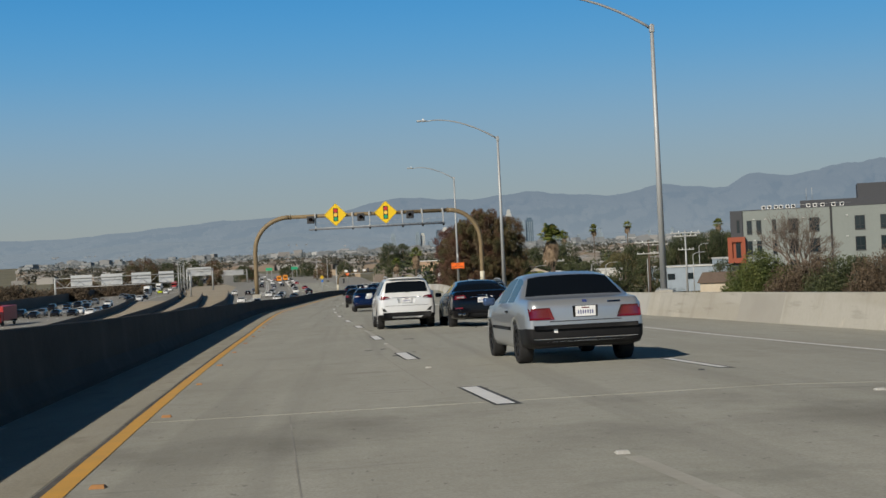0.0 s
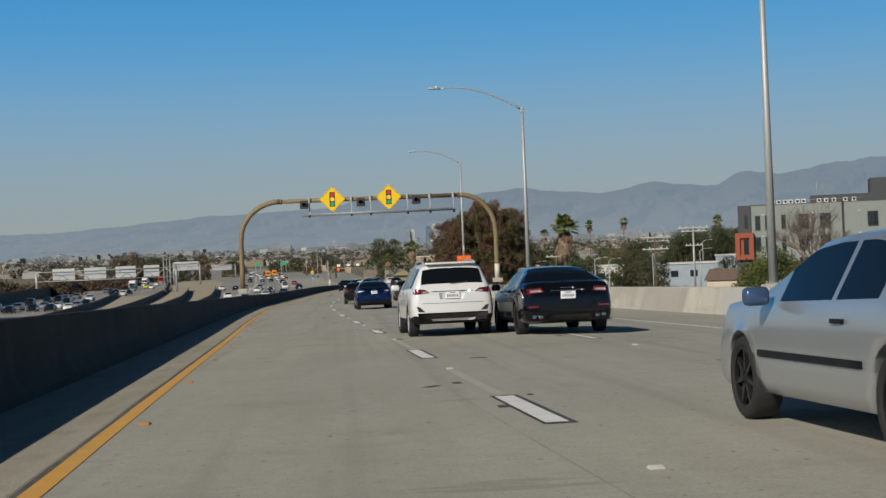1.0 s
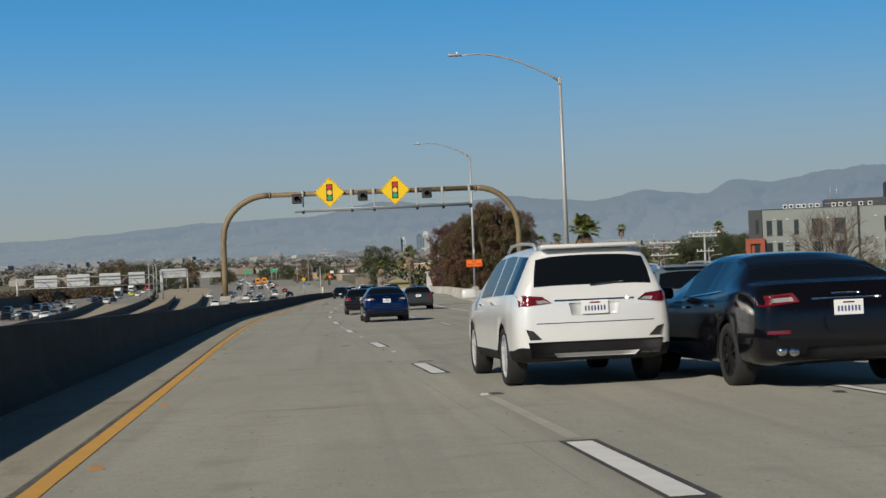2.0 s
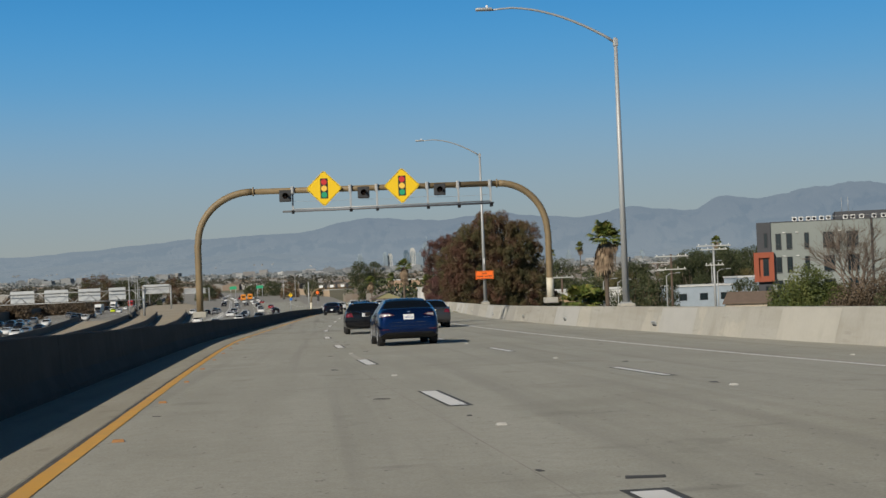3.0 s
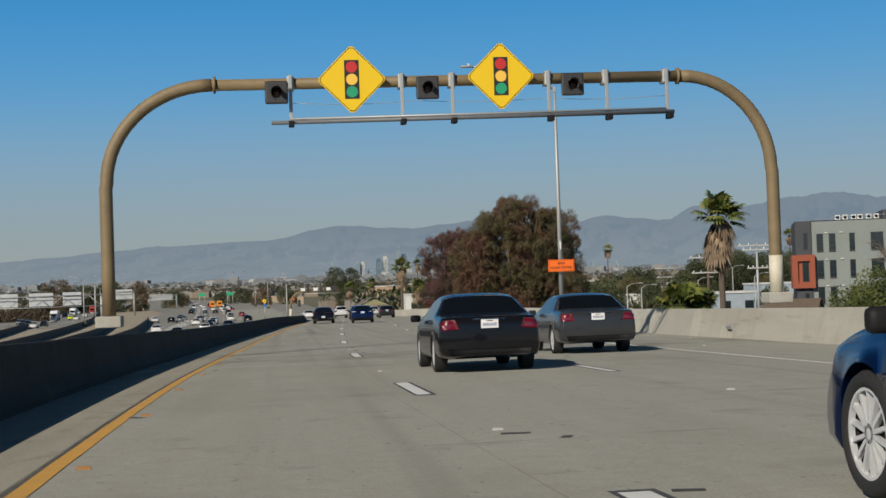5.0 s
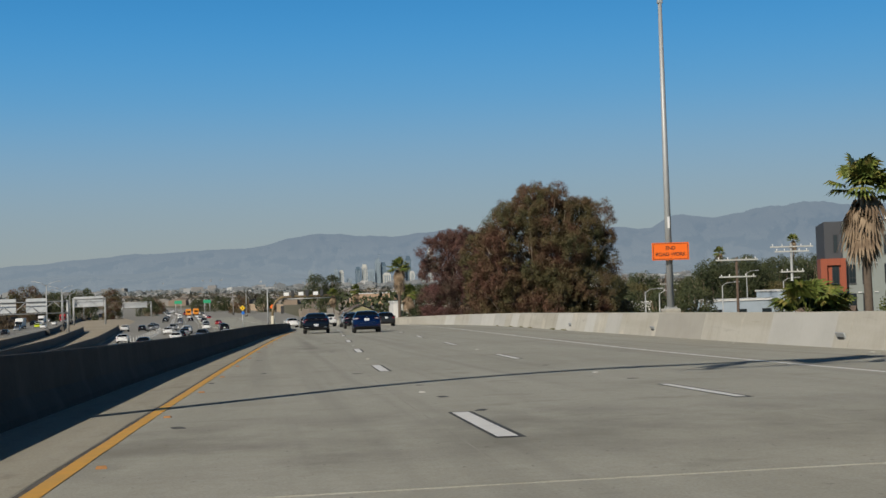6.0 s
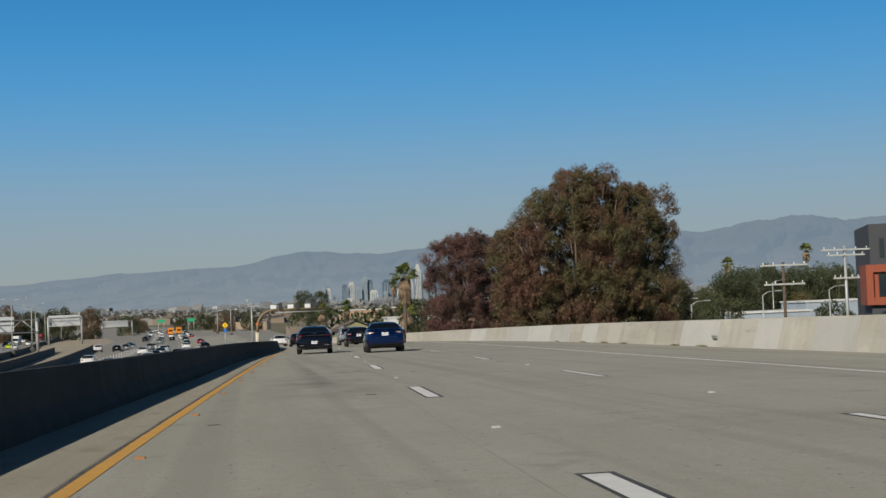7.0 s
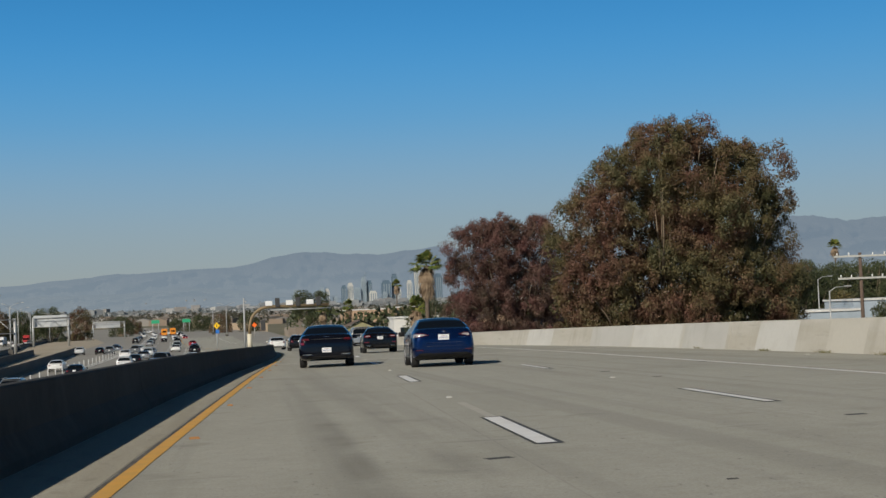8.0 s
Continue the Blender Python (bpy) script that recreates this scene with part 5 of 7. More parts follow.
def facing_leaves(rng, clumps, per, size, slim):
    """Leaf blades that hang and mostly face out of their clump."""
    verts, faces = [], []
    for cx, cy, cz, cr in clumps:
        for _ in range(max(6, int(per * cr * cr))):
            d = Vector((rng.gauss(0, 1), rng.gauss(0, 1), rng.gauss(0, 1))).normalized()
            p = Vector((cx, cy, cz)) + d * cr * (0.45 + 0.62 * rng.random())
            nrm = (d + Vector((rng.gauss(0, 1), rng.gauss(0, 1), rng.gauss(0, 1))) * 0.42).normalized()
            ax = Vector((rng.gauss(0, 0.6), rng.gauss(0, 0.6), -1.0))
            ax = (ax - nrm * ax.dot(nrm)).normalized()
            sd = nrm.cross(ax)
            L = size * rng.uniform(0.6, 1.4)
            w = L * slim
            k = len(verts)
            verts += [p, p + ax * L * 0.5 + sd * w, p + ax * L, p + ax * L * 0.5 - sd * w]
            faces.append((k, k + 1, k + 2, k + 3))
    return verts, faces


def limb_tubes(segments, sides=6):
    verts, faces = [], []
    for pts, radii in segments:
        v, f = tube(pts, radii, sides)
        k = len(verts)
        verts += v
        faces += [tuple(i + k for i in q) for q in f]
    return verts, faces


def shaped_tree(name, x, y, zb, profile, depth, seed, mat, label, category="tree", per=170, size=0.34, clump=1.15, trunk_r=0.3, density=1.0, group="", slim=0.35, tall=1.0, lumps=0):
    """A tree whose crown top follows profile, pairs of (across, height over its foot)."""
    rng = random.Random(seed)
    t = thing(name, x, y, zb, label, category, group=group)
    x0, x1 = profile[0][0], profile[-1][0]
    top = max(h for _, h in profile)
    clumps = []
    want = int(density * (x1 - x0) * top * 0.62 / clump**2)
    guard = 0
    while len(clumps) < want and guard < want * 90:
        guard += 1
        cx = rng.uniform(x0, x1)
        lim = steps(profile, cx)
        if lim < clump:
            continue
        cz = rng.uniform(0.1 * top, lim)
        r = clump * (rng.uniform(0.55, 1.35) if lumps else rng.uniform(0.6, 1.25))
        if cz > lim - r * 0.8:
            cz = lim - r * 0.8
        half = depth * math.sqrt(max(0.05, 1 - (2 * (cx - (x0 + x1) / 2) / (x1 - x0)) ** 2)) * rng.uniform(0.35, 1.0)
        cy = half * rng.choice((-1, -1, -0.6, 0.2, 1))
        edge = 0.25 * r * rng.random()
        if lumps and any((cx - a) ** 2 + 0.6 * (cy - b) ** 2 + (cz - c) ** 2 < (0.62 * (r + q)) ** 2 for a, b, c, q in clumps):
            continue
        clumps.append((min(max(cx, x0 + r * 0.6 - edge), x1 - r * 0.6 + edge), cy, cz, r))
    if lumps:
        inner = leaf_cloud(rng, [(c[0], c[1] + 0.5, c[2], c[3] * 0.8) for c in clumps], 170, 0.2, 0.6, 0.22, 1.1)
        clumps = lumpy(rng, clumps, lumps)
        outer = facing_leaves(rng, clumps, per, size, slim)
        k = len(outer[0])
        hang("crown", mesh("crown", outer[0] + inner[0], outer[1] + [tuple(i + k for i in f) for f in inner[1]], mat), t)
    else:
        hang("crown", mesh("crown", *leaf_cloud(rng, clumps, per, size, 0.9, slim, tall), mat), t)
    segs = []
    mid = (x0 + x1) / 2
    for k in range(5):
        bx = mid + (k - 2) * (x1 - x0) * 0.07
        goal = clumps[rng.randrange(len(clumps))] if clumps else (mid, 0, top, 1)
        ex = mid + (k - 2) * (x1 - x0) * 0.2
        ez = steps(profile, ex) * (0.42 if lumps else 0.85)
        segs.append(([(bx * 0.6, 0, -0.3), (bx, rng.uniform(-0.3, 0.3), ez * 0.3), ((bx + ex) / 2, rng.uniform(-1, 0.4), ez * 0.62), (ex, rng.uniform(-0.8, 0.8), ez)], [trunk_r, trunk_r * 0.8, trunk_r * 0.45, trunk_r * 0.12]))
    hang("trunk", mesh("trunk", *limb_tubes(segs), M_BARK, True), t)
    segs = []
    for c in clumps[:: 3 + 40 * bool(lumps)]:
        ex = c[0] * 0.6 + mid * 0.4
        segs.append(([(ex, c[1] * 0.3, c[2] * 0.5), ((ex + c[0]) / 2, c[1] * 0.7, c[2] * 0.8), (c[0], c[1], c[2])], [trunk_r * 0.3, trunk_r * 0.18, trunk_r * 0.06]))
    twigs = hang("branchwork", mesh("branchwork", *limb_tubes(segs, 5), M_BARK, True), t)
    tagged(twigs, kind="stuff")
    return t


def fan_palm(x, y, zb, height, seed, spread=1.7, fronds=34, skirt=26, trunk_r=0.22, label="tall fan palm with a skirt of dead fronds", group="palms"):
    rng = random.Random(seed)
    t = thing("fan_palm", x, y, zb, label, "palm tree", group=group)
    bend = rng.uniform(-0.25, 0.25)
    tube_part("trunk", [(bend * u * u, 0, height * u) for u in (0, 0.25, 0.5, 0.75, 1.0)], [trunk_r * 1.2, trunk_r, trunk_r * 0.9, trunk_r * 0.9, trunk_r * 1.1], M_PALMBARK, t)
    top = Vector((bend, 0, height))
    for nm, count, mat, lo, hi in (("crown", fronds, M_PALM, -25, 80), ("dead_fronds", skirt, M_PALMDRY, -88, -35)):
        if not count:
            continue
        verts, faces = [], []
        for k in range(count):
            az, el = rng.uniform(0, 2 * math.pi), radians(rng.uniform(lo, hi))
            d = Vector((math.cos(az) * math.cos(el), math.sin(az) * math.cos(el), math.sin(el)))
            side = d.cross(Vector((0, 0, 1))).normalized()
            up = side.cross(d)
            stem = spread * rng.uniform(0.4, 0.6) * (0.6 if nm != "crown" else 1)
            c = top + d * stem - Vector((0, 0, 0.0 if nm == "crown" else rng.uniform(-0.1, 1.6)))
            i0 = len(verts)
            verts += [top + side * 0.02, top - side * 0.02, c - side * 0.02, c + side * 0.02]
            faces.append((i0, i0 + 1, i0 + 2, i0 + 3))
            blades = 17
            for b in range(blades):
                a = radians(-105 + 210 * b / (blades - 1))
                L = spread * rng.uniform(0.42, 0.6) * (0.75 + 0.25 * math.cos(a))
                v = d * math.cos(a) + side * math.sin(a)
                tip = c + v * L + up * rng.uniform(-0.1, 0.05) - Vector((0, 0, 1)) * L * (0.3 if nm == "crown" else 0.7)
                mid = c + v * L * 0.55
                n = v.cross(up).normalized() * 0.05 * spread
                i0 = len(verts)
                verts += [c, mid + n, tip, mid - n]
                faces.append((i0, i0 + 1, i0 + 2, i0 + 3))
        hang(nm, mesh(nm, verts, faces, mat), t)
    return t


def bare_tree(x, y, zb, height, seed, spread=0.5, label="leafless tree with grey branches", r0=0.2):
    rng = random.Random(seed)
    t = thing("bare_tree", x, y, zb, label, "tree")
    segs = []
    def grow(p, d, L, r, depth):
        q = p + d * L
        m = p + d * L * 0.5 + Vector((rng.uniform(-1, 1), rng.uniform(-1, 1), rng.uniform(-0.3, 0.3))) * L * 0.07
        segs.append(([p, m, q], [r, r * 0.8, r * 0.62]))
        if depth == 0:
            return
        for _ in range(3 if depth > 1 else 4):
            nd = (d + Vector((rng.gauss(0, spread), rng.gauss(0, spread), rng.gauss(0.12, spread * 0.6)))).normalized()
            grow(p + (q - p) * rng.uniform(0.55, 1.0), nd, L * rng.uniform(0.6, 0.82), r * 0.56, depth - 1)
    for _ in range(4):
        grow(Vector((0, 0, 0)), Vector((rng.gauss(0, 0.3), rng.gauss(0, 0.3), 1)).normalized(), height * 0.29, r0, 5)
    tagged(hang("branchwork", mesh("branchwork", *limb_tubes(segs, 4), M_TWIG), t), kind="stuff")
    return t


def shrub(name, x, y, zb, w, h, d, seed, mat, label, size=0.4, per=60):
    rng = random.Random(seed)
    t = thing(name, x, y, zb, label, "shrub")
    clumps = []
    for _ in range(int(14 + w * h * 0.8)):
        u, v = rng.uniform(-1, 1), rng.uniform(-1, 1)
        top = h * math.sqrt(max(0.05, 1 - u * u * 0.85)) * rng.uniform(0.75, 1.05)
        r = min(w, h) * rng.uniform(0.12, 0.24)
        clumps.append((u * w / 2, v * d / 2, rng.uniform(0.2, 1) * top - r * 0.6, r))
    hang("leaves", mesh("leaves", *leaf_cloud(rng, clumps, per, size, 0.1, 0.45), mat), t)
    hang("stems", mesh("stems", *limb_tubes([([(c[0] * 0.2, c[1] * 0.2, 0), (c[0] * 0.8, c[1] * 0.8, c[2] * 0.7), c[:3]], [0.08, 0.05, 0.02]) for c in clumps[:10]], 5), M_BARK), t)
    return t


# ---- the large eucalyptus group beyond the outer barrier ----
G0 = -12.0
shaped_tree("eucalyptus", 25.3, 256.0, -8.0, ((-7.0, 9.0), (-6.2, 12.0), (-4.6, 13.7), (-2.8, 15.6), (-1.0, 17.0), (-0.3, 17.1), (0.6, 16.2), (1.5, 16.9), (2.5, 15.4), (4.0, 15.6), (5.4, 15.2), (6.3, 13.8), (7.0, 11.5), (7.5, 8.0)), 4.2, 11, M_EUCA, "broad eucalyptus with drooping olive and rust-brown foliage", density=2.7, per=900, size=0.125, clump=1.5, trunk_r=0.24, slim=0.22, lumps=20, tall=1.7)
shaped_tree("red_leaved_tree", 27.6, 330.0, -11.0, ((-5.5, 13.6), (-4.5, 17.3), (-2.5, 18.2), (0.3, 19.4), (2.5, 18.6), (4.7, 19.0), (6.5, 17.0), (8.0, 12.0)), 4.5, 12, M_REDLEAF, "tree with dull red and brown foliage behind the eucalyptus", density=2.6, per=430, size=0.18, clump=1.8, trunk_r=0.24, slim=0.22, lumps=16, tall=1.5)
shaped_tree("slim_tree", 34.4, 262.0, -8.5, ((-1.6, 4.0), (-0.8, 6.0), (0.6, 6.4), (1.6, 4.4)), 1.4, 13, M_EUCA, "low scrubby tree with thin brown foliage", density=1.3, per=500, size=0.2, clump=0.7, trunk_r=0.14, slim=0.2)

fan_palm(27.2, 184.0, -9.0, 12.3, 21, 2.0, 24, 34)
fan_palm(24.9, 186.5, -5.6, 3.2, 22, 2.2, 34, 0, label="short young fan palm behind the barrier")
fan_palm(26.6, 188.0, -5.6, 2.9, 23, 2.0, 30, 0, label="short young fan palm behind the barrier")
fan_palm(15.9, 300.0, -8.5, 10.6, 24, 1.6, 26, 40)

# ---- apartment block along the side street ----
M_GREYSTUCCO = material("grey_stucco", (0.24, 0.265, 0.25), 0.9, grain=0.12, scale=1.5, big=0.15, bigscale=0.15)
M_DARKPANEL = material("charcoal_panel", (0.055, 0.058, 0.066), 0.75, grain=0.15, scale=1.0)
M_ORANGEPANEL = material("orange_render", (0.3, 0.08, 0.042), 0.85, grain=0.15, scale=1.0)
M_WINDOW = material("dark_window_glass", (0.02, 0.03, 0.035), 0.06, spec=0.8)
M_FRAME = material("black_window_frame", (0.02, 0.02, 0.022), 0.5)
M_ROOFWHITE = material("white_roof_unit", (0.7, 0.7, 0.68), 0.6, grain=0.3, scale=2.0)
M_STUCCO = material("cream_stucco", (0.52, 0.45, 0.35), 0.9, grain=0.2, scale=1.0, big=0.2, bigscale=0.1)
M_TANSTUCCO = material("tan_stucco", (0.48, 0.33, 0.22), 0.9, grain=0.2, scale=1.0, big=0.2, bigscale=0.1)
M_SHINGLE = material("brown_shingle", (0.15, 0.11, 0.085), 0.95, grain=0.4, scale=1.5, bump=0.3, bumpscale=6)
M_BLUEWALL = material("pale_blue_wall", (0.38, 0.45, 0.52), 0.85, grain=0.25, scale=0.6, big=0.2, bigscale=0.1)
M_WHITEWALL = material("white_wall", (0.72, 0.71, 0.68), 0.85, grain=0.25, scale=0.8, big=0.2, bigscale=0.1)


def window_on(parent, plane, u, z, w, h, reveal=0.12):
    """A framed window on a wall: plane maps (u along, z, out) to local coordinates."""
    def slab(name, du, dz, ww, hh, o0, o1, mat, par, at=None):
        c = [plane(u + du + sx * ww / 2, z + dz + sz * hh / 2, o) for o in (o0, o1) for sx in (-1, 1) for sz in (-1, 1)]
        f = [(0, 1, 3, 2), (4, 6, 7, 5), (0, 2, 6, 4), (1, 5, 7, 3), (0, 4, 5, 1), (2, 3, 7, 6)]
        return hang(name, mesh(name, c, f, mat), par)
    win = slab("window", 0, 0, w + 0.24, h + 0.24, 0.0, 0.05, M_FRAME, parent)
    slab("pane", -w * 0.25, 0, w * 0.46, h, 0.045, 0.075, M_WINDOW, win)
    slab("pane", w * 0.25, 0, w * 0.46, h, 0.045, 0.075, M_WINDOW, win)
    return win


def apartment_block():
    """Its long front faces the ramp's approach; a dark corner tower with a framed orange bay stands at one end."""
    zb, top = -12.0, 20.8
    b = thing("apartment_building", 97.6, 366.0, zb, "grey stucco apartment block with charcoal and orange corner", "building", -18.0)
    def bx(name, ax, ay, az, bx_, by, bz, mat, label="", parent=None):
        return part(name, box_bm(bx_ - ax, by - ay, bz - az, ((ax + bx_) / 2, (ay + by) / 2, (az + bz) / 2), 0.03), mat, parent or b, label)
    def front(out):
        return lambda u, z, o: (u, -out - o, z)
    bx("wall", 3.0, 0, 0, 70, 24, top, M_GREYSTUCCO)
    bx("parapet", 3.0, -0.12, top, 70, 24, top + 0.16, M_DARKPANEL)
    corner = bx("corner_tower", 0, -0.35, 0, 3.0, 23, top + 0.1, M_DARKPANEL, "charcoal panelled corner")
    bay = bx("orange_bay", -0.8, -0.7, 8.0, 3.5, 9, 14.4, M_ORANGEPANEL, "orange projecting bay")
    for ua, ub, za, zt in ((-0.8, 0.3, 8.0, 14.4), (2.6, 3.5, 8.0, 14.4), (0.3, 2.6, 13.2, 14.4), (0.3, 2.6, 8.0, 9.2)):
        bx("bay_frame", ua, -1.3, za, ub, -0.7, zt, M_ORANGEPANEL, parent=bay)
    window_on(bay, front(0.7), 1.75, 11.2, 1.0, 3.7)
    window_on(corner, front(0.35), 1.9, 17.0, 0.6, 3.0)
    window_on(corner, front(0.35), 1.9, 5.6, 0.6, 2.6)
    for u in (24.0, 52.0):
        bx("divider", u, -0.2, 0, u + 0.5, 0.1, top + 0.2, M_FRAME, "black vertical reveal")
    # each opening: place along the front and width
    openings = [(4.6, 1.0), (6.9, 1.0), (10.6, 0.8), (15.2, 2.1), (20.2, 2.2), (31.0, 2.2), (37.0, 2.2), (45.0, 2.2), (57.0, 2.2), (64.0, 2.2)]
    for z in (16.7, 11.6, 6.5, 1.9):
        for u, w in openings:
            win = window_on(b, front(0.0), u, z, w, 3.1)
            bx("sill", u - w / 2 - 0.15, -0.16, z - 1.85, u + w / 2 + 0.15, 0.0, z - 1.72, M_FRAME, parent=win)
            bx("transom", u - w / 2, -0.1, z - 0.75, u + w / 2, -0.04, z - 0.65, M_FRAME, parent=win)
        for u in (5.8, 8.6, 17.6, 28.0, 41.0):
            bx("wall_lamp", u - 0.3, -0.3, z + 1.75, u + 0.3, 0.0, z + 1.93, M_ROOFWHITE, "white wall fitting")
    bx("penthouse", 17, 7, top, 60, 22, top + 2.0, M_DARKPANEL, "charcoal roof storey")
    bx("stair_head", 31, 8, top, 44, 20, top + 5.6, M_DARKPANEL, "charcoal stair tower")
    for u in (8.2, 9.6, 11.2, 12.4, 14.0, 15.4, 19.0, 20.6, 22.4, 25.0, 27.0):
        un = bx("roof_unit", u - 0.5, 2.0, top + 0.16, u + 0.5, 3.2, top + 1.1, M_ROOFWHITE, "white rooftop air unit")
        tube_part("fan_grille", [(u, 1.92, top + 0.66), (u, 2.0, top + 0.66)], 0.32, M_FRAME, un, sides=14)
    tube_part("roof_rail", [(7.5, 1.6, top + 0.9), (29.0, 1.6, top + 0.9)], 0.04, M_GALV, b, sides=5)
    for u in (18.6, 20.0):
        tube_part("mast", [(u, 9, top + 2.0), (u, 9, top + 5.2)], 0.06, M_GALV, b)
    return b


apartment_block()
bare_tree(91.0, 292.0, -12.0, 25.0, 31, 0.45, r0=0.36)
shrub("green_shrub", 86.5, 298.0, -12.0, 15, 12.0, 10, 32, M_BUSHLEAF, "rounded green shrub in front of the block", 0.3, 70)
for k, (sx, sy, w, h) in enumerate(((86, 270, 14, 11.5), (88, 255, 12, 12.0), (89, 240, 11, 12.4), (91, 226, 12, 12.8))):
    shrub("dry_hedge", sx, sy, -12.0, w, h, 8, 40 + k, M_DRYLEAF if k != 1 else M_GREENLEAF, "tall brown half-bare hedge", 0.26, 60)
fan_palm(91.0, 222.0, -12.0, 19.0, 25, 3.6, 40, 40)


# ---- utility poles ----
def utility_pole(x, y, zb, top, arms, mat=None, rz=0.0):
    h = top - zb
    p = thing("utility_pole", x, y, zb, "wooden utility pole with crossarms", "utility pole", rz, group="utility poles")
    tube_part("pole", [(0, 0, 0), (0, 0, h)], [0.26, 0.18], mat or M_POLE, p)
    for dz, w in arms:
        a = part("crossarm", box_bm(w, 0.2, 0.22, (0, -0.25, h - dz), 0.02), M_ARM, p)
        for k in range(-2, 3):
            if k:
                tube_part("insulator", [(k * w * 0.22, -0.25, h - dz + 0.1), (k * w * 0.22, -0.25, h - dz + 0.4)], 0.07, M_PLATE, a, sides=6)
    return p


M_POLE = material("weathered_pole_wood", (0.12, 0.085, 0.065), 0.95, grain=0.4, scale=3.0)
M_ARM = material("pale_crossarm", (0.5, 0.5, 0.47), 0.8, grain=0.3, scale=3.0)
utility_pole(69.0, 328.5, -12, 2.6, ((0.4, 6.4), (2.9, 5.6)))
utility_pole(77.0, 327.2, -12, 4.4, ((0.5, 6.6), (1.2, 5.2), (4.2, 3.6)), M_GALV)
utility_pole(48.0, 330.0, -12, -0.6, ((0.4, 4.4), (3.4, 4.2)))
utility_pole(112.0, 520.0, -12, 1.6, ((0.4, 8.0), (3.0, 7.0)))
utility_pole(40.0, 380.0, -12, -0.4, ((0.5, 5.6),))


# ---- houses and sheds below the ramp ----
def house(x, y, w, d, wall_h, roof_h, wall, roof, label, rz=0.0, zb=-12.0, windows=2):
    b = thing("house", x, y, zb, label, "house", rz, group="houses below the ramp")
    body = part("wall", box_bm(w, d, wall_h, (0, 0, wall_h / 2)), wall, b)
    e = 0.5
    if roof_h > 0.3:
        v = [(-w / 2 - e, -d / 2 - e, wall_h), (w / 2 + e, -d / 2 - e, wall_h), (w / 2 + e, d / 2 + e, wall_h), (-w / 2 - e, d / 2 + e, wall_h), (0, -d / 2 - e, wall_h + roof_h), (0, d / 2 + e, wall_h + roof_h)]
        v += [(a, bb, c - 0.25) for a, bb, c in v[:4]]
        f = [(0, 4, 5, 3), (1, 2, 5, 4), (6, 7, 1, 0), (7, 8, 2, 1), (8, 9, 3, 2), (9, 6, 0, 3), (9, 8, 7, 6)]
        hang("roof", mesh("roof", v, f, roof), b)
        hang("gable", mesh("gable", [(-w / 2 + 0.1, -d / 2 - 0.02, wall_h), (w / 2 - 0.1, -d / 2 - 0.02, wall_h), (0, -d / 2 - 0.02, wall_h + roof_h - 0.3), (-w / 2 + 0.1, -d / 2 + 0.3, wall_h), (w / 2 - 0.1, -d / 2 + 0.3, wall_h), (0, -d / 2 + 0.3, wall_h + roof_h - 0.3)], [(0, 1, 2), (5, 4, 3), (0, 3, 4, 1), (1, 4, 5, 2), (2, 5, 3, 0)], wall), b)
    else:
        part("roof", box_bm(w + 0.5, d + 0.5, 0.35, (0, 0, wall_h + 0.17)), roof, b)
    for k in range(windows):
        u = (k + 0.5) / windows * w - w / 2
        window_on(b, lambda a, z, o: (a, -d / 2 - o, z), u, wall_h * 0.62, 1.8, 1.5)
    return b


house(98.0, 420.0, 16, 14, 6.8, 0.0, M_BLUEWALL, M_ROOFWHITE, "long pale blue flat-roofed workshop", windows=3)
house(122.0, 440.0, 18, 14, 8.3, 0.0, M_BLUEWALL, M_ROOFWHITE, "pale blue flat-roofed workshop", windows=1)
house(67.0, 420.0, 24, 10, 7.0, 0.0, M_WHITEWALL, M_ROOFWHITE, "low white flat-roofed building", windows=2)
house(52.0, 400.0, 14, 12, 6.5, 2.6, M_STUCCO, M_SHINGLE, "cream house with a brown gable roof")
house(42.0, 420.0, 16, 12, 6.3, 2.8, M_TANSTUCCO, M_SHINGLE, "tan house with a brown gable roof")
house(44.0, 330.0, 11, 12, 6.4, 2.6, M_TANSTUCCO, M_SHINGLE, "tan house with a brown gable roof")
house(35.0, 335.0, 9, 10, 7.0, 2.2, M_STUCCO, M_SHINGLE, "cream house with a brown gable roof")
house(18.7, 420.0, 7, 10, 7.0, 1.7, material("olive_wall", (0.3, 0.28, 0.15), 0.9, grain=0.2), M_SHINGLE, "olive house with a dark gable roof", windows=0)
house(44.0, 520.0, 20, 14, 8.0, 0.0, M_WHITEWALL, M_ROOFWHITE, "long white flat-roofed store", windows=4)
house(41.0, 700.0, 15, 16, 10.2, 0.0, M_TANSTUCCO, M_ROOFWHITE, "tan two-storey flats with flat roof", windows=4)
house(60.0, 720.0, 14, 16, 10.6, 0.0, M_TANSTUCCO, M_ROOFWHITE, "tan two-storey flats with flat roof", windows=4)

# street trees on the right
RT = random.Random(5)
def round_tree(x, y, h, w, seed, mat=None, label="rounded dark green street tree", zb=-12.0, per=85, size=0.32, group="street trees"):
    prof = tuple((w / 2 * u, h * (0.55 + 0.45 * math.sqrt(max(0.0, 1 - u * u)))) for u in (-1, -0.8, -0.5, -0.2, 0.2, 0.5, 0.8, 1))
    return shaped_tree("street_tree", x, y, zb, prof, w * 0.35, seed, mat or M_GREENLEAF, label, per=per, size=size, clump=max(1.0, w * 0.13), trunk_r=0.3, density=1.6, group=group)


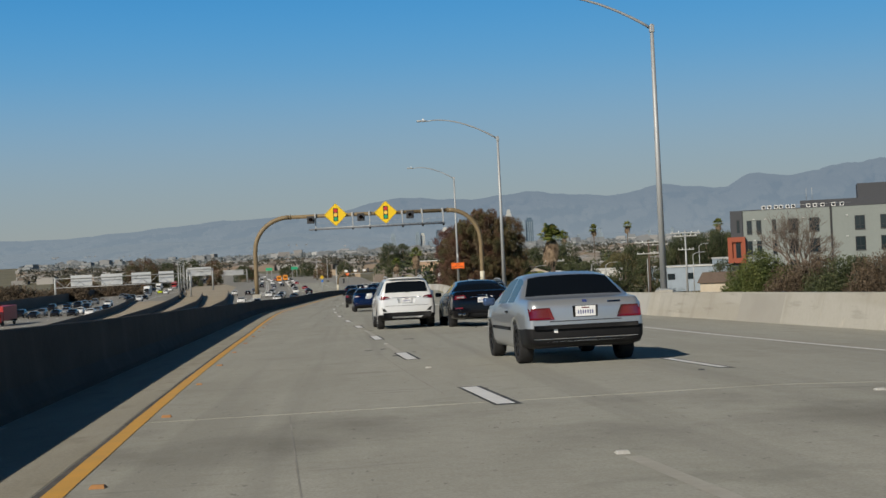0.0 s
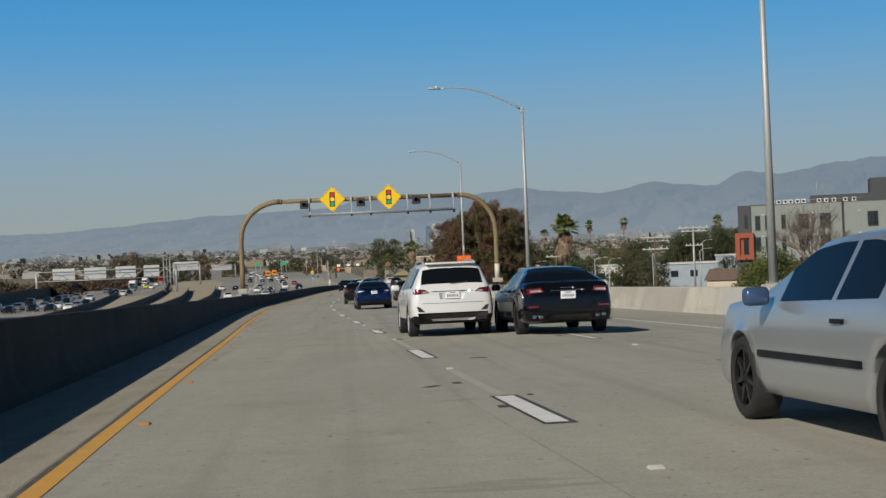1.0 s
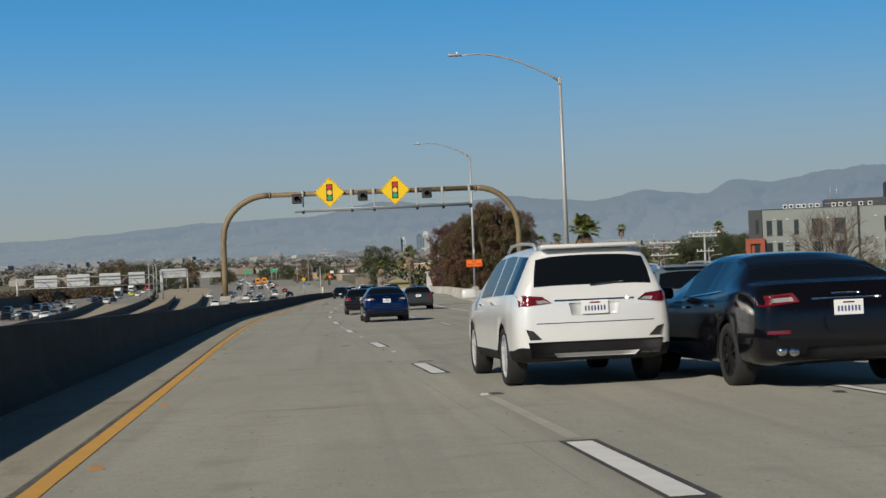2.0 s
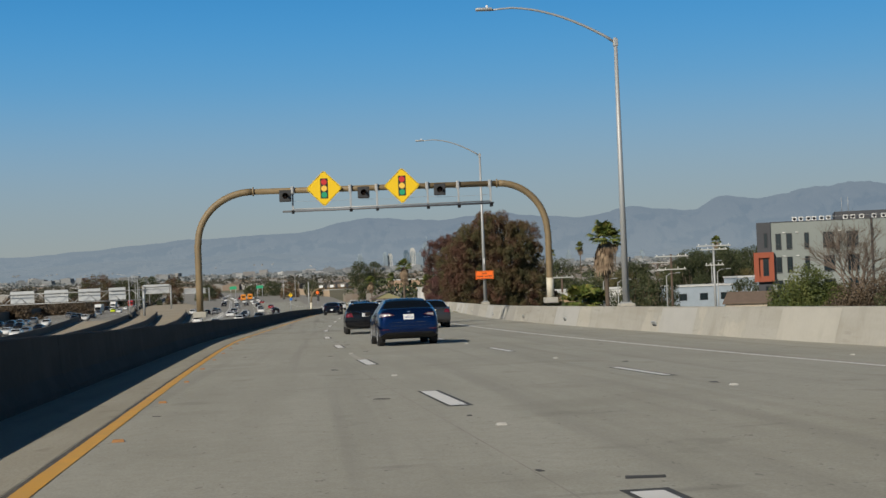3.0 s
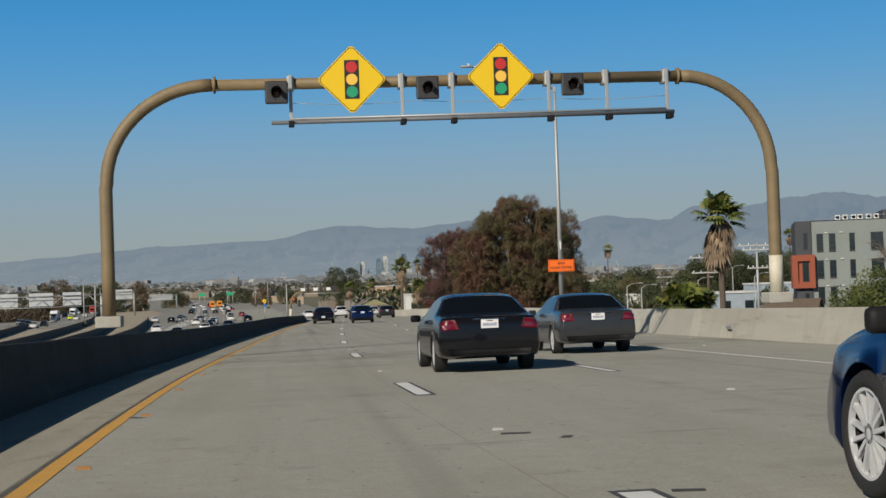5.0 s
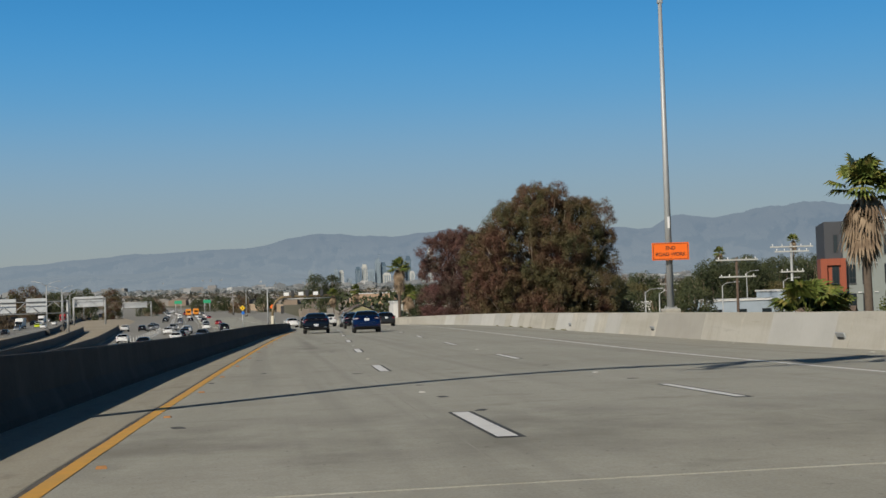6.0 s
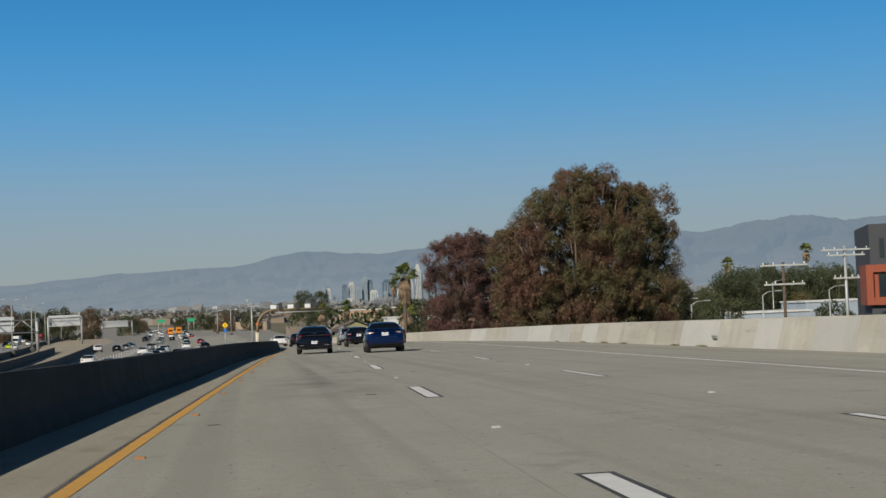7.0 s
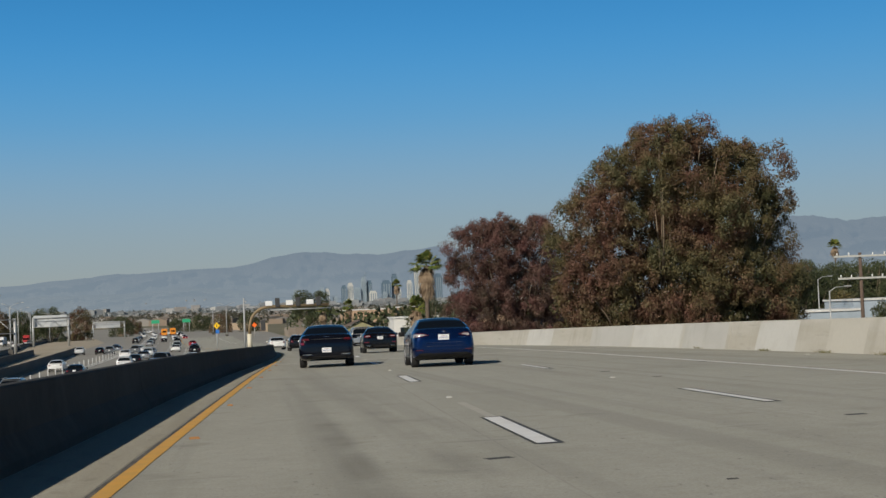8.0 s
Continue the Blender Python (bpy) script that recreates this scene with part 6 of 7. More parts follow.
for k, (x, y, h, w) in enumerate(((110, 470, 17, 14), (122, 480, 18, 15), (134, 490, 17.5, 14), (146, 500, 18.5, 15), (160, 520, 18, 16), (150, 470, 16, 12), (100, 500, 14.5, 12), (60, 470, 15, 12), (72, 480, 16, 12), (50, 500, 14, 12), (58, 560, 13, 9),
        (84, 400, 10.5, 8), (60, 360, 10.5, 7), (40, 300, 9.5, 6), (34, 300, 10, 6), (56, 352, 11, 6), (33, 430, 9, 7), (27, 900, 22, 12), (36, 905, 21, 11), (108.8, 480, 13.8, 9), (121.1, 500, 16.7, 11), (135.1, 520, 17.9, 13), (135.2, 500, 16.1, 11), (148.0, 515, 17.3, 12), (149.5, 500, 15.9, 12), (117.6, 520, 12.6, 8), (22, 640, 11, 8), (50, 650, 12, 9), (38, 480, 13, 9), (74, 390, 9.6, 8))):
    round_tree(x, y, h, w, 60 + k)
for k, (x, y, top) in enumerate(((160, 620, 9), (180, 600, 12), (120, 700, 10), (140, 720, 11), (90, 640, 6), (98, 650, 7), (30, 430, -1.5), (22, 600, -1.5), (30, 610, -0.5), (185, 470, 6), (176, 468, 4), (60, 760, 8))):
    fan_palm(x, y, -12, top + 12, 90 + k, 2.6, 26, 22)


# gardens between the houses: a few trees repeated at many turns
GARDEN = [round_tree(66, 452, 10.5, 9, 140), round_tree(88, 462, 11.5, 10, 141, M_OLIVELEAF, "rounded olive street tree"), round_tree(44, 372, 9.5, 7, 142, M_OLIVELEAF, "rounded olive street tree"), round_tree(104, 398, 9.0, 8, 143)]
for k in range(64):
    gy = RT.uniform(380, 760)
    gx = RT.uniform(0.1 * gy, 0.36 * gy)
    if abs(gx - 105) < 34 and gy < 452 or abs(gx - 67) < 16 and gy < 430 or gx > 92 and gy < 385:
        continue
    copy_thing(GARDEN[k % 4], pose(gx, gy, -12 - RT.uniform(0, 1.5), 0, 0, RT.uniform(0, 360)))
house(91.0, 350.0, 8, 9, 4.2, 2.2, M_STUCCO, M_SHINGLE, "cream house with a broad brown roof", 60)


# slender street lights of the side street
def small_lamp(x, y, top):
    p = thing("street_light", x, y, -12.0, "slim grey street light with a short arm", "street light", group="side street lights")
    h = top + 12
    tube_part("pole", [(0, 0, 0), (0, 0, h)], [0.14, 0.09], M_GALV, p)
    tube_part("arm", [(0, 0, h - 0.1), (0.8, 0, h + 0.4), (2.2, 0, h + 0.5)], [0.07, 0.06, 0.05], M_GALV, p)
    part("lamp_head", box_bm(0.9, 0.35, 0.18, (2.4, 0, h + 0.5), 0.05), M_GALV, p)
    return p


for x, y, top in ((72, 345, -1.6), (84, 350, -1.2), (63, 350, -2.6), (58, 340, -2.2), (105, 430, 0.6), (46, 350, -2.6)):
    small_lamp(x, y, top)
# ---- the freeway below, left of the ramp ----
FY = (-250, 250, 413, 560, 675, 886, 1200, 1700, 2600)
FX = (2.0, -3.0, -6.9, -13.0, -19.3, -32.0, -62.0, -120.0, -260.0)
FZY = ((-250, -5.2), (0, -5.5), (150, -6.2), (300, -7.2), (420, -8.0), (500, -8.7), (700, -9.7), (1000, -10.4), (2000, -11.0), (4000, -11.5))


def fw_x(y):
    i = max(0, min(len(FY) - 2, next((k for k in range(len(FY) - 1) if FY[k + 1] > y), len(FY) - 2)))
    def slope(k):
        a, b = max(0, k - 1), min(len(FY) - 1, k + 1)
        return (FX[b] - FX[a]) / (FY[b] - FY[a])
    h = FY[i + 1] - FY[i]
    t = (y - FY[i]) / h
    return (2 * t**3 - 3 * t**2 + 1) * FX[i] + (t**3 - 2 * t**2 + t) * h * slope(i) + (3 * t**2 - 2 * t**3) * FX[i + 1] + (t**3 - t**2) * h * slope(i + 1)


def fw(off, y, up=0.0):
    return Vector((fw_x(y) + off, y, steps(FZY, y) + up))


def fw_sweep(name, profile, y0, y1, mat, parent=None, label="", closed=False, step=12):
    n = max(1, round((y1 - y0) / step))
    verts, faces = [], []
    for i in range(n + 1):
        y = y0 + (y1 - y0) * i / n
        row = profile(y) if callable(profile) else profile
        k = len(row)
        verts += [fw(o, y, u) for o, u in row]
    for i in range(n):
        for j in range(k if closed else k - 1):
            j2 = (j + 1) % k
            faces.append((i * k + j, i * k + j2, (i + 1) * k + j2, (i + 1) * k + j))
    if closed:
        faces += [tuple(range(k))[::-1], tuple(n * k + j for j in range(k))]
    return hang(name, mesh(name, verts, faces, mat), parent, label)


M_ASPHALT = material("freeway_concrete", (0.3, 0.285, 0.25), 0.85, grain=0.25, scale=0.5, big=0.3, bigscale=0.05)
M_DARKASPHALT = material("dark_asphalt", (0.07, 0.07, 0.07), 0.9, grain=0.3, scale=0.5)
M_DIRT = material("median_concrete", (0.42, 0.36, 0.27), 0.95, grain=0.4, scale=0.4, big=0.4, bigscale=0.05, tint=(0.28, 0.23, 0.16))
# wall concrete darkened: the shade of its faces is put into the colour
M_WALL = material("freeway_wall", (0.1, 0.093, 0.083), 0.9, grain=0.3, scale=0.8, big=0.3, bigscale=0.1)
M_TANWALL = material("tan_block_wall", (0.5, 0.38, 0.26), 0.9, grain=0.25, scale=0.5, big=0.3, bigscale=0.05)

# walls between the carriageways, as offsets from the freeway's edge line along y
WALL_1 = ((-220, -14.5), (150, -17.5), (340, -21.0), (515, -28.5))
WALL_2 = ((-220, -18.0), (150, -22.0), (343, -27.5), (500, -36.5))
WALL_3 = ((-220, -23.0), (150, -27.5), (300, -33.0), (400, -38.0), (520, -45.0), (640, -53.0), (760, -56.0), (1000, -54.0), (1500, -46.0))
WALL_4 = ((-220, -28.0), (150, -34.0), (320, -43.0), (460, -55.0))
OPPOSITE = ((-220, 3.0), (200, 0.0), (350, -9.0), (520, -16.0), (800, -17.0), (1500, -10.0))

freeway = fw_sweep("freeway", [(8, 0), (-20, 0), (-36, 0), (-104, 0)], -240, 2500, M_ASPHALT)
tagged(freeway, "wide pale concrete freeway bending away", "road", kind="structure")
tagged(fw_sweep("freeway_bank", [(8, 0), (22, -6.5)], -240, 2500, M_GROUND), "dry slope beside the freeway", "ground", kind="structure")
tagged(fw_sweep("freeway_bank", [(-172, -6.5), (-104, 0)], -240, 2500, M_GROUND), "dry slope beside the freeway", "ground", kind="structure")
tagged(fw_sweep("gore", lambda y: [(0.6, 0.02), (0.6 + 6.5 * max(0.0, min(1.0, (700 - y) / 250)), 0.02)], 330, 700, M_DARKASPHALT), "dark asphalt gore beside the edge line", "pavement", kind="structure")
tagged(fw_sweep("connector_strip", lambda y: [(steps(WALL_2, y) + 0.5, 0.02), (steps(WALL_1, y) - 0.5, 0.02)], -200, 500, M_DIRT), "tan paved connector lane between walls", "pavement", kind="structure")
tagged(fw_sweep("median_strip", lambda y: [(steps(WALL_3, y) + 0.5, 0.03), (steps(WALL_2, y) - 0.5, 0.03)], -200, 500, M_DIRT), "tan paved median strip", "pavement", kind="structure")
tagged(fw_sweep("median_tip", lambda y: [(steps(WALL_3, y) + 0.5, 0.025), (steps(((500, -29.0), (700, -30.0), (900, -44.0)), y), 0.025)], 500, 900, M_DIRT), "tan paved tip of the median", "pavement", kind="structure")
tagged(fw_sweep("far_strip", lambda y: [(steps(WALL_4, y) + 0.5, 0.02), (steps(WALL_3, y) - 0.5, 0.02)], -200, 440, M_DIRT), "tan paved strip beside the opposite lanes", "pavement", kind="structure")

for off in (0.0, -15.2, -15.9):
    tagged(fw_sweep("freeway_line", [(off - 0.12, 0.03), (off + 0.12, 0.03)], -220, 1600, M_WHITE), "painted freeway edge line", "road marking", kind="structure")
for off in (-38.0, -58.0):
    tagged(fw_sweep("freeway_line", lambda y: [(off + steps(OPPOSITE, y) - 0.12, 0.03), (off + steps(OPPOSITE, y) + 0.12, 0.03)], -220, 1400, M_WHITE), "painted freeway edge line", "road marking", kind="structure")
verts, faces = [], []
for off in (-3.7, -7.4, -11.1, -41.5, -45.2, -48.9, -52.6):
    y = -214.2
    while y < 1100:
        k = len(verts)
        far = off < -30
        a, b = (off + steps(OPPOSITE, q) * far for q in (y, y + 4))
        verts += [fw(a - 0.12, y, 0.03), fw(a + 0.12, y, 0.03), fw(b + 0.12, y + 4, 0.03), fw(b - 0.12, y + 4, 0.03)]
        faces.append((k, k + 1, k + 2, k + 3))
        y += 14.6
tagged(new("freeway_dashes", mesh("freeway_dashes", verts, faces, M_WHITE)), "white lane dashes painted on the freeway", "road marking", kind="stuff")


def fw_wall(name, knots, h, label):
    def prof(y):
        o = steps(knots, y)
        return [(o + 0.35, 0), (o + 0.15, 0.35), (o + 0.12, h), (o - 0.12, h), (o - 0.15, 0.35), (o - 0.35, 0)]
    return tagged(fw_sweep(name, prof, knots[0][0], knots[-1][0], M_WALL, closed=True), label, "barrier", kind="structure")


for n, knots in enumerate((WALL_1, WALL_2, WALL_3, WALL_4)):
    fw_wall("median_wall_%d" % (n + 1), knots, 1.25, "concrete median wall, shade of its face put into the colour")
fw_wall("far_side_wall", ((-100, -62.0), (200, -64.0), (350, -74.0), (520, -83.0), (800, -86.0), (1600, -95.0)), 3.0, "long wall on the far side of the freeway, shade put into its colour")
# tan wall where the ramp joins
def wall_line(y):
    return 40.0 - 5.0 * (y - 900) / 520


tagged(fw_sweep("tan_wall", lambda y: [(wall_line(y), -0.5), (wall_line(y), 3.9), (wall_line(y) + 0.4, 3.9), (wall_line(y) + 0.4, -0.5)], 880, 1420, M_TANWALL, closed=True), "long tan block sound wall", "wall", kind="structure")
tagged(fw_sweep("merge_ground", lambda y: [(7.8, 0.01), (steps(((470, 8.2), (620, 30.0), (880, 40.0), (1420, 35.0)), y), -0.15)], 470, 1420, M_ASPHALT), "pale paved ground where the ramp joins the freeway", "pavement", kind="structure")


# ---- overhead sign trusses, seen from behind ----
def sign_truss(y, off0, off1, base, low, high, panels, label):
    x = fw_x(y)
    t = thing("sign_truss", 0, y, base, label, "sign gantry", group="freeway sign trusses")
    for xx in (off0, off1):
        tube_part("post", [(xx, 0, 0), (xx, 0, high - base + 0.3)], 0.34, M_GALV, t)
    lo, hi = low - base, high - base
    for zz in (lo, hi):
        for yy in (-0.6, 0.6):
            tube_part("chord", [(off0, yy, zz), (off1, yy, zz)], 0.13, M_GALV, t, sides=6)
    n = max(4, int(abs(off1 - off0) / 3.2))
    for k in range(n):
        a, b = off0 + (off1 - off0) * k / n, off0 + (off1 - off0) * (k + 1) / n
        z0, z1 = (lo, hi) if k % 2 else (hi, lo)
        tube_part("web", [(a, -0.6, z0), (b, -0.6, z1)], 0.09, M_GALV, t, sides=5)
    for p0, p1, pz0, pz1 in panels:
        part("sign_panel", box_bm(abs(p1 - p0), 0.12, pz1 - pz0, ((p0 + p1) / 2, 1.0, (pz0 + pz1) / 2 - base)), M_PANELBACK, t, "bare aluminium sign back")
    return t


M_PANELBACK = material("aluminium_sign_back", (0.5, 0.52, 0.53), 0.55, 0.3, grain=0.25, scale=1.0)
sign_truss(500, -95, -50.5, -8.8, -3.7, -0.7, ((-61, -56, -3.4, 0.2), (-70, -63.5, -3.4, 0.2), (-80, -73, -3.4, 0.2), (-90, -83, -3.4, 0.2)), "long steel truss with sign backs over the freeway")
sign_truss(650, -68.0, -57.0, -9.5, -3.0, -0.2, ((-68.0, -57.6, -3.1, 0.6),), "steel truss with one wide sign back")
sign_truss(850, -70.0, -56.0, -10.1, -5.2, -2.6, ((-69.5, -58.0, -5.3, -2.3),), "steel truss with one wide sign back")


# ---- freeway lamp posts ----
def double_lamp(x, y, zb, top):
    p = thing("freeway_lamp", x, y, zb, "slim steel lamp post with two arms", "street lamp", group="freeway lamp posts")
    h = top - zb
    tube_part("pole", [(0, 0, 0), (0, 0, h)], [0.17, 0.1], M_GALV, p, sides=8)
    for s in (-1, 1):
        tube_part("arm", [(0, 0, h - 0.1), (1.2 * s, 0, h + 0.6), (2.6 * s, 0, h + 0.9)], [0.07, 0.06, 0.05], M_GALV, p, sides=6)
        part("lamp_head", box_bm(0.7, 0.3, 0.14, (2.9 * s, 0, h + 0.9), 0.04), M_GALV, p)
    part("base_block", box_bm(1.1, 1.1, 1.2, (0, 0, 0.6), 0.08), M_WALL, p)
    return p


for off, y in ((-40.5, 452), (-43.6, 521), (-50.0, 600), (-53.5, 680), (-55.0, 780), (-54.0, 900), (-53.0, 1040), (-51.0, 1200)):
    p = fw(off, y)
    double_lamp(p.x, p.y, p.z, p.z + 11.2)
for off, y in ((13.0, 700), (12.0, 820)):
    p = fw(off, y)
    double_lamp(p.x, p.y, p.z, p.z + 11.5)


# ---- second ramp signal where the road bends, small signs ----
def far_signal():
    g = thing("ramp_signal_arm", 0.2, 300.0, -4.9, "tan curved mast arm with signal heads", "gantry")
    tube_part("lower_post", [(0, 0, 0), (0, 0, 1.6)], 0.22, M_BARRIERPAINT, g)
    tube_part("mast", [(0, 0, 1.6), (0.05, 0, 2.4)] + [(0.1 + 1.7 * (1 - math.cos(a)), 0, 2.4 + 1.5 * math.sin(a)) for a in [radians(d) for d in range(0, 91, 10)]] + [(7.0, 0, 3.9)], 0.14, M_TAN, g)
    tube_part("lower_rail", [(1.9, 0, 3.6), (7.2, 0, 3.62)], 0.05, M_GALV, g)
    for k, x in enumerate((2.5, 4.3, 6.1)):
        part("sign_back", box_bm(0.62, 0.06, 0.42, (x - 0.75, -0.2, 4.2), 0.02), M_PLATE, g, "small white sign")
        part("signal_box", box_bm(0.4, 0.3, 0.8, (x, -0.1, 4.25), 0.05), M_SIGNAL, g)
    part("side_signal", box_bm(0.4, 0.35, 0.95, (1.2, -0.1, 2.3), 0.05), M_SIGNAL, g)
    return g


far_signal()


def road_sign(x, y, zb, top):
    s = thing("curve_sign", x, y, zb, "yellow diamond curve sign over a blue plate", "sign")
    h = top - zb
    tube_part("post", [(0, 0, 0), (0, 0, h)], 0.1, M_GALV, s, sides=6)
    part("diamond", box_bm(0.8, 0.05, 0.8, (0, -0.12, h), 0.02, Matrix.Rotation(radians(45), 3, "Y")), M_SIGNYELLOW, s, "yellow diamond plate")
    part("arrow", box_bm(0.13, 0.02, 0.45, (0, -0.16, h), 0.01), M_BLACK, s)
    part("blue_plate", box_bm(0.6, 0.05, 0.6, (0.1, -0.12, h - 1.0), 0.02), material("blue_sheet", (0.02, 0.16, 0.55), 0.5), s, "blue square plate")
    return s


road_sign(-5.2, 420.0, -8.0, -3.3)
for x in (-51.4, -34.4):
    s = thing("guide_sign", x, 1000.0, -10.4, "green overhead guide sign on two posts", "sign", group="green guide signs")
    part("panel", box_bm(4.4, 0.3, 1.9, (0, 0, 6.6)), M_GREEN, s)
    for dx in (-2.6, 2.6):
        tube_part("post", [(dx * 0.6, 0.4, 0), (dx * 0.6, 0.4, 7.6)], 0.2, M_GALV, s, sides=6)
s = thing("work_board", 15.8, 600.0, -9.0, "small orange diamond work sign", "sign")
part("plate", box_bm(1.1, 0.05, 1.1, (-14.0, 0, 4.2), 0.02, Matrix.Rotation(radians(45), 3, "Y")), M_SIGNORANGE, s)
tube_part("post", [(-14.0, 0.1, 0), (-14.0, 0.1, 4.0)], 0.08, M_GALV, s)
tall = thing("street_light", -0.3, 330.0, -6.0, "slim grey street light by the merge", "street light", group="side street lights")
tube_part("pole", [(0, 0, 0), (0, 0, 6.2)], [0.12, 0.08], M_GALV, tall)
p = fw(-2.2, 372, 0.0)
barrel = thing("crash_cushion", p.x + 4, p.y, p.z, "small yellow crash cushion beside the road", "barrier")
part("body", box_bm(0.9, 1.6, 0.9, (0, 0, 0.45), 0.15), M_SIGNYELLOW, barrel)
# white delineator posts along the buffer
for k in range(22):
    p = fw(-15.55, 300 + 7 * k)
    d = thing("delineator", p.x, p.y, p.z, "thin white plastic delineator post", "delineator", group="delineators along the buffer")
    tube_part("post", [(0, 0, 0), (0, 0, 1.0)], 0.045, M_ROOFWHITE, d, sides=6)

# ---- trees along the freeway ----
for k, (x, y, h, w) in enumerate(((-108, 800, 19.5, 16), (-96, 805, 16, 13), (-82, 790, 17.5, 13), (-71, 810, 17, 9), (-62, 905, 12, 11), (-125, 830, 11, 14), (-160, 860, 9.5, 16), (-40, 1050, 10.5, 13), (-26, 1040, 12, 14), (-14, 905, 11.5, 11), (0, 910, 12, 10), (-118, 1000, 11, 18), (-66, 1010, 11, 12))):
    round_tree(x, y, h, w, 200 + k, M_EUCA if k % 3 == 0 else M_GREENLEAF, "dark rounded tree beside the freeway", per=45, size=0.45, group="freeway trees")
for k, (x, y, w) in enumerate(((-96, 520, 24), (-118, 540, 26), (-90, 600, 22), (-112, 640, 26), (-140, 600, 30))):
    shrub("bare_brush", x, y, -12.0, w, 9.5, 10, 230 + k, M_DRYLEAF, "tall brown leafless brush beside the freeway", 0.5, 30)

# ---- freeway traffic ----
def simple_car(spec, label):
    root, _, _ = car("car", spec, label, 0, 0, -60, 0, 0, False, "cars on the freeway")
    return root


FLEET = [simple_car(sedan_spec("white_sedan_paint", (0.75, 0.75, 0.74), 0.0), "white sedan driving on the freeway"),
         simple_car(sedan_spec("black_sedan_paint", (0.012, 0.012, 0.014), 0.1), "black sedan driving on the freeway"),
         simple_car(suv_spec("white_suv_paint", (0.76, 0.76, 0.75)), "white sport utility vehicle on the freeway"),
         simple_car(suv_spec("grey_suv_paint", (0.16, 0.17, 0.18), 1.7), "grey sport utility vehicle on the freeway"),
         simple_car(sedan_spec("silver_sedan_paint", (0.42, 0.43, 0.44), 0.6), "silver sedan driving on the freeway"),
         simple_car(sedan_spec("red_sedan_paint", (0.32, 0.02, 0.025), 0.1), "dark red sedan driving on the freeway"),
         simple_car(suv_spec("black_suv_paint", (0.014, 0.014, 0.016), 1.78, 5.0, 1.98), "black sport utility vehicle on the freeway"),
         simple_car(sedan_spec("lime_sedan_paint", (0.55, 0.65, 0.03), 0.0), "lime yellow sedan driving on the freeway")]
TR = random.Random(9)
first_used = set()
def put_car(kind, off, y, back=False):
    off += steps(OPPOSITE, y) if back else 0.0
    p = fw(off, y)
    a = -math.degrees(math.atan2(fw_x(y + 5) - fw_x(y - 5), 10.0)) + (180 if back else 0)
    m = pose(p.x, p.y, p.z, 0, 0, a)
    if kind not in first_used:
        first_used.add(kind)
        FLEET[kind].matrix_basis = m
        return FLEET[kind]
    return copy_thing(FLEET[kind], m)


LANES = (-1.85, -5.55, -9.25, -12.95, -18.1)
taken = []
for kind in range(8):
    put_car(kind, LANES[kind % 5] if kind < 7 else -43.3, 330 + 41 * kind, kind == 7)
    taken.append((LANES[kind % 5], 330 + 41 * kind))
for _ in range(58):
    for _ in range(20):
        off, y = TR.choice(LANES), 260 + 900 * TR.random() ** 1.35
        if (off > -18 or y > 420) and all(abs(y - b) > 13 or a != off for a, b in taken):
            break
    taken.append((off, y))
    put_car(TR.choice((0, 0, 1, 1, 2, 2, 3, 4, 4, 5, 6, 3)), off, y)
for _ in range(48):
    for _ in range(20):
        off, y = TR.choice((-39.5, -43.3, -47.0, -50.7, -54.4)), 300 + 800 * TR.random() ** 1.3
        if all(abs(y - b) > 12 or a != off for a, b in taken):
            break
    taken.append((off, y))
    put_car(TR.choice((0, 1, 1, 2, 3, 4, 6, 0, 2, 3)), off, y, True)


for kind, off, y in ((0, -17.8, 352), (1, -20.5, 470), (4, -19.6, 520), (2, -24.8, 475)):
    put_car(kind, off, y)


def box_truck(off, y, colour, label, name="truck", back=False, length=9.0, height=3.4):
    p = fw(off + (steps(OPPOSITE, y) if back else 0.0), y)
    t = thing(name, p.x, p.y, p.z, label, "truck" if name == "truck" else "bus", (180 if back else 0) - math.degrees(math.atan2(fw_x(y + 5) - fw_x(y - 5), 10.0)), group="trucks on the freeway")
    body = part("body", box_bm(2.45, length, height - 0.9, (0, 0, 0.9 + (height - 0.9) / 2), 0.12), colour, t)
    part("cab", box_bm(2.3, 1.9, 1.9, (0, length / 2 + 0.9, 1.6), 0.25), colour, t)
    part("windscreen", box_bm(2.0, 0.06, 0.8, (0, length / 2 + 1.88, 2.0)), M_GLASS, t)
    part("rear_window", box_bm(1.7, 0.05, 0.7, (0, -length / 2 - 0.02, 2.4)), M_GLASS, t)
    part("bumper", box_bm(2.4, 0.2, 0.3, (0, -length / 2 - 0.08, 0.75), 0.03), M_PLASTIC, t)
    for sx in (-1, 1):
        part("tail_light", box_bm(0.25, 0.05, 0.3, (0.95 * sx, -length / 2 - 0.02, 1.2), 0.02), M_TAIL, t)
        for yy in (-length * 0.28, length / 2 + 0.7):
            tube_part("wheel", [(1.15 * sx - 0.15, yy, 0.48), (1.15 * sx + 0.15, yy, 0.48)], 0.48, M_TYRE, t, sides=16)
    return t


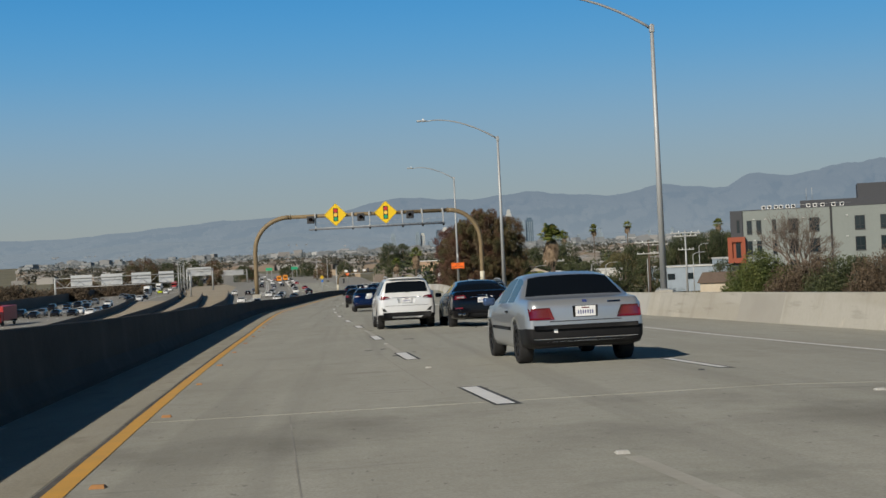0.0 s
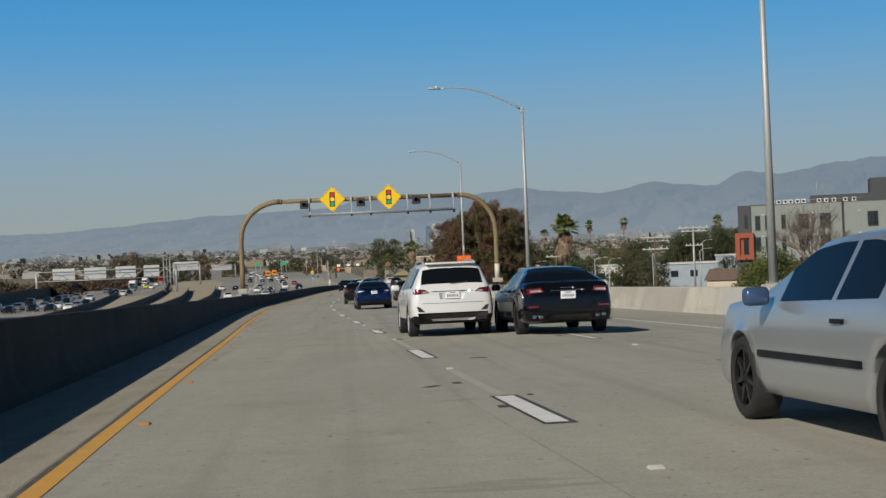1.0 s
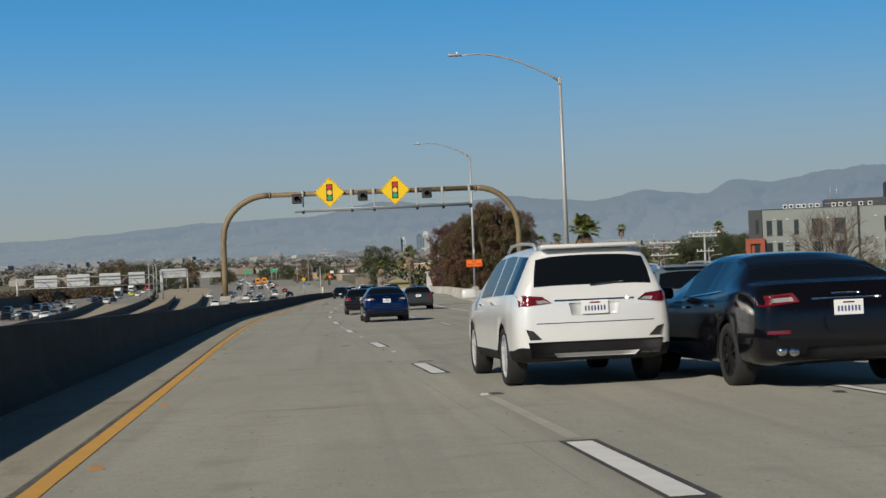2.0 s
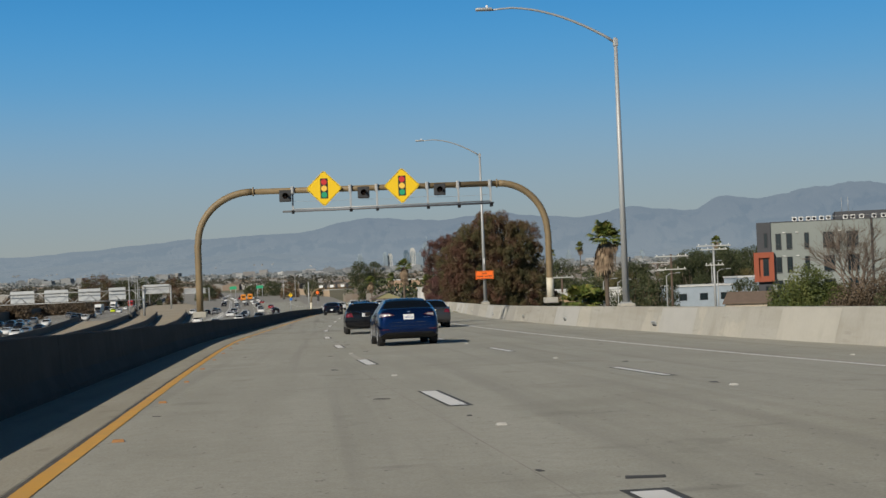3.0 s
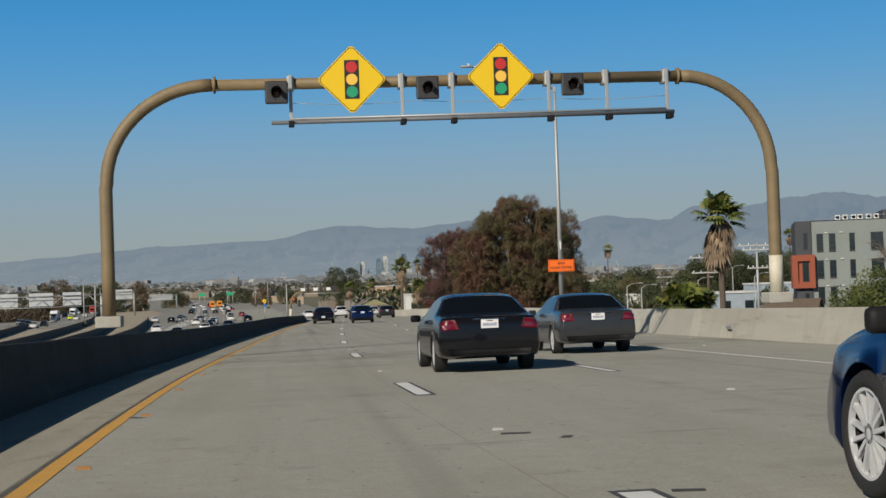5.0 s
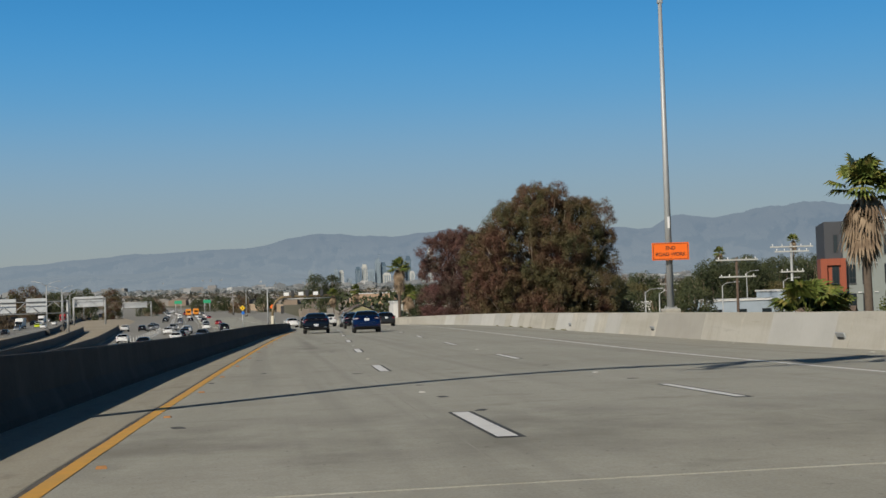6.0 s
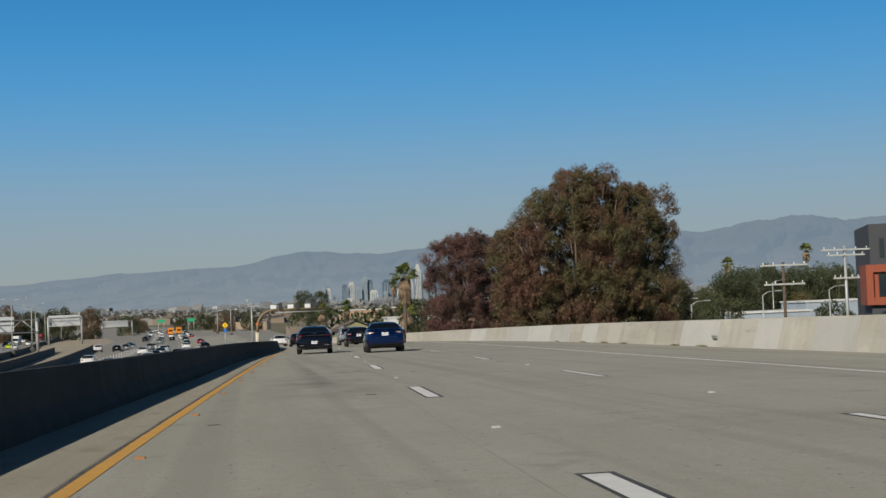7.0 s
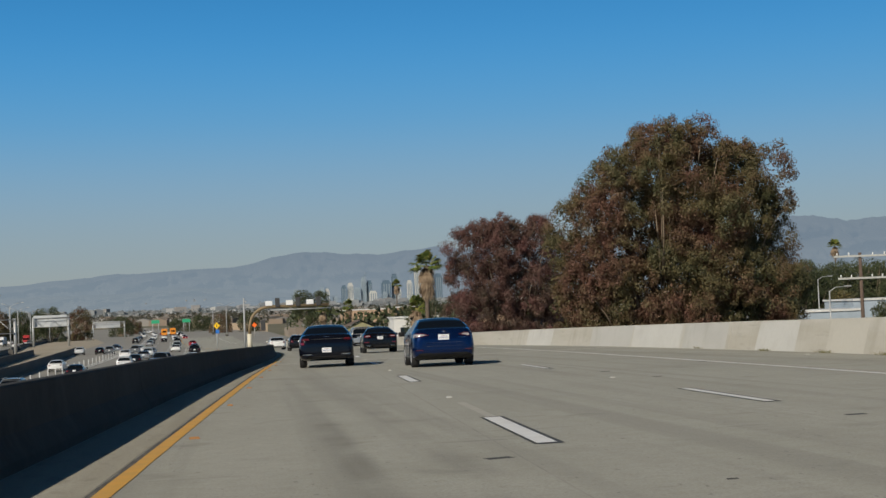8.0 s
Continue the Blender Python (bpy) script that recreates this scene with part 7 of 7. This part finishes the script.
M_BUS = material("school_bus_yellow", (0.75, 0.27, 0.02), 0.45, grain=0.1, scale=2.0)
M_TRUCKWHITE = material("white_truck_paint", (0.72, 0.72, 0.71), 0.45, grain=0.15, scale=1.0)
M_TRUCKRED = material("red_truck_paint", (0.42, 0.03, 0.03), 0.45, grain=0.15, scale=1.0)
box_truck(-9.25, 800, M_BUS, "orange yellow school bus seen from behind", "bus", length=10.5, height=3.6)
box_truck(-5.4, 830, M_BUS, "orange yellow school bus seen from behind", "bus", length=10.5, height=3.6)
box_truck(-47.0, 600, M_TRUCKWHITE, "white box truck coming along the freeway", back=True)
box_truck(-50.7, 720, M_TRUCKWHITE, "white box truck coming along the freeway", back=True)
box_truck(-50.7, 268, M_TRUCKRED, "red box truck on the freeway", back=True, length=11)
box_truck(-47.0, 780, M_TRUCKRED, "red box truck on the freeway", back=True)
# ---- far city: many small houses and trees, too many to count ----
FR = random.Random(77)
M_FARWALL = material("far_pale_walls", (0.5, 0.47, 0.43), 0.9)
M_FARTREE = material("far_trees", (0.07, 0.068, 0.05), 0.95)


# haze is put into these base colours: bluish and low in contrast
M_HAZYWALL = material("haze_tinted_far_walls", (0.4, 0.41, 0.4), 0.95)
M_HAZYTREE = material("haze_tinted_far_trees", (0.14, 0.162, 0.168), 0.95, grain=0.4, scale=0.02, tint=(0.115, 0.135, 0.14))


def random_walls(m, tones):
    """A tone of its own for each house."""
    n, l = m.node_tree.nodes, m.node_tree.links
    g = n.new("ShaderNodeNewGeometry")
    r = n.new("ShaderNodeValToRGB")
    for k, (at, c) in enumerate(tones):
        e = r.color_ramp.elements[k] if k < 2 else r.color_ramp.elements.new(at)
        e.position, e.color = at, (*c, 1)
    l.new(g.outputs["Random Per Island"], r.inputs["Fac"])
    l.new(r.outputs["Color"], n["Principled BSDF"].inputs["Base Color"])


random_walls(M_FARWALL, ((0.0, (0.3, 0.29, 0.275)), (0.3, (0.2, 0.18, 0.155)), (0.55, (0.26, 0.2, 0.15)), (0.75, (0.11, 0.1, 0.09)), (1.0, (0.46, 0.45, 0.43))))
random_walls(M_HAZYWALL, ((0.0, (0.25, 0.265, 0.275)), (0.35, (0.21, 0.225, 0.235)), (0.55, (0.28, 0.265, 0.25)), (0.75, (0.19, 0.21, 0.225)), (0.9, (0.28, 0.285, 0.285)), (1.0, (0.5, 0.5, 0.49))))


def scatter_houses(count, y0, y1, xr, hr, wr):
    verts, faces = [], []
    for _ in range(count):
        y = y0 + (y1 - y0) * FR.random()
        x = FR.uniform(*xr(y))
        if abs(x - fw_x(y) + 30) < 75 and y < 1700:
            continue
        w, d, h = FR.uniform(*wr), FR.uniform(*wr), FR.uniform(*hr)
        a = FR.uniform(-0.4, 0.4)
        base = ground_z(y)
        c, s = math.cos(a), math.sin(a)
        k = len(verts)
        for z in (base - 0.5, base + h):
            for sx, sy in ((-1, -1), (1, -1), (1, 1), (-1, 1)):
                verts.append((x + c * sx * w / 2 - s * sy * d / 2, y + s * sx * w / 2 + c * sy * d / 2, z))
        rh = FR.choice((0.0, 0.0, 1.5, 2.0))
        verts += [(x + s * d / 2, y - c * d / 2, base + h + rh), (x - s * d / 2, y + c * d / 2, base + h + rh)]
        faces += [(k, k + 1, k + 5, k + 4), (k + 1, k + 2, k + 6, k + 5), (k + 2, k + 3, k + 7, k + 6), (k + 3, k, k + 4, k + 7), (k + 4, k + 5, k + 8), (k + 6, k + 7, k + 9), (k + 5, k + 6, k + 9, k + 8), (k + 7, k + 4, k + 8, k + 9)]
    return verts, faces


def scatter_trees(count, y0, y1, xr, hr, blades, size):
    verts, faces = [], []
    for _ in range(count):
        y = y0 + (y1 - y0) * FR.random()
        x = FR.uniform(*xr(y))
        if abs(x - fw_x(y) + 30) < 70 and y < 1700:
            continue
        h = FR.uniform(*hr)
        w = h * FR.uniform(0.45, 0.9)
        for _ in range(blades):
            d = Vector((FR.gauss(0, 1), FR.gauss(0, 1), FR.gauss(0, 1))).normalized()
            p = Vector((x + d.x * w / 2, y + d.y * w / 2, ground_z(y) + h * 0.6 + d.z * h * 0.42))
            a = Vector((FR.gauss(0, 1), FR.gauss(0, 1), FR.gauss(0, 1))).normalized() * size * h
            b = a.cross(d).normalized() * size * h * 0.7
            k = len(verts)
            verts += [p - a, p + b, p + a, p - b]
            faces.append((k, k + 1, k + 2, k + 3))
    return verts, faces


span = lambda y: (-0.22 * y, 0.5 * y)
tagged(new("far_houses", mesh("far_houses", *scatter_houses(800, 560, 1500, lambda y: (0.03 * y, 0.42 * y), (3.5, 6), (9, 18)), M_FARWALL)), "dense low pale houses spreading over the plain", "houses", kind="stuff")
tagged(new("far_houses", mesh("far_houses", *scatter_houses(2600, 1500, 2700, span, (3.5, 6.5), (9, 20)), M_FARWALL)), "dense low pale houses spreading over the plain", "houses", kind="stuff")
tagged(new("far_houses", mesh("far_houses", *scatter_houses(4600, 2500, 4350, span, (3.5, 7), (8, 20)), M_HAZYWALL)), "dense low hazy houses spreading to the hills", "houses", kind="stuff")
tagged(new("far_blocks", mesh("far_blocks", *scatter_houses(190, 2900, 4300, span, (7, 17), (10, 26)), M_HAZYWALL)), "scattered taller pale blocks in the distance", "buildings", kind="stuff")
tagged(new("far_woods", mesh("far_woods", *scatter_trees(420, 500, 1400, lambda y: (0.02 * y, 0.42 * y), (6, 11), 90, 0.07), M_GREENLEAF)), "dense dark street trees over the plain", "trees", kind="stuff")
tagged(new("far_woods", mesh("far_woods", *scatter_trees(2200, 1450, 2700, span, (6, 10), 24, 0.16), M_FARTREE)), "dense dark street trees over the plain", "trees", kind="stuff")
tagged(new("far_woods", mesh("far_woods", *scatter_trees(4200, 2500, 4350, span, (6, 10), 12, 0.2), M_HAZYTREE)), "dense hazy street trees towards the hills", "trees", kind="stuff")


# ---- downtown towers and the mountains, haze put into their colour and glow ----
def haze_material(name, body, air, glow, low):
    """A far surface: its own colour plus haze put into its glow, paler over the plain."""
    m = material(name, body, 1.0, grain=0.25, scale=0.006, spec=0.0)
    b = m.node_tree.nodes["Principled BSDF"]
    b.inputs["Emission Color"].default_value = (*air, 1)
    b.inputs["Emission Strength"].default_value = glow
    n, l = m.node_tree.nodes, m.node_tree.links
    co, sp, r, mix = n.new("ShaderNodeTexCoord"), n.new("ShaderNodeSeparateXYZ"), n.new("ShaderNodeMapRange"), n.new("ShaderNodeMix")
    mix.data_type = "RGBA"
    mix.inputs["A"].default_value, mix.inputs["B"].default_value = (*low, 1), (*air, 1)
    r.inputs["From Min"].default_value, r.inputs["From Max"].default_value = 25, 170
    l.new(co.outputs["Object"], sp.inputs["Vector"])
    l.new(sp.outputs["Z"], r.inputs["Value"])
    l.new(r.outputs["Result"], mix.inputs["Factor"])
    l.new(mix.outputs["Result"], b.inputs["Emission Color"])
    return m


# blue-grey, softened base colours of the towers and bands carry painted haze
M_TOWER = material("blue_grey_tower", (0.25, 0.31, 0.355), 0.9, grain=0.2, scale=0.05)
M_TOWERPALE = material("pale_tower", (0.5, 0.5, 0.47), 0.9, grain=0.2, scale=0.05)
M_TOWERDARK = material("dark_blue_tower", (0.1, 0.155, 0.21), 0.9, grain=0.2, scale=0.05)
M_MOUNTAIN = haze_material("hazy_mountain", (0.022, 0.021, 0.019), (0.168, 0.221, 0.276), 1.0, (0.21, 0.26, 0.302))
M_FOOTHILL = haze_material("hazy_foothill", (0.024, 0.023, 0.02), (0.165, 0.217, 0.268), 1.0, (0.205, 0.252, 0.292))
M_BAND = material("tower_window_band", (0.2, 0.25, 0.29), 0.9)

TOWERS = ((127, 144, 71, 0), (201, 216, 74, 0), (216, 231, 70, 1), (263, 280, 79, 2), (282, 300, 86, 1), (299, 318, 70, 0), (319, 336, 101, 0), (335, 353, 91, 2), (378, 408, 89, 2), (409, 427, 109, 2), (449, 466, 86, 1),
          (472, 490, 128, 1), (493, 511, 102, 0), (513, 531, 96, 0), (533, 556, 105, 2), (340, 365, 57, 1), (380, 395, 53, 0), (420, 435, 61, 1), (499, 515, 65, 1), (240, 255, 44, 0))
for k, (x0, x1, top, tone) in enumerate(TOWERS):
    t = thing("tower", (x0 + x1) / 2, 4300 + 8 * (k % 5), -14, ("hazy blue-grey office tower in the distance", "hazy pale office tower in the distance", "hazy dark glass office tower in the distance")[tone], "tower", group="downtown towers")
    w, h = (x1 - x0) * 0.86, (top + 14) * 0.9
    mat = (M_TOWER, M_TOWERPALE, M_TOWERDARK)[tone]
    part("shaft", box_bm(w, w, h * 0.93, (0, 0, h * 0.465)), mat, t)
    part("crown", box_bm(w * 0.72, w * 0.72, h * 0.07, (0, 0, h * 0.965)), mat, t)
    for q in range(3):
        part("window_strip", box_bm(w * 0.12, 0.6, h * 0.84, ((q - 1) * w * 0.28, -w / 2 - 0.2, h * 0.47)), M_BAND, t)
    if k == 6:
        tube_part("spire", [(w * 0.3, 0, h), (w * 0.3, 0, h + 16)], 0.8, mat, t, sides=5)
    if k == 11:
        part("cap", box_bm(w * 0.45, w * 0.45, h * 0.05, (0, 0, h * 1.02)), mat, t)
for x, top in ((755, 52), (975, 44), (690, 36), (840, 32), (905, 38)):
    t = thing("tower", x, 4330, -14, "hazy pale civic tower in the distance", "tower", group="downtown towers")
    w = 15
    part("shaft", box_bm(w, w, (top + 14) * 0.8, (0, 0, (top + 14) * 0.4)), M_TOWER, t)
    part("crown", box_bm(w * 0.5, w * 0.5, (top + 14) * 0.2, (0, 0, (top + 14) * 0.9)), M_TOWER, t)


def ridge(name, y, knots, rough, seed, mat, label):
    """A mountain range: the crest follows knots (x, height) with broken detail, falling to the plain in front."""
    noise.seed_set(seed)
    xs = np.linspace(knots[0][0], knots[-1][0], 900)
    crest = np.interp(xs, [k[0] for k in knots], [k[1] for k in knots])
    ker = np.hanning(15) / np.hanning(15).sum()
    crest = np.convolve(np.pad(crest, 7, mode="edge"), ker, mode="valid")
    verts, faces = [], []
    rows = 22
    for j in range(rows + 1):
        u = j / rows
        for i, x in enumerate(xs):
            rib = noise.fractal(Vector((x * 0.009 + u * 0.9, u * 4.5, seed)), 0.8, 2.1, 6)
            top = crest[i] * (1 + 0.35 * rough * noise.fractal(Vector((x * 0.011, 7.0, seed)), 0.8, 2.2, 6))
            z = -14 + (top + 14) * (1 - u ** 1.2) * (1 + rough * rib * 2.2 * u)
            verts.append((float(x), y - 260 * u + 110 * rib * min(1.0, 3 * u), float(z)))
    n = len(xs)
    for j in range(rows):
        for i in range(n - 1):
            faces.append((j * n + i, j * n + i + 1, (j + 1) * n + i + 1, (j + 1) * n + i))
    noise.seed_set(1)
    return tagged(new(name, mesh(name, verts, faces, mat, True)), label, "mountains", kind="structure")


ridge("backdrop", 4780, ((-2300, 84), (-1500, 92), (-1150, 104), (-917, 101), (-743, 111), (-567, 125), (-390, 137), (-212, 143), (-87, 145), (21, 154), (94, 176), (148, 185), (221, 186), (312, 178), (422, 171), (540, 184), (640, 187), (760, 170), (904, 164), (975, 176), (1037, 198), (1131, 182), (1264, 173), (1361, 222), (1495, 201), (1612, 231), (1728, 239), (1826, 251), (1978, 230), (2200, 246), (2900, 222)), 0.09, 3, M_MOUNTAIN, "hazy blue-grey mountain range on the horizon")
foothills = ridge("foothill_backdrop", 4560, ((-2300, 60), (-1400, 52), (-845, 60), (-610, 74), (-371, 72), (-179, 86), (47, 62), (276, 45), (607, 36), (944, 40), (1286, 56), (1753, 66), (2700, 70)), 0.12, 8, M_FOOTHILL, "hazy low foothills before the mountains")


# ---- pale houses dotted over the lower foothills ----
def hillside_houses(hill, count):
    tree = BVHTree.FromPolygons([v.co for v in hill.data.vertices], [tuple(p.vertices) for p in hill.data.polygons])
    verts, faces = [], []
    for _ in range(count):
        x, y = FR.uniform(-1500, 1700), FR.uniform(4330, 4440)
        if noise.noise(Vector((x * 0.006, y * 0.02, 4.0))) < 0.05:
            continue
        at = tree.ray_cast(Vector((x, y, 900)), Vector((0, 0, -1)))[0]
        if at is None:
            continue
        w, h = FR.uniform(3, 7), FR.uniform(1.6, 2.8)
        k = len(verts)
        verts += [(x + sx * w / 2, y + sy * 4, at.z + dz) for dz in (-3, h) for sx, sy in ((-1, -1), (1, -1), (1, 1), (-1, 1))]
        faces += [(k, k + 1, k + 5, k + 4), (k + 1, k + 2, k + 6, k + 5), (k + 2, k + 3, k + 7, k + 6), (k + 3, k, k + 4, k + 7), (k + 4, k + 5, k + 6, k + 7)]
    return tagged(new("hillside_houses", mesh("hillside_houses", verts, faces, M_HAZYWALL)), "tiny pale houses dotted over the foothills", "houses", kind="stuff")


hillside_houses(foothills, 420)
